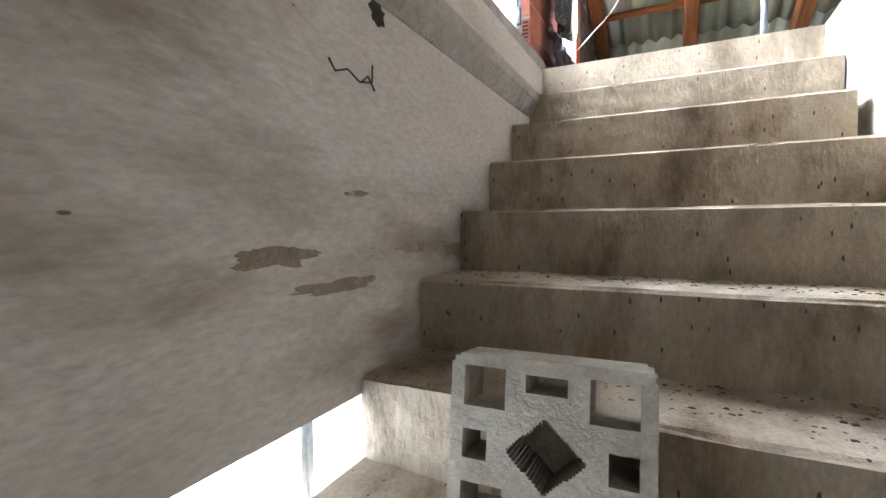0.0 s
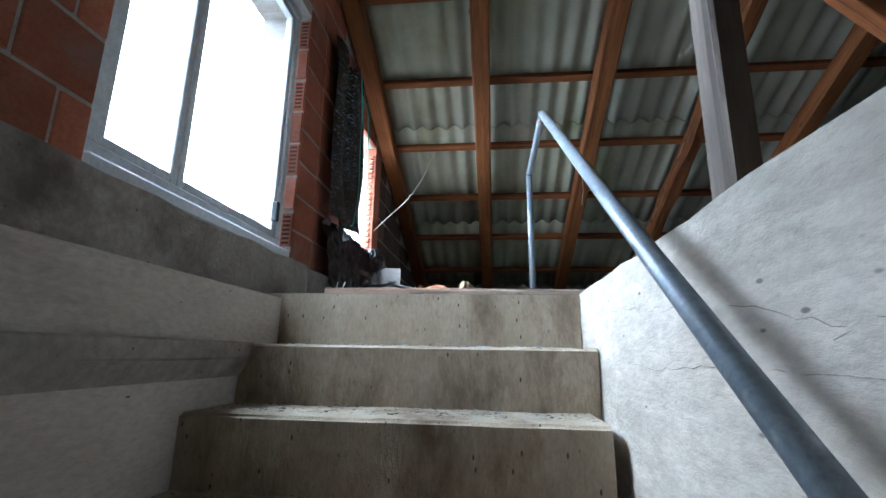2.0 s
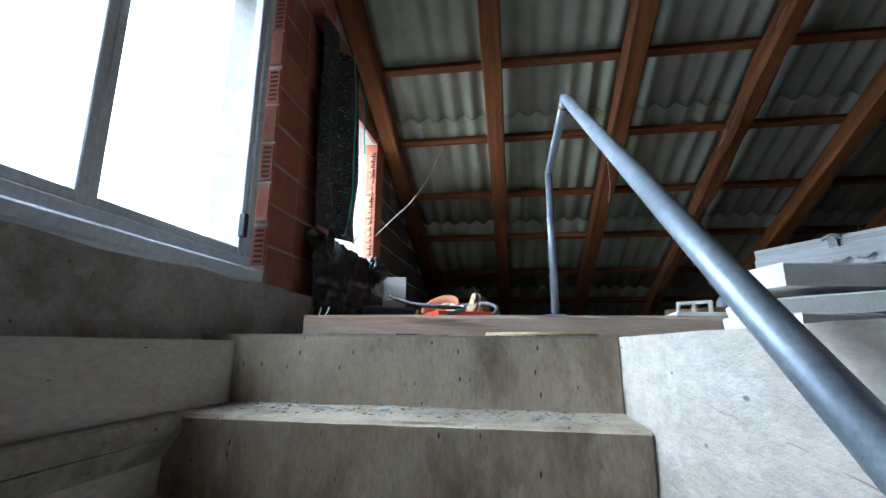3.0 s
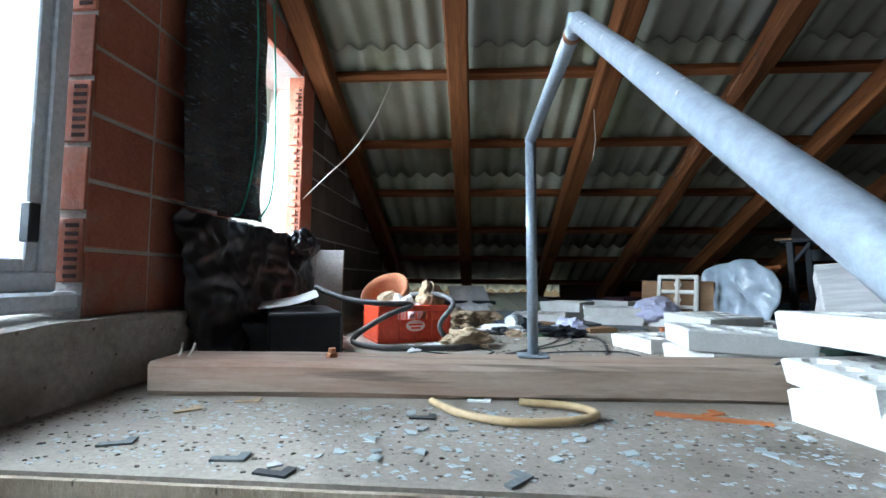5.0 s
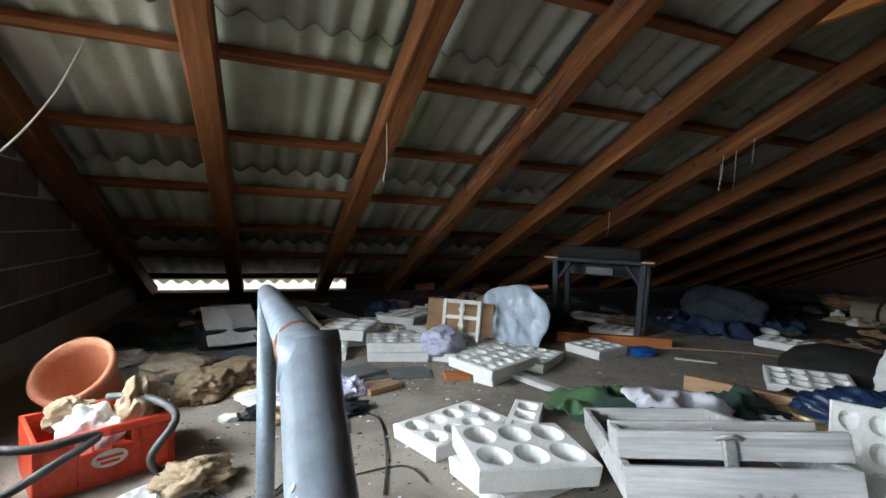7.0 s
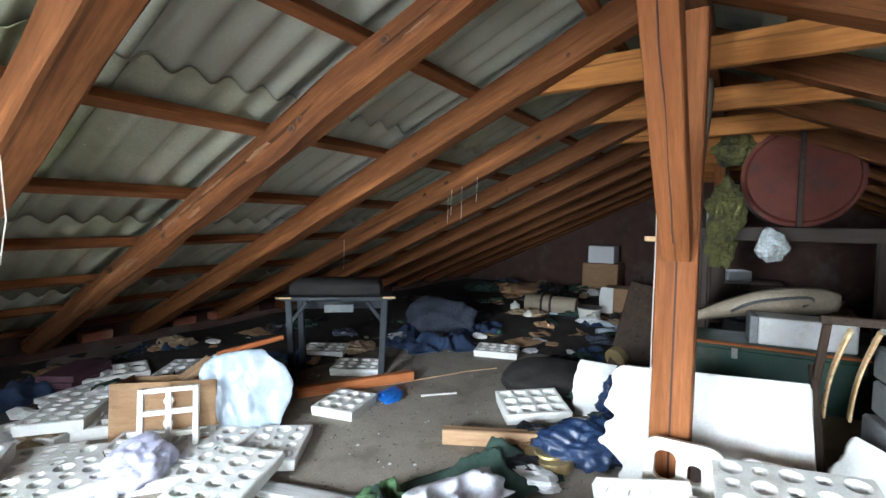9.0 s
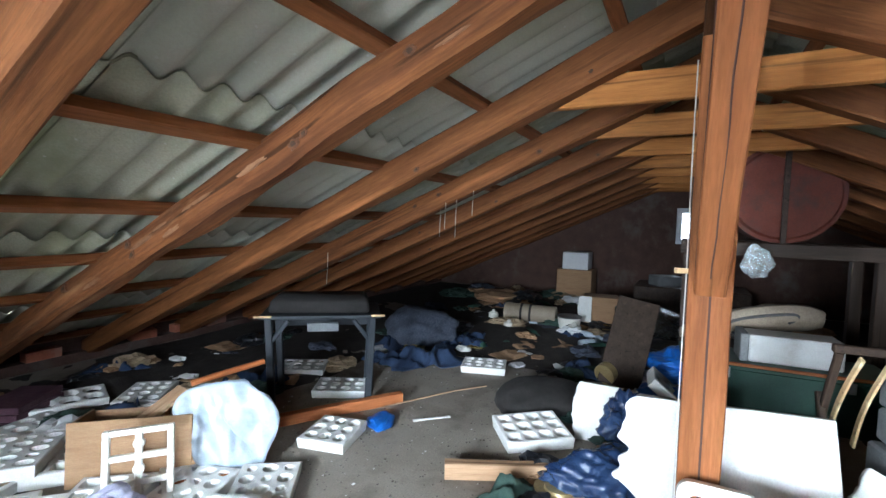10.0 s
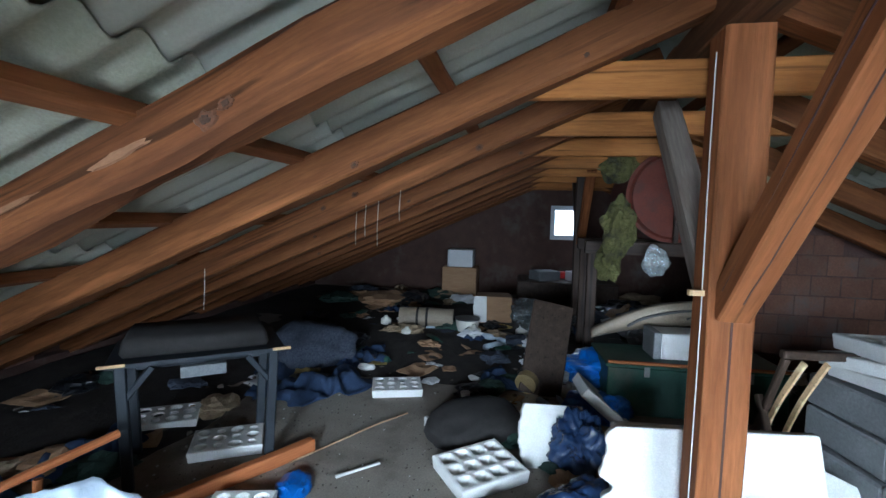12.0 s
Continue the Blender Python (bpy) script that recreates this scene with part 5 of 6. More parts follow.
for sx in (-1, 1):
    part("knee_brace", rough_bar(0.20, 0.035, 0.03, 6, 0.001, sx), M_TABLE, table, at=along((sx * 0.345, 0.03, 0.47), (sx * 0.22, 0.03, 0.635)))
solid("red_brown_plank", rough_bar(0.88, 0.06, 0.075, 12, 0.004, 2.0), M_REDWOOD, "red-brown timber offcut lying on the floor", "plank", at=along((3.38, 5.74, 0.038), (4.15, 5.28, 0.038)))
solid("tan_plank", rough_bar(0.62, 0.07, 0.085, 12, 0.003, 3.0), M_LOOSEWOOD, "pale tan timber block lying on the floor", "plank", at=along((3.42, 4.54, 0.043), (3.69, 4.03, 0.043)))
solid("grey_plank", rough_bar(0.56, 0.09, 0.03, 12, 0.003, 4.0), M_GREYBOARD, "worn grey-brown board lying on the floor", "plank", at=along((2.55, 4.96, 0.02), (2.72, 4.42, 0.02)))
solid("white_lath", rough_bar(0.26, 0.03, 0.012, 6, 0.006, 5.0), M_FOAM, "short white lath on the floor", "lath", at=along((3.89, 5.03, 0.008), (4.09, 4.83, 0.012)))
solid("blue_scrap", crumple(0.12, 0.08, 0.035, 5.9, 0.35, 3, 3), M_BRIGHTBLUE, "flat blue plastic scrap beside a tray", "plastic scrap", at=pose(3.76, 5.20, 0.0, 0, 0, 30))
solid("long_pole", tube([(6.0, 5.62, 0.015), (7.5, 5.22, 0.03)], 0.014, 8), M_PANEL, "long pale pole lying on the floor", "pole")
solid("thin_stick", tube([(3.95, 5.35, 0.008), (4.5, 5.02, 0.02), (4.75, 4.86, 0.012)], 0.005, 6), M_LOOSEWOOD, "thin dry twig on the floor", "stick")
gc = solid("green_cloth", cloth(1.05, 0.42, 0.16, 2.6, 48, 30, 4.2, 0.16), M_GREENCLOTH, "dark green cloth heaped on the floor", "cloth", at=pose(3.02, 4.20, 0.0, 0, 0, -22), smooth=True)
solid("olive_cloth", cloth(0.42, 0.30, 0.13, 7.6, 30, 24, 4.0, 0.2), M_LEAFGREEN, "mid-green crumpled cloth on the floor", "cloth", at=pose(2.66, 4.42, 0.004, 0, 0, -30), smooth=True)
solid("striped_cloth", cloth(0.50, 0.20, 0.07, 5.1, 34, 20, 3.6, 0.12), M_STRIPE, "pale grey striped cloth over a green one", "cloth", at=pose(2.86, 4.10, 0.12, 4, 6, -20), smooth=True)
solid("blue_sack", crumple(0.11, 0.20, 0.13, 6.6, 0.35, 3.4, 5, crease=0.9), M_CYANBLUE, "bright blue woven plastic sack", "sack", at=pose(2.64, 3.52, 0.0, 0, 0, -25), smooth=True)
solid("navy_bag", crumple(0.23, 0.15, 0.115, 1.1, 0.42, 3.0, 5, crease=1.0), M_BLUEBAG, "glossy navy-blue rubbish bag", "rubbish bag", at=pose(3.72, 3.80, 0.0, 0, 0, -60), smooth=True)
solid("navy_bag", crumple(0.17, 0.14, 0.16, 2.7, 0.5, 4.0, 5, crease=1.0), M_BLUEBAG, "small glossy blue plastic bag", "rubbish bag", at=pose(4.33, 3.72, 0.02, 0, 0, 20), smooth=True)
dish = thing("gold_tin", "shallow gold-coloured tin lid", "tin", pose(3.54, 3.96, 0.0))
part("tin_body", cylinder(0.13, 0.125, 0.05, pose(0, 0, 0.025), 28), M_GOLD, dish)
part("inner_disc", cylinder(0.075, 0.07, 0.012, pose(0, 0, 0.056), 24), M_GOLD, dish)


def torn_panel(name, w, h, t, label, at, torn_left=True, seed=1.0, mat=M_FOAM):
    """A foam slab with one broken edge."""
    bm = bmesh.new()
    n = 26
    front, back = [], []
    for k in range(n + 1):
        z = h * k / n
        x = w * (0.10 * noise.noise((z * 9, seed, 0)) + 0.045 * noise.noise((z * 23, seed, 2))) - 0.09 * w * math.sin(math.pi * k / n) if torn_left else 0
        front.append((bm.verts.new((x, 0, z)), bm.verts.new((w, 0, z))))
        back.append((bm.verts.new((x + 0.015 * noise.noise((z * 40, seed, 5)), t, z)), bm.verts.new((w, t, z))))
    for a, b, c, d in zip(front, front[1:], back, back[1:]):
        bm.faces.new((a[0], a[1], b[1], b[0]))
        bm.faces.new((c[0], d[0], d[1], c[1]))
        bm.faces.new((a[0], b[0], d[0], c[0]))
        bm.faces.new((a[1], c[1], d[1], b[1]))
    for f, b in ((front[0], back[0]), (front[-1], back[-1])):
        bm.faces.new((f[0], f[1], b[1], b[0]))
    ob = solid(name, bm, mat, label, "foam slab", at=at)
    bev = ob.modifiers.new("soft_edges", "BEVEL")
    bev.width, bev.segments, bev.limit_method = 0.010, 3, "ANGLE"
    return ob


torn_panel("foam_slab", 0.76, 0.535, 0.07, "large white polystyrene slab with a broken edge behind the post", pose(3.56, 3.62, 0.02, -14, -6, -96))
torn_panel("foam_slab", 0.72, 0.515, 0.05, "second white polystyrene slab leaning behind the first", pose(3.66, 3.58, 0.02, -12, -4, -95), seed=4.0)
torn_panel("foam_slab", 0.36, 0.36, 0.035, "white polystyrene sheet leaning on dark cushions", pose(4.22, 4.03, 0.0, -22, 4, -76), seed=7.0)
torn_panel("foam_slab", 0.22, 0.40, 0.04, "narrow white polystyrene piece among rubbish", pose(3.75, 2.86, 0.02, -35, 22, -100), seed=9.0)
solid("dark_cushion", crumple(0.36, 0.26, 0.13, 3.3, 0.2, 2.0, 4), M_DARKCLOTH, "dark grey slumped seat cushion on the floor", "cushion", at=pose(4.60, 4.36, 0.0, 0, 0, -40), smooth=True)
cup = thing("paper_cup", "small cream cup standing on the floor", "cup", pose(5.10, 4.49, 0.0))
part("cup_body", cylinder(0.032, 0.038, 0.07, pose(0, 0, 0.035), 18), M_CREAM, cup)
solid("foam_corner", add_box(box(-0.06, 0.06, -0.03, 0.03, 0, 0.03, 0.004), -0.06, -0.03, -0.03, 0.03, 0.03, 0.07, 0.004), M_FOAM, "white polystyrene corner piece on the floor", "packing piece", at=pose(4.62, 4.64, 0.0, 0, 0, -50))

# ---- far part of the attic ----
tank = thing("red_tank", "dull red-oxide cylindrical tank on a timber rack", "tank", pose(6.0, 2.77, 0.0))
tb = bmesh.new()
add_cylinder(tb, 0.42, 0.42, 0.9, pose(0.5, 0, 1.66, 0, 90, 0), 40)
bmesh.ops.bevel(tb, geom=[e for e in tb.edges if len(e.link_faces) == 2 and e.calc_face_angle(0) > 1.0], offset=0.05, segments=3, affect="EDGES")
part("tank_body", tb, M_TANKRED, tank, smooth=False)
for x in (0.15, 0.8):
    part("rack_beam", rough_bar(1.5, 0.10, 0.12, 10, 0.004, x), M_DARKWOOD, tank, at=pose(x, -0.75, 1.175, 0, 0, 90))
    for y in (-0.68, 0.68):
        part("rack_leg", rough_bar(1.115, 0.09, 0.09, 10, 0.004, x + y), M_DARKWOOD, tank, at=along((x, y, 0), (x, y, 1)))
part("hoop", box(-0.004, 0.03, -0.02, 0.02, 1.24, 2.08, 0.003), M_DARKWOOD, tank, "dark upright strap")
for k, (x, y, z, a, b, c) in enumerate(((5.85, 3.28, 1.36, 0.10, 0.12, 0.22), (6.1, 3.32, 1.05, 0.10, 0.10, 0.16), (6.2, 3.25, 1.95, 0.12, 0.16, 0.14), (6.15, 2.25, 1.95, 0.1, 0.12, 0.14))):
    solid("mineral_wool", crumple(a, b, c, 2.0 + k, 0.5, 4.0, 4, flat=False), M_WOOL, "ragged yellow mineral wool hanging beside the tank", "insulation", at=pose(x, y, z), group="insulation tufts")
solid("foil_scrap", crumple(0.025, 0.10, 0.11, 3.0, 0.45, 3, 5, flat=False), M_FOIL, "crinkled silver foil hanging on the rack", "foil", at=pose(5.92, 2.95, 1.08))
solid("foil_blanket", crumple(0.30, 0.34, 0.16, 4.4, 0.35, 3.4, 5), M_FOIL, "crinkled silver foil sheet over rubbish", "foil", at=pose(7.4, 3.86, 0.12, 10, -20, 0))
chest = thing("green_chest", "dark green painted wooden chest", "chest", pose(5.15, 2.82, 0.0, 0, 0, 3))
part("chest_body", box(0, 0.55, -0.62, 0.62, 0, 0.36, 0.008), M_DARKGREEN, chest)
part("lid", box(-0.01, 0.56, -0.64, 0.64, 0.362, 0.385, 0.004), M_DARKGREEN, chest)
for y in (-0.35, 0.35):
    part("latch", box(-0.018, -0.011, y - 0.02, y + 0.02, 0.30, 0.375, 0.003), M_GREYPLATE, chest, "dull metal latch")
solid("chest_ledge", rough_bar(1.28, 0.03, 0.02, 10, 0.002, 1.0), M_REDWOOD, "reddish wooden strip on the green chest", "strip", at=along((5.12, 3.44, 0.396), (5.18, 2.18, 0.396)))
wb = thing("foam_box", "white polystyrene box with a grey end on the chest", "foam box", pose(5.32, 2.83, 0.386, 0, 0, 4))
part("box_body", box(0, 0.26, -0.36, 0.20, 0.0, 0.20, 0.01), M_FOAM, wb)
part("end_cap", box(-0.004, 0.264, 0.20, 0.255, 0.0, 0.205, 0.006), M_STOVE, wb, "grey end cap")
chair = thing("slatted_chair", "dark wooden chair frame with two pale slats, tipped over", "chair", pose(4.15, 2.66, 0.0, 0, 0, 5))
for y in (0.06, -0.045):
    part("slat", rough_bar(0.56, 0.038, 0.014, 10, 0.002, y, bow=0.02), M_PALEWOOD, chair, "pale bent slat", at=along((0.20, y + 0.03, 0.26), (-0.05, y, 0.79), 90))
for y in (0.15, -0.16):
    part("side_rail", rough_bar(0.86, 0.035, 0.03, 10, 0.002, y), M_DARKWOOD, chair, at=along((0.30, y, 0.0), (-0.05, y, 0.80)))
part("top_rail", box(-0.075, -0.035, -0.19, 0.18, 0.79, 0.83, 0.006), M_DARKWOOD, chair)
part("leg", rough_bar(0.62, 0.035, 0.035, 8, 0.002, 1), M_DARKWOOD, chair, at=along((-0.18, 0.16, 0.0), (0.12, 0.16, 0.52)))
part("leg", rough_bar(0.62, 0.035, 0.035, 8, 0.002, 2), M_DARKWOOD, chair, at=along((-0.18, -0.17, 0.0), (0.12, -0.17, 0.52)))
for k in range(4):
    fc = thing("foam_crate", "grey dusty polystyrene crate with slots, in a stack", "crate", pose(3.86 + 0.012 * (k % 2), 2.14 - 0.015 * k, 0.172 * k, 0, 0, 8 + 2.5 * (k % 2)), group="stacked foam crates")
    part("crate_body", box(0.03, 0.5, -0.5, 0.42, 0, 0.160, 0.012), M_STOVE, fc)
    for a in (-0.46, 0.02):
        # Dark plate behind each opening puts the slot's shade into colour.
        part("slot_back", box(0.022, 0.0295, a + 0.04, a + 0.32, 0.05, 0.11), M_DARKWOOD, fc, "dark plate painted for the shade in a slot")
    part("front_upper", box(0, 0.029, -0.5, 0.42, 0.112, 0.165, 0.008), M_STOVE, fc)
    part("front_lower", box(0, 0.029, -0.5, 0.42, 0.0, 0.048, 0.008), M_STOVE, fc)
    for a, b in ((-0.5, -0.42), (-0.14, 0.06), (0.34, 0.42)):
        part("front_web", box(0.002, 0.029, a, b, 0.0485, 0.1115), M_STOVE, fc)
solid("dark_slab", box(-0.02, 0.02, -0.17, 0.17, 0, 0.78, 0.006), M_DARKWOOD, "dark brown board leaning in the rubbish", "board", at=pose(5.35, 3.92, 0.0, 12, 24, 10))
bum = thing("car_seat_panel", "beige moulded panel with a dark looped trim", "panel", pose(5.78, 3.02, 0.40, 0, -20, 8))
sp = bmesh.new()
strip = []
for i in range(25):
    u = i / 24
    mid, half = 0.05 + 0.27 * (1 - (1 - u) ** 2), 0.015 + 0.095 * math.sin(math.pi * min(u * 0.62 + 0.06, 1.0)) * (1.0 if u < 0.9 else 1.0 - 4 * (u - 0.9))
    strip.append([sp.verts.new((x + 0.03 * math.cos(3 * u), 0.47 - 0.94 * u, z)) for x, z in ((-0.03, mid - half), (-0.05, mid), (-0.03, mid + half), (0.03, mid + half * 0.9), (0.03, mid - half * 0.9))])
for a, b in zip(strip, strip[1:]):
    for k in range(5):
        sp.faces.new((a[k], a[(k + 1) % 5], b[(k + 1) % 5], b[k]))
sp.faces.new(strip[0])
sp.faces.new(strip[-1][::-1])
part("panel_body", sp, M_BEIGE, bum, smooth=True)
part("trim_loop", tube([(-0.035, 0.20, 0.17), (-0.045, 0.10, 0.25), (-0.055, -0.05, 0.31), (-0.06, -0.27, 0.355), (-0.06, -0.31, 0.32), (-0.06, -0.25, 0.275)], 0.012, 8, smooth_steps=4), M_HOSE, bum, "dark rubber trim", smooth=True)
solid("blue_tarp", crumple(0.25, 0.27, 0.13, 7.1, 0.4, 3.2, 5, crease=1.0), M_BRIGHTBLUE, "bright blue plastic tarpaulin bundle", "tarpaulin", at=pose(5.62, 3.42, 0.10), smooth=True)
solid("blue_tarp", crumple(0.16, 0.19, 0.10, 8.3, 0.4, 3.2, 5, crease=1.0), M_BRIGHTBLUE, "smaller blue plastic bundle", "tarpaulin", at=pose(5.05, 3.52, 0.0), smooth=True)
solid("checked_blanket", crumple(0.32, 0.38, 0.24, 2.3, 0.35, 2.8, 4), M_PLAID, "blue and grey checked blanket in a heap", "blanket", at=pose(5.75, 6.08, 0.0), smooth=True)
roll_ob = thing("rolled_mat", "cream rolled mat lying on rubbish", "roll", pose(7.25, 5.28, 0.14, 0, 0, 96))
rb_ = cylinder(0.12, 0.125, 0.68, pose(0, 0, 0, 0, 90, 0), 24)
part("roll_body", rb_, M_BEIGE, roll_ob, smooth=False)
for s in (-1, 1):
    part("strap", cylinder(0.128, 0.128, 0.03, pose(0.05 + s * 0.06, 0, 0, 0, 90, 0), 24), M_DARKCLOTH, roll_ob)
solid("white_carton", box(-0.2, 0.2, -0.22, 0.22, 0, 0.30, 0.01), M_WHITEPAPER, "pale carton on a heap by the far wall", "carton", at=pose(9.7, 5.2, 0.55))
solid("carton_stand", box(-0.25, 0.25, -0.3, 0.3, 0, 0.548, 0.01), M_CARD, "brown carton under a pale one", "carton", at=pose(9.7, 5.2, 0.0))
torn_panel("foam_slab", 0.16, 0.34, 0.02, "torn white sheet hanging over a carton", pose(7.52, 4.70, 0.06, -14, 0, -80), seed=3.0)
solid("open_carton", box(-0.18, 0.18, -0.25, 0.2, 0, 0.38, 0.01), M_CARD, "open brown carton with a torn flap", "carton", at=pose(7.85, 4.5, 0.0, 0, 0, 10))
drum = thing("round_tin", "round gold-brown tin lying on its edge", "tin", pose(5.37, 4.02, 0.095, 75, 0, 70))
part("tin_body", cylinder(0.09, 0.09, 0.07, segments=24), M_GOLD, drum)
pan = thing("enamel_pot", "pale enamel pot with a dark rim", "pot", pose(7.2, 4.75, 0.0))
part("pot_body", cylinder(0.12, 0.15, 0.17, pose(0, 0, 0.085), 24), M_CREAM, pan)
part("rim", cylinder(0.155, 0.155, 0.015, pose(0, 0, 0.175), 24), M_BLACKFILM, pan)
for x, y, z, mat, lab, s in ((9.7, 3.5, 0.42, M_REDPLASTIC, "red plastic tub on the far heap", 0.09), (9.6, 3.2, 0.40, M_WHITEPAPER, "white box on the far heap", 0.13), (9.55, 3.75, 0.36, M_STOVE, "grey box on the far heap", 0.16)):
    solid("far_box", box(-s, s, -s * 1.3, s * 1.3, 0, s * 1.2, 0.01), mat, lab, "box", at=pose(x, y, z, 0, 0, 20 * s * 10))
solid("far_cabinet", box(-0.45, 0.45, -0.7, 0.9, 0, 0.40, 0.02), M_DARKWOOD, "low dark cabinet under the far window", "cabinet", at=pose(9.65, 3.3, 0.0))
M_PLUM = surface("plum_card", (0.07, 0.025, 0.042), (0.14, 0.07, 0.085), 8, 0.7, 0.1, 60, coord="obj")
for k in range(3):
    solid("album", box(0, 0.40, 0, 0.26, 0, 0.044, 0.004), M_PLUM, "plum-coloured album in a stack by the eaves", "book", at=pose(2.5 + 0.012 * k, 7.05, 0.046 * k, 0, 0, 30 + 3 * k), group="stacked albums")

# ---- loose rubbish, one thing each ----
rng = random.Random(11)
KINDS = (("rag", M_GREENCLOTH, "dark crumpled rag on the attic floor", "rag"), ("brown_paper", M_PAPER, "crumpled brown paper on the attic floor", "paper"), ("white_paper", M_WHITEPAPER, "crumpled white paper on the attic floor", "paper"),
         ("card_scrap", M_CARD, "torn cardboard scrap on the attic floor", "cardboard"), ("dark_bag", M_BLACKFILM, "crumpled black plastic bag on the floor", "plastic bag"), ("blue_rag", M_PLAID, "blue-grey crumpled rag on the floor", "rag"))
junk_meshes = []
for k, (nm, mat, lab, cat) in enumerate(KINDS):
    for q in range(2):
        junk_meshes.append((nm, mesh_of(crumple(1, 0.8, 0.5, 1.7 * k + 5 * q, 0.6, 4.5, 3), nm, mat), lab, cat))


def scatter(n, x0, x1, y0, y1, smin, smax, zlift=0.0):
    for _ in range(n):
        nm, me, lab, cat = junk_meshes[rng.randrange(len(junk_meshes))]
        s = rng.uniform(smin, smax)
        ob = new(nm, me)
        ob.matrix_basis = pose(rng.uniform(x0, x1), rng.uniform(y0, y1), 0.0, 0, 0, rng.uniform(0, 360)) @ Matrix.Diagonal((s, s * rng.uniform(0.6, 1.2), s * rng.uniform(0.4, 1.0), 1))
        tagged(ob, lab, cat, "loose rubbish")


scatter(54, 5.6, 9.0, 3.9, 6.8, 0.05, 0.18)
scatter(36, 5.2, 7.5, 3.5, 5.0, 0.04, 0.14)
scatter(22, 0.2, 2.2, 5.7, 7.8, 0.06, 0.16)
scatter(24, 2.4, 5.2, 6.2, 7.8, 0.06, 0.16)
scatter(12, 0.6, 1.5, 4.6, 5.6, 0.03, 0.09)
scatter(16, 3.3, 5.0, 3.5, 4.2, 0.04, 0.12)
scatter(14, 6.9, 9.6, 2.1, 3.2, 0.15, 0.40)
scatter(9, 5.8, 6.2, 0.6, 2.2, 0.10, 0.26)
scatter(14, 8.2, 10.0, 3.8, 7.2, 0.15, 0.45)

# boards, bottles, cardboard and clothes among the rubbish
def bottle_bm(r, h):
    bm = bmesh.new()
    prof = [(r, 0.0), (r, h * 0.62), (r * 0.75, h * 0.74), (r * 0.34, h * 0.82), (r * 0.34, h)]
    rows = [[bm.verts.new((q * math.cos(2 * math.pi * k / 14), q * math.sin(2 * math.pi * k / 14), z)) for k in range(14)] for q, z in prof]
    for a, b in zip(rows, rows[1:]):
        for k in range(14):
            bm.faces.new((a[k], a[(k + 1) % 14], b[(k + 1) % 14], b[k]))
    bm.faces.new(rows[0][::-1])
    bm.faces.new(rows[-1])
    return bm


rj = random.Random(23)
M_DENIM = surface("dark_blue_denim", (0.015, 0.03, 0.07), (0.035, 0.06, 0.12), 14, 0.92, 0.5, 140, coord="obj")
M_OCHRE = surface("ochre_print", (0.30, 0.21, 0.05), (0.44, 0.33, 0.12), 9, 0.7, 0.2, 70, coord="obj", stain=(0.6, 0.55, 0.45), stain_scale=9, stain_at=0.55)
MORE = [("board", mesh_of(rough_bar(0.5, 0.07, 0.02, 8, 0.003, 1.0), "board", M_LOOSEWOOD), "splintered pale board among the rubbish", "board", False),
        ("dark_board", mesh_of(rough_bar(0.6, 0.10, 0.025, 8, 0.003, 2.0), "dark_board", M_DARKWOOD), "dark stained board among the rubbish", "board", False),
        ("bottle", mesh_of(bottle_bm(0.036, 0.25), "bottle", M_CLEARBAG, True), "cloudy plastic bottle lying in the rubbish", "bottle", True),
        ("green_bottle", mesh_of(bottle_bm(0.036, 0.28), "green_bottle", M_DARKGREEN, True), "dark green bottle lying in the rubbish", "bottle", True),
        ("card_sheet", mesh_of(cloth(0.30, 0.22, 0.04, 9.1, 10, 8, 2.0, 0.06, 0.006), "card_sheet", M_CARD), "flattened brown cardboard sheet in the rubbish", "cardboard", False),
        ("white_tub", mesh_of(bottle_bm(0.07, 0.12), "white_tub", M_CREAM, True), "small cream tub among the rubbish", "tub", False),
        ("trousers", mesh_of(cloth(0.5, 0.28, 0.13, 4.4, 24, 18, 4.4, 0.2), "trousers", M_DENIM, True), "dark blue denim trousers dropped in a heap", "clothing", False),
        ("magazine", mesh_of(cloth(0.26, 0.2, 0.03, 6.1, 10, 8, 2.0, 0.04, 0.01), "magazine", M_OCHRE), "bent printed magazine with a yellow cover", "magazine", False),
        ("paper_sheet", mesh_of(cloth(0.22, 0.17, 0.03, 2.2, 10, 8, 3.0, 0.1), "paper_sheet", M_WHITEPAPER), "dirty white sheet of paper", "paper", False),
        ("foam_chip", mesh_of(crumple(0.07, 0.05, 0.035, 3.0, 0.5, 5.0, 2), "foam_chip", M_FOAM), "broken white polystyrene chip", "packing piece", False)]


def strew(n, x0, x1, y0, y1, kinds, smin=0.7, smax=1.2):
    for _ in range(n):
        nm, me, lab, cat, lying = MORE[rj.choice(kinds)]
        s = rj.uniform(smin, smax)
        ob = new(nm, me)
        tip = pose(0, 0, 0.036, 0, 90, 0) if lying else pose(0, 0, 0.012 if "board" in nm else 0.0)
        ob.matrix_basis = pose(rj.uniform(x0, x1), rj.uniform(y0, y1), 0.0, 0, 0, rj.uniform(0, 360)) @ Matrix.Scale(s, 4) @ tip
        tagged(ob, lab, cat, "strewn rubbish")


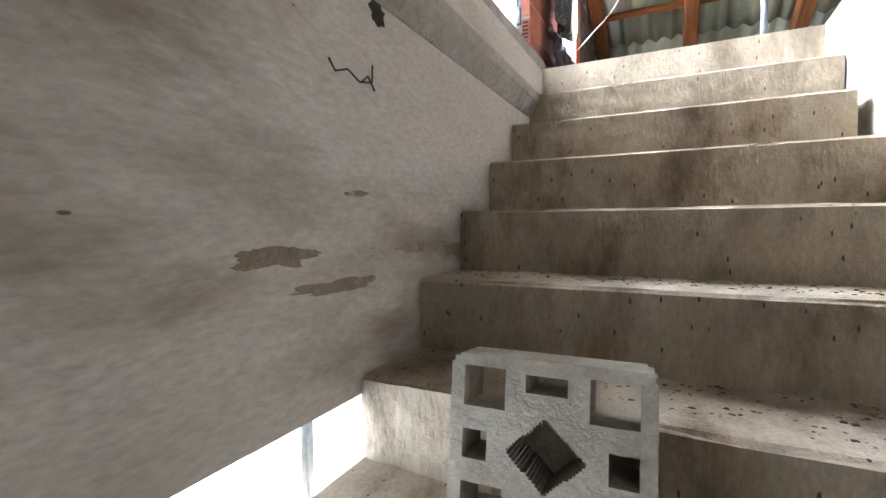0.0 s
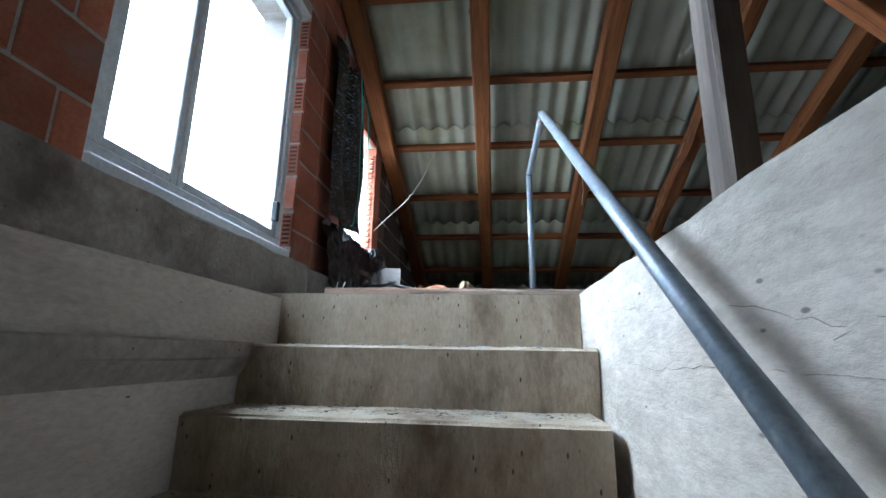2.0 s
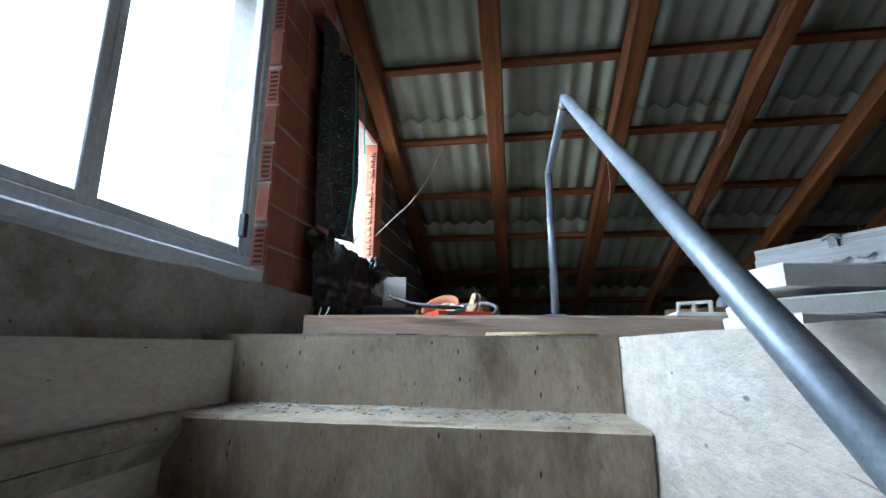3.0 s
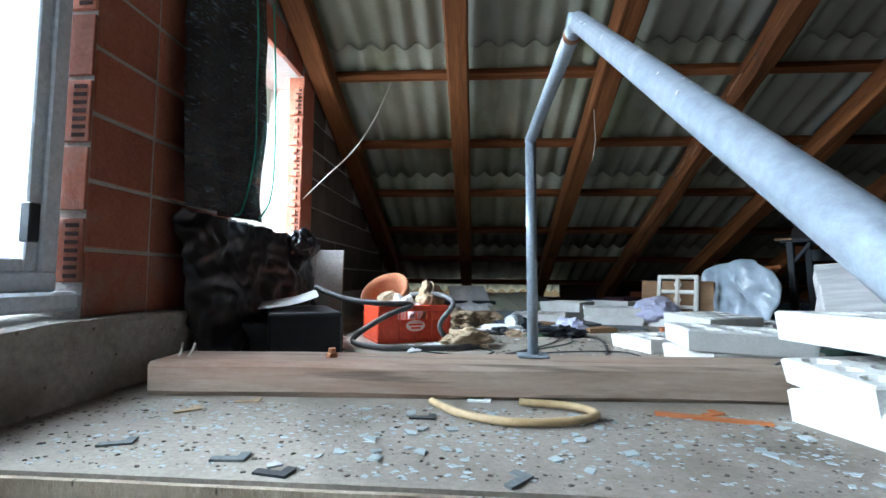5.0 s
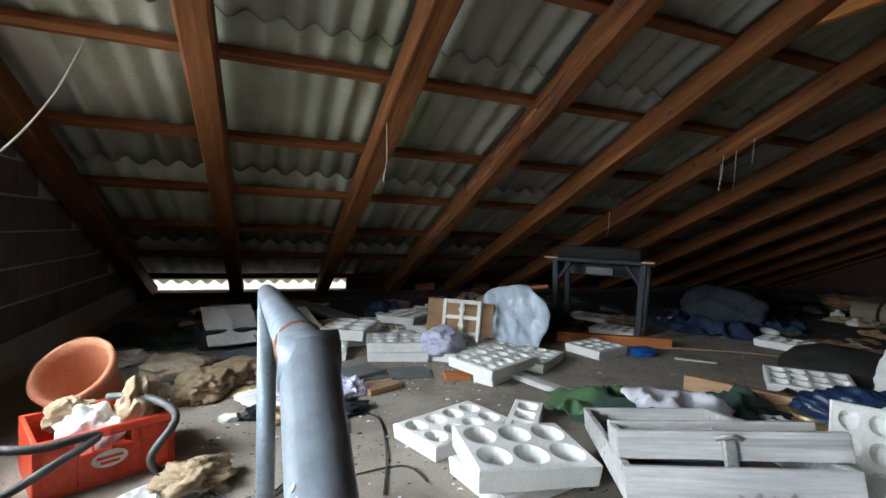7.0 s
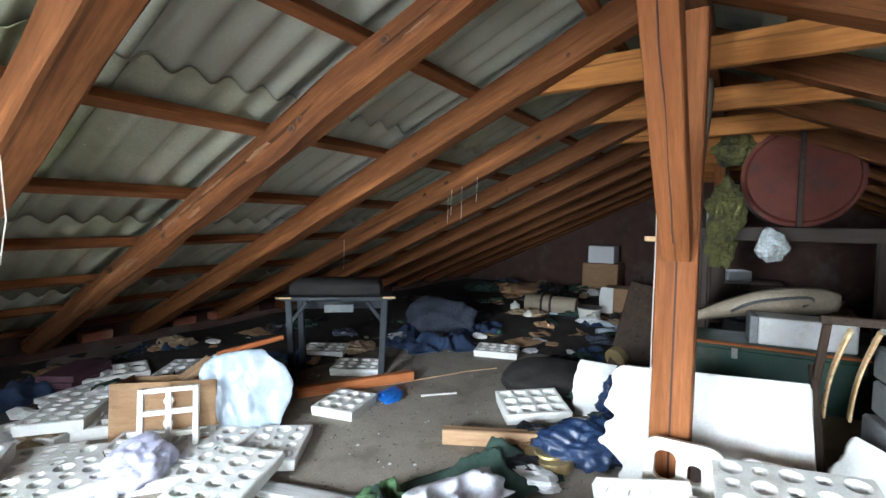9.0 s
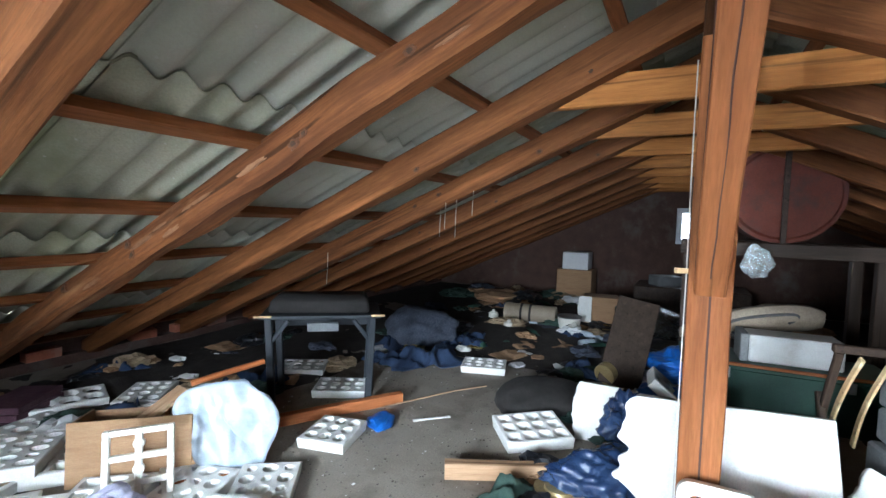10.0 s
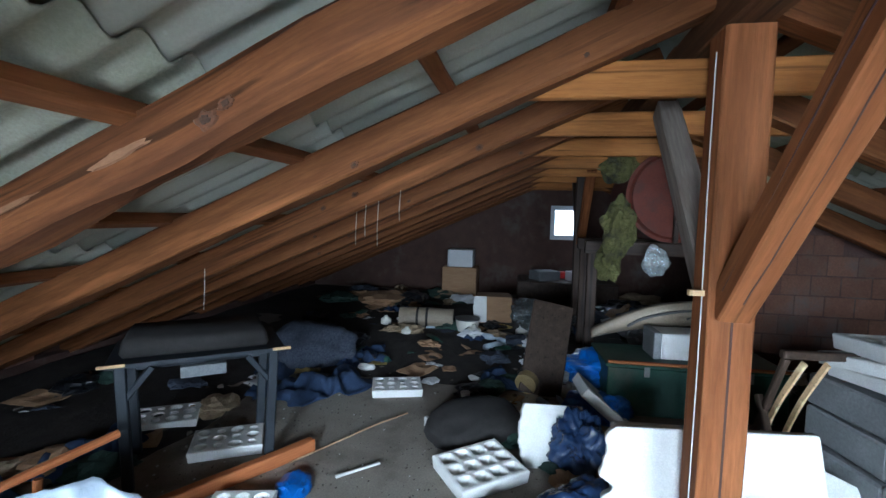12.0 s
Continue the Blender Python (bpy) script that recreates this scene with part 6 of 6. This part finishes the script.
strew(46, 5.5, 7.6, 3.7, 5.9, (0, 1, 2, 3, 4, 5, 6, 7, 8, 9))
strew(26, 7.4, 9.4, 3.5, 6.6, (1, 3, 4, 4, 5, 6, 8))
strew(16, 4.7, 5.6, 3.6, 4.2, (0, 2, 5, 7, 8, 9), 0.5, 0.9)
strew(12, 4.9, 5.9, 5.5, 6.3, (1, 3, 6, 6, 7, 8))
strew(30, 2.2, 5.0, 6.3, 7.7, (0, 1, 3, 4, 6, 8, 9, 9))
strew(18, 0.4, 2.0, 5.9, 7.6, (0, 1, 3, 4, 8, 9))
strew(12, 0.5, 1.3, 4.7, 5.7, (0, 7, 8, 9), 0.35, 0.7)
ob = new("trousers", MORE[6][1])
ob.matrix_basis = pose(5.05, 5.62, 0.0, 0, 0, -30) @ Matrix.Scale(1.5, 4)
tagged(ob, "dark blue denim trousers heaped beside the table", "clothing", "strewn rubbish")

for x, rot, w in ((3.10, 4, 0.26), (3.92, -6, 0.24), (4.28, 3, 0.12), (4.72, 8, 0.26), (5.3, -3, 0.2)):
    solid("brick_piece", box(-w / 2, w / 2, -0.05, 0.05, 0.0, 0.085, 0.005), M_BRICK, "loose red clay brick on the eaves wall", "brick", at=pose(x, 8.285, 0.086, 0, 0, rot), group="loose bricks")

# cables on the floor
for pts in ([(0.70, 4.10, 0.006), (1.0, 3.98, 0.006), (1.25, 4.20, 0.006), (1.45, 4.45, 0.006), (1.50, 4.70, 0.006), (1.62, 4.62, 0.006), (1.58, 4.30, 0.006), (1.50, 4.02, 0.006)], [(1.10, 4.05, 0.006), (1.32, 4.36, 0.006), (1.46, 4.68, 0.008)],
            [(1.14, 3.56, 0.006), (1.42, 3.58, 0.006), (1.70, 3.60, 0.006), (1.78, 3.52, 0.02), (1.80, 3.42, 0.099), (1.86, 3.38, 0.099)], [(1.05, 3.9, 0.006), (1.3, 4.12, 0.006), (1.6, 4.18, 0.006), (1.66, 4.05, 0.006)], [(0.95, 3.92, 0.006), (1.05, 4.1, 0.006), (0.98, 4.2, 0.006)]):
    solid("black_cable", tube(pts, 0.0035, 6, smooth_steps=6), M_CABLE, "thin black cable trailing over the floor", "cable", group="floor cables", smooth=True)
solid("yellow_hose", tube([(0.86, 3.26, 0.012), (0.94, 3.16, 0.012), (1.05, 3.11, 0.012), (1.18, 3.13, 0.012), (1.25, 3.19, 0.012), (1.20, 3.25, 0.013), (1.08, 3.27, 0.014)], 0.0095, 10, smooth_steps=6), M_YHOSE, "short curved yellowed hose on the landing", "hose", smooth=True)
solid("wood_splinter", rough_bar(0.24, 0.02, 0.006, 6, 0.002, 2), M_REDWOOD, "orange wood splinter on the landing", "splinter", at=along((1.40, 3.24, 0.004), (1.62, 3.18, 0.004)))

# breeze block on the stairs
bb = bmesh.new()
BW, BH, BT = 0.325, 0.297, 0.10
NX, NZ = 68, 62


def pierced(u, w):
    """True where the block is open; u and w run from -1 to 1."""
    a, b = abs(u), abs(w)
    if a + b < 0.40:
        return True
    if 0.42 < a < 0.86 and 0.42 < b < 0.86:
        return True
    return (a < 0.22 and 0.66 < b < 0.84) or (b < 0.16 and 0.58 < a < 0.84)


for r in range(NZ):
    start = None
    for c in range(NX + 1):
        u, w = 2 * (c + 0.5) / NX - 1, 2 * (r + 0.5) / NZ - 1
        corner = max(abs(u) - 0.87, 0) ** 2 + max(abs(w) - 0.87, 0) ** 2 > 0.0150
        full = c < NX and not pierced(u, w) and not corner
        if full and start is None:
            start = c
        if not full and start is not None:
            add_box(bb, BW * start / NX, BW * c / NX, 0, BT, BH * r / NZ, BH * (r + 1) / NZ)
            start = None
bmesh.ops.remove_doubles(bb, verts=bb.verts, dist=0.0002)
solid("breeze_block", bb, M_BREEZE, "pale decorative concrete breeze block on a stair tread", "block", at=pose(0.372, 1.085, -0.015 - 7 * RISE + 0.001, -8, 0, 3))

# ---- stains on plaster, cracks, dark beds for dust and gloom ----


def wall_patch(name, x, y, z, ly, lz, seed, mat, label, parent, face=1):
    """A shallow irregular scab of bare mortar, or the painted dark of a hole, on a wall of constant x."""
    bm = bmesh.new()
    n = 64
    ring = []
    for k in range(n):
        a = 2 * math.pi * k / n
        r = 0.65 + 0.40 * noise.noise((math.cos(a) * 1.5 + seed, math.sin(a) * 1.5, seed)) + 0.14 * noise.noise((math.cos(a) * 7 + seed, math.sin(a) * 7, 2.0))
        r = max(r, 0.3)
        ring.append(bm.verts.new((x, y + ly * r * math.cos(a), z + lz * r * math.sin(a))))
    back = [bm.verts.new((v.co.x - 0.004 * face, v.co.y, v.co.z)) for v in ring]
    bm.faces.new(ring)
    for k in range(n):
        bm.faces.new((ring[k], ring[(k + 1) % n], back[(k + 1) % n], back[k]))
    return part(name, bm, mat, parent, label)


LX = WELL_L + 0.0022
for k, (y, z, ly, lz) in enumerate(((1.0, -0.865, 0.13, 0.026), (1.50, -0.862, 0.20, 0.024), (1.72, -0.88, 0.13, 0.03), (1.62, -1.10, 0.10, 0.12), (1.22, -0.74, 0.06, 0.010), (1.15, -0.93, 0.2, 0.02))):
    wall_patch("stain", LX, y, z, ly, lz, 1.3 * k + 0.4, M_STAIN, "brown bare patch in the plaster", wall_stair_left)
# Flat patch on the plaster; its dark colour paints the hole's inner shade.
wall_patch("knocked_hole", LX, 1.30, -0.325, 0.044, 0.044, 2.3, M_DIRTSHADE, "dark patch painted as the shade of a knocked-out hole", wall_stair_left)
for pts in ([(1.13, -0.50), (1.15, -0.52), (1.19, -0.505), (1.23, -0.52), (1.275, -0.51), (1.278, -0.47)], [(1.235, -0.52), (1.26, -0.50), (1.285, -0.525)]):
    part("scuff", tube([(WELL_L + 0.001, y, z + 0.02) for y, z in pts], 0.0024, 5), M_DIRTSHADE, wall_stair_left, "dark scuff mark")
wall_right = bpy.data.objects["wall_stair_right"]
for pts in ([(2.62, -0.245), (2.3, -0.232), (2.05, -0.246), (1.8, -0.235), (1.5, -0.236), (1.2, -0.25), (0.9, -0.24)], [(1.55, -0.20), (1.42, -0.168), (1.36, -0.178), (1.26, -0.17), (1.15, -0.178)], [(2.45, -0.10), (2.1, -0.12), (1.7, -0.155), (1.5, -0.20)]):
    fine = []
    for (ya, za), (yb, zb) in zip(pts, pts[1:]):
        for q in range(8):
            yy, zz = ya + (yb - ya) * q / 8, za + (zb - za) * q / 8 + 0.006 * noise.noise((ya * 9 + q, za * 7, 1.0))
            p = Vector((WELL_R, yy, zz))
            fine.append((WELL_R + 0.010 * noise.noise(p * 3) + 0.006 * noise.noise(p * 11), yy, zz))
    part("crack", tube(fine, 0.0008, 5), M_STAIN, wall_right, "fine dark crack")


def dust_bed(x0, x1, y0, y1, seed, height=0.05):
    """A low uneven bed, dark for dust and for gloom put into its colour."""
    bm = bmesh.new()
    nx, ny = int((x1 - x0) * 9), int((y1 - y0) * 9)
    g = []
    for i in range(nx + 1):
        row = []
        for j in range(ny + 1):
            u, w = i / nx, j / ny
            x, y = x0 + (x1 - x0) * u, y0 + (y1 - y0) * w
            edge = min(1, 6 * u, 6 * (1 - u), 5 * w, 5 * (1 - w) + 0.6)
            h = edge * (height * (0.5 + noise.noise((x * 1.3, y * 1.3, seed))) + 0.02 * noise.noise((x * 6, y * 6, seed)))
            row.append(bm.verts.new((x, y + 0.25 * noise.noise((x, seed, 0)) * (w < 0.3), max(h, -0.004))))
        g.append(row)
    for i in range(nx):
        for j in range(ny):
            bm.faces.new((g[i][j], g[i + 1][j], g[i + 1][j + 1], g[i][j + 1]))
    return bm


# Eaves bed is dust deepened by painted gloom; the two far beds only darken the floor.
solid("dust_bed", dust_bed(0.0, 10.1, 6.15, 8.2, 1.0), M_DIRTSHADE, "dust and rubble along the eaves, darkened for the gloom there", "dust", kind="stuff", smooth=True)
solid("dust_bed", dust_bed(5.4, 10.1, 0.0, 6.2, 4.0, 0.06), M_DIRTSHADE, "dark bed added for the gloom on the far attic floor", "dust", kind="stuff", smooth=True)
solid("dust_bed", dust_bed(4.6, 10.1, -1.4, 2.4, 7.0, 0.06), M_DIRTSHADE, "dark bed added for the gloom under the far roof slope", "dust", kind="stuff", smooth=True)
for x, y, dx in ((0.115, 3.37, 0.012), (0.145, 3.365, 0.022)):
    solid("bent_nail", tube([(x, y, 0.090), (x + dx * 0.6, y, 0.108), (x + dx, y - 0.004, 0.128)], 0.0035, 6, smooth_steps=3), M_CREAM, "pale bent peg sticking out of the beam", "peg")
solid("black_disc", cylinder(0.025, 0.025, 0.008, pose(0, 0, 0.004), 20), M_BLACKFILM, "small black disc on the floor", "disc", at=pose(0.98, 3.90, 0.0))
solid("battery_pack", box(-0.03, 0.03, -0.012, 0.012, 0, 0.014, 0.003), M_DARKGREEN, "small dark green battery on the floor", "battery", at=pose(0.52, 3.68, 0.0, 0, 0, 10))
for x, y, rot, mat, lab in ((0.54, 2.88, 5, M_SLATE, "bent grey metal strip on the stair head"), (0.29, 2.93, 20, M_SLATE, "dark slate chip on the stair head"), (0.64, 2.83, -10, M_BLACKBOX, "black plastic chip on the stair head"), (1.04, 2.84, 50, M_SLATE, "grey slate chip on the stair head"), (0.85, 3.15, 0, M_BLACKFILM, "black plastic bit on the stair head"), (0.39, 3.24, 12, M_PAPER, "dry brown leaf scrap by the beam"), (0.98, 3.31, -8, M_WHITEPAPER, "small white paper scrap by the beam"), (1.54, 3.25, 25, M_REDWOOD, "brown wood chip by the beam"), (0.29, 3.15, 40, M_PAPER, "dry brown leaf scrap by the beam")):
    solid("scrap", add_box(box(-0.03, 0.03, -0.008, 0.008, 0.0, 0.004), 0.012, 0.03, 0.008, 0.028, 0.0, 0.003), mat, lab, "scrap", at=pose(x, y, 0.001, 2, 0, rot))
# glass shards that can be told apart
rs = random.Random(8)
shard_meshes = []
for q in range(4):
    sb = bmesh.new()
    base = [sb.verts.new((0.5 * math.cos(a) * rs.uniform(0.5, 1), 0.35 * math.sin(a) * rs.uniform(0.5, 1), 0)) for a in (0.2, 1.7, 3.0, 4.4)]
    f0 = sb.faces.new(base)
    ext = bmesh.ops.extrude_face_region(sb, geom=[f0])
    bmesh.ops.translate(sb, vec=(0, 0, 0.06), verts=[v for v in ext["geom"] if isinstance(v, bmesh.types.BMVert)])
    shard_meshes.append(mesh_of(sb, "glass_shard", M_SHARD))
for _ in range(60):
    x, y, z = (rs.uniform(0.6, 1.7), rs.uniform(2.86, 3.22), 0.0) if rs.random() < 0.75 else (rs.uniform(0.3, 1.15), rs.uniform(2.62, 2.76), -0.015 - RISE + 0.004)
    ob = new("glass_shard", shard_meshes[rs.randrange(4)])
    sz = rs.uniform(0.02, 0.06)
    ob.matrix_basis = pose(x, y, z + 0.001, rs.uniform(-6, 6), rs.uniform(-6, 6), rs.uniform(0, 360)) @ Matrix.Diagonal((sz, sz, sz, 1))
    tagged(ob, "thin pale shard of broken window glass", "glass shard", "broken glass")

# ---- fine litter: crumbs, shards and dust clods ----


def litter(name, n, areas, smin, smax, mat, label, seed, flatness=0.35):
    r = random.Random(seed)
    bm_v, bm_f = [], []
    for _ in range(n):
        x0, x1, y0, y1, z = areas[r.randrange(len(areas))]
        c = (r.uniform(x0, x1), r.uniform(y0, y1), z)
        s = r.uniform(smin, smax) * r.uniform(0.4, 1.0)
        a0 = r.uniform(0, 6.28)
        k = r.choice((3, 4, 5))
        base = len(bm_v)
        hgt = s * flatness * r.uniform(0.3, 1)
        for z_, f in ((0.0005, 1.0), (hgt + 0.0005, 0.75)):
            for q in range(k):
                rad = s * f * (0.6 + 0.4 * ((q * 37) % 5) / 4)
                bm_v.append((c[0] + rad * math.cos(a0 + 6.283 * q / k), c[1] + 0.7 * rad * math.sin(a0 + 6.283 * q / k), c[2] + z_))
        bm_f.append([base + k + q for q in range(k)])
        for q in range(k):
            bm_f.append((base + q, base + (q + 1) % k, base + k + (q + 1) % k, base + k + q))
    me = bpy.data.meshes.new(name)
    me.from_pydata(bm_v, [], bm_f)
    me.materials.append(mat)
    return tagged(new(name, me), label, "litter", kind="stuff")


treads = [(0.14, 1.2, 2.60 - RUN * i, 2.80 - RUN * i, -0.013 - RISE * (i + 1)) for i in range(6)]
litter("glass_litter", 1500, treads[:2] + [(0.15, 1.7, 2.83, 3.25, 0.0)] * 3, 0.003, 0.016, M_SHARD, "broken window glass splinters on the stair head", 1, 0.15)
litter("dust_litter", 2600, treads + [(0.0, 1.7, 2.83, 3.25, 0.0)] * 4, 0.002, 0.010, M_DEBRIS, "dirt crumbs and leaf bits on stairs and landing", 2)
litter("floor_litter", 3600, [(0.2, 2.2, 3.6, 6.2, 0.0), (2.2, 5.2, 3.6, 6.0, 0.0), (3.0, 6.5, 4.0, 6.0, 0.0)], 0.003, 0.016, M_DEBRIS, "dark crumbs and clods over the attic floor", 3)
litter("pale_litter", 420, [(0.4, 2.4, 3.8, 5.8, 0.0), (3.0, 6.5, 4.0, 6.2, 0.0)], 0.004, 0.02, M_FOAM, "pale polystyrene crumbs over the attic floor", 4)
litter("far_litter", 900, [(5.0, 9.5, 3.6, 7.0, 0.0), (0.3, 5.0, 6.0, 8.0, 0.0)], 0.02, 0.06, M_DEBRIS, "larger dusty debris in the dark eaves", 5, 0.6)

# cobweb threads under the rafters
for x, y, z, l in ((4.27, 4.94, 1.46, 0.22), (4.22, 5.0, 1.44, 0.14), (4.25, 4.8, 1.5, 0.10), (4.33, 5.1, 1.36, 0.12), (1.74, 5.10, 1.38, 0.28), (4.0, 5.9, 1.10, 0.25)):
    top = roof(y) - 0.165
    solid("cobweb_strand", tube([(x, y, top), (x + 0.01, y + 0.01, z - l * 0.5), (x - 0.012, y, z - l)], 0.0022, 5), M_CORD, "dusty cobweb strand hanging from a rafter", "cobweb", group="cobwebs")

# ---- clay blocks of the near gable, last ----
BLK_L, BLK_H, JOINT = 0.25, 0.192, 0.013
block_cache = {}


def block_mesh(w, h, mat=M_BRICK):
    key = (round(w, 2), round(h, 2), mat.name)
    if key not in block_cache:
        block_cache[key] = mesh_of(box(-0.03, 0.0, 0.0, key[0], 0.0, key[1], 0.004), "clay_block", mat)
    return block_cache[key]


def void(y0, y1, z0, z1):
    return any(y0 < o[1] and y1 > o[0] and z0 < o[3] - 0.02 and z1 > o[2] + 0.02 for o in (WIN1, WIN2))


rb = random.Random(3)
row_i = 0
z = 0.205
while z < 2.2:
    y = EAVE_NEAR + (0.13 if row_i % 2 else 0.0)
    while y < EAVE_FAR:
        stops = [y + BLK_L - JOINT] + [o[k] for o in (WIN1, WIN2) for k in (0, 1) if y + 0.03 < o[k] < y + BLK_L - JOINT and o[2] < z + 0.1 < o[3]]
        e = min(stops)
        if not void(y + 0.005, e - 0.005, z, z + BLK_H - JOINT) and z + BLK_H < min(roof(y), roof(e)) + 0.02 and e - y > 0.03:
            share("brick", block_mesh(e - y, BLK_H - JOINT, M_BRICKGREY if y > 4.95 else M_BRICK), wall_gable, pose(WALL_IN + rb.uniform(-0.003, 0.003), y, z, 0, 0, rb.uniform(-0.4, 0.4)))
        y = e + JOINT if e == y + BLK_L - JOINT else e + 0.001
    z += BLK_H
    row_i += 1
# block ends in the window reveals, their perforations painted as dark plates
for yj, zs, sgn in ((3.268, (0.30, 0.50, 0.69, 0.88, 1.07, 1.27, 1.46), -1), (4.797, (0.56, 0.75, 0.94, 1.13, 1.32), -1)):
    for q, z0 in enumerate(zs):
        end = bmesh.new()
        add_box(end, -0.245 if yj < 4 else -0.19, -0.102, yj - 0.012, yj, z0, z0 + 0.175, 0.002)
        ob = part("block_end", end, M_BRICK, wall_gable)
        if q % 2 == 0:
            for k in range(7):
                part("perforation_shade", box(-0.15, -0.112, yj - 0.0145, yj - 0.0125, z0 + 0.012 + 0.023 * k, z0 + 0.023 + 0.023 * k), M_HOLE, ob)
# broken hollow chambers along the edge of the small window
for k in range(19):
    share("block_tooth", block_mesh(0.022, 0.026), wall_gable, pose(-0.125, 4.774 + rb.uniform(-0.006, 0.004), 0.60 + 0.048 * k, rb.uniform(-8, 8), 0, 0))
# courses of the cross wall
z, row_i = 0.012, 0
while z < 1.7:
    y = -1.3 + (0.125 if row_i % 2 else 0.0)
    while y < 1.86:
        w = min(BLK_L - JOINT, 1.895 - y)
        if z + BLK_H < min(roof(y), roof(y + w)) - 0.02 and w > 0.04:
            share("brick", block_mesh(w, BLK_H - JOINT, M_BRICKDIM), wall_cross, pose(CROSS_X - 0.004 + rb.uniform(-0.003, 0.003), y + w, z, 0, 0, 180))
        y += BLK_L
    z += BLK_H
    row_i += 1
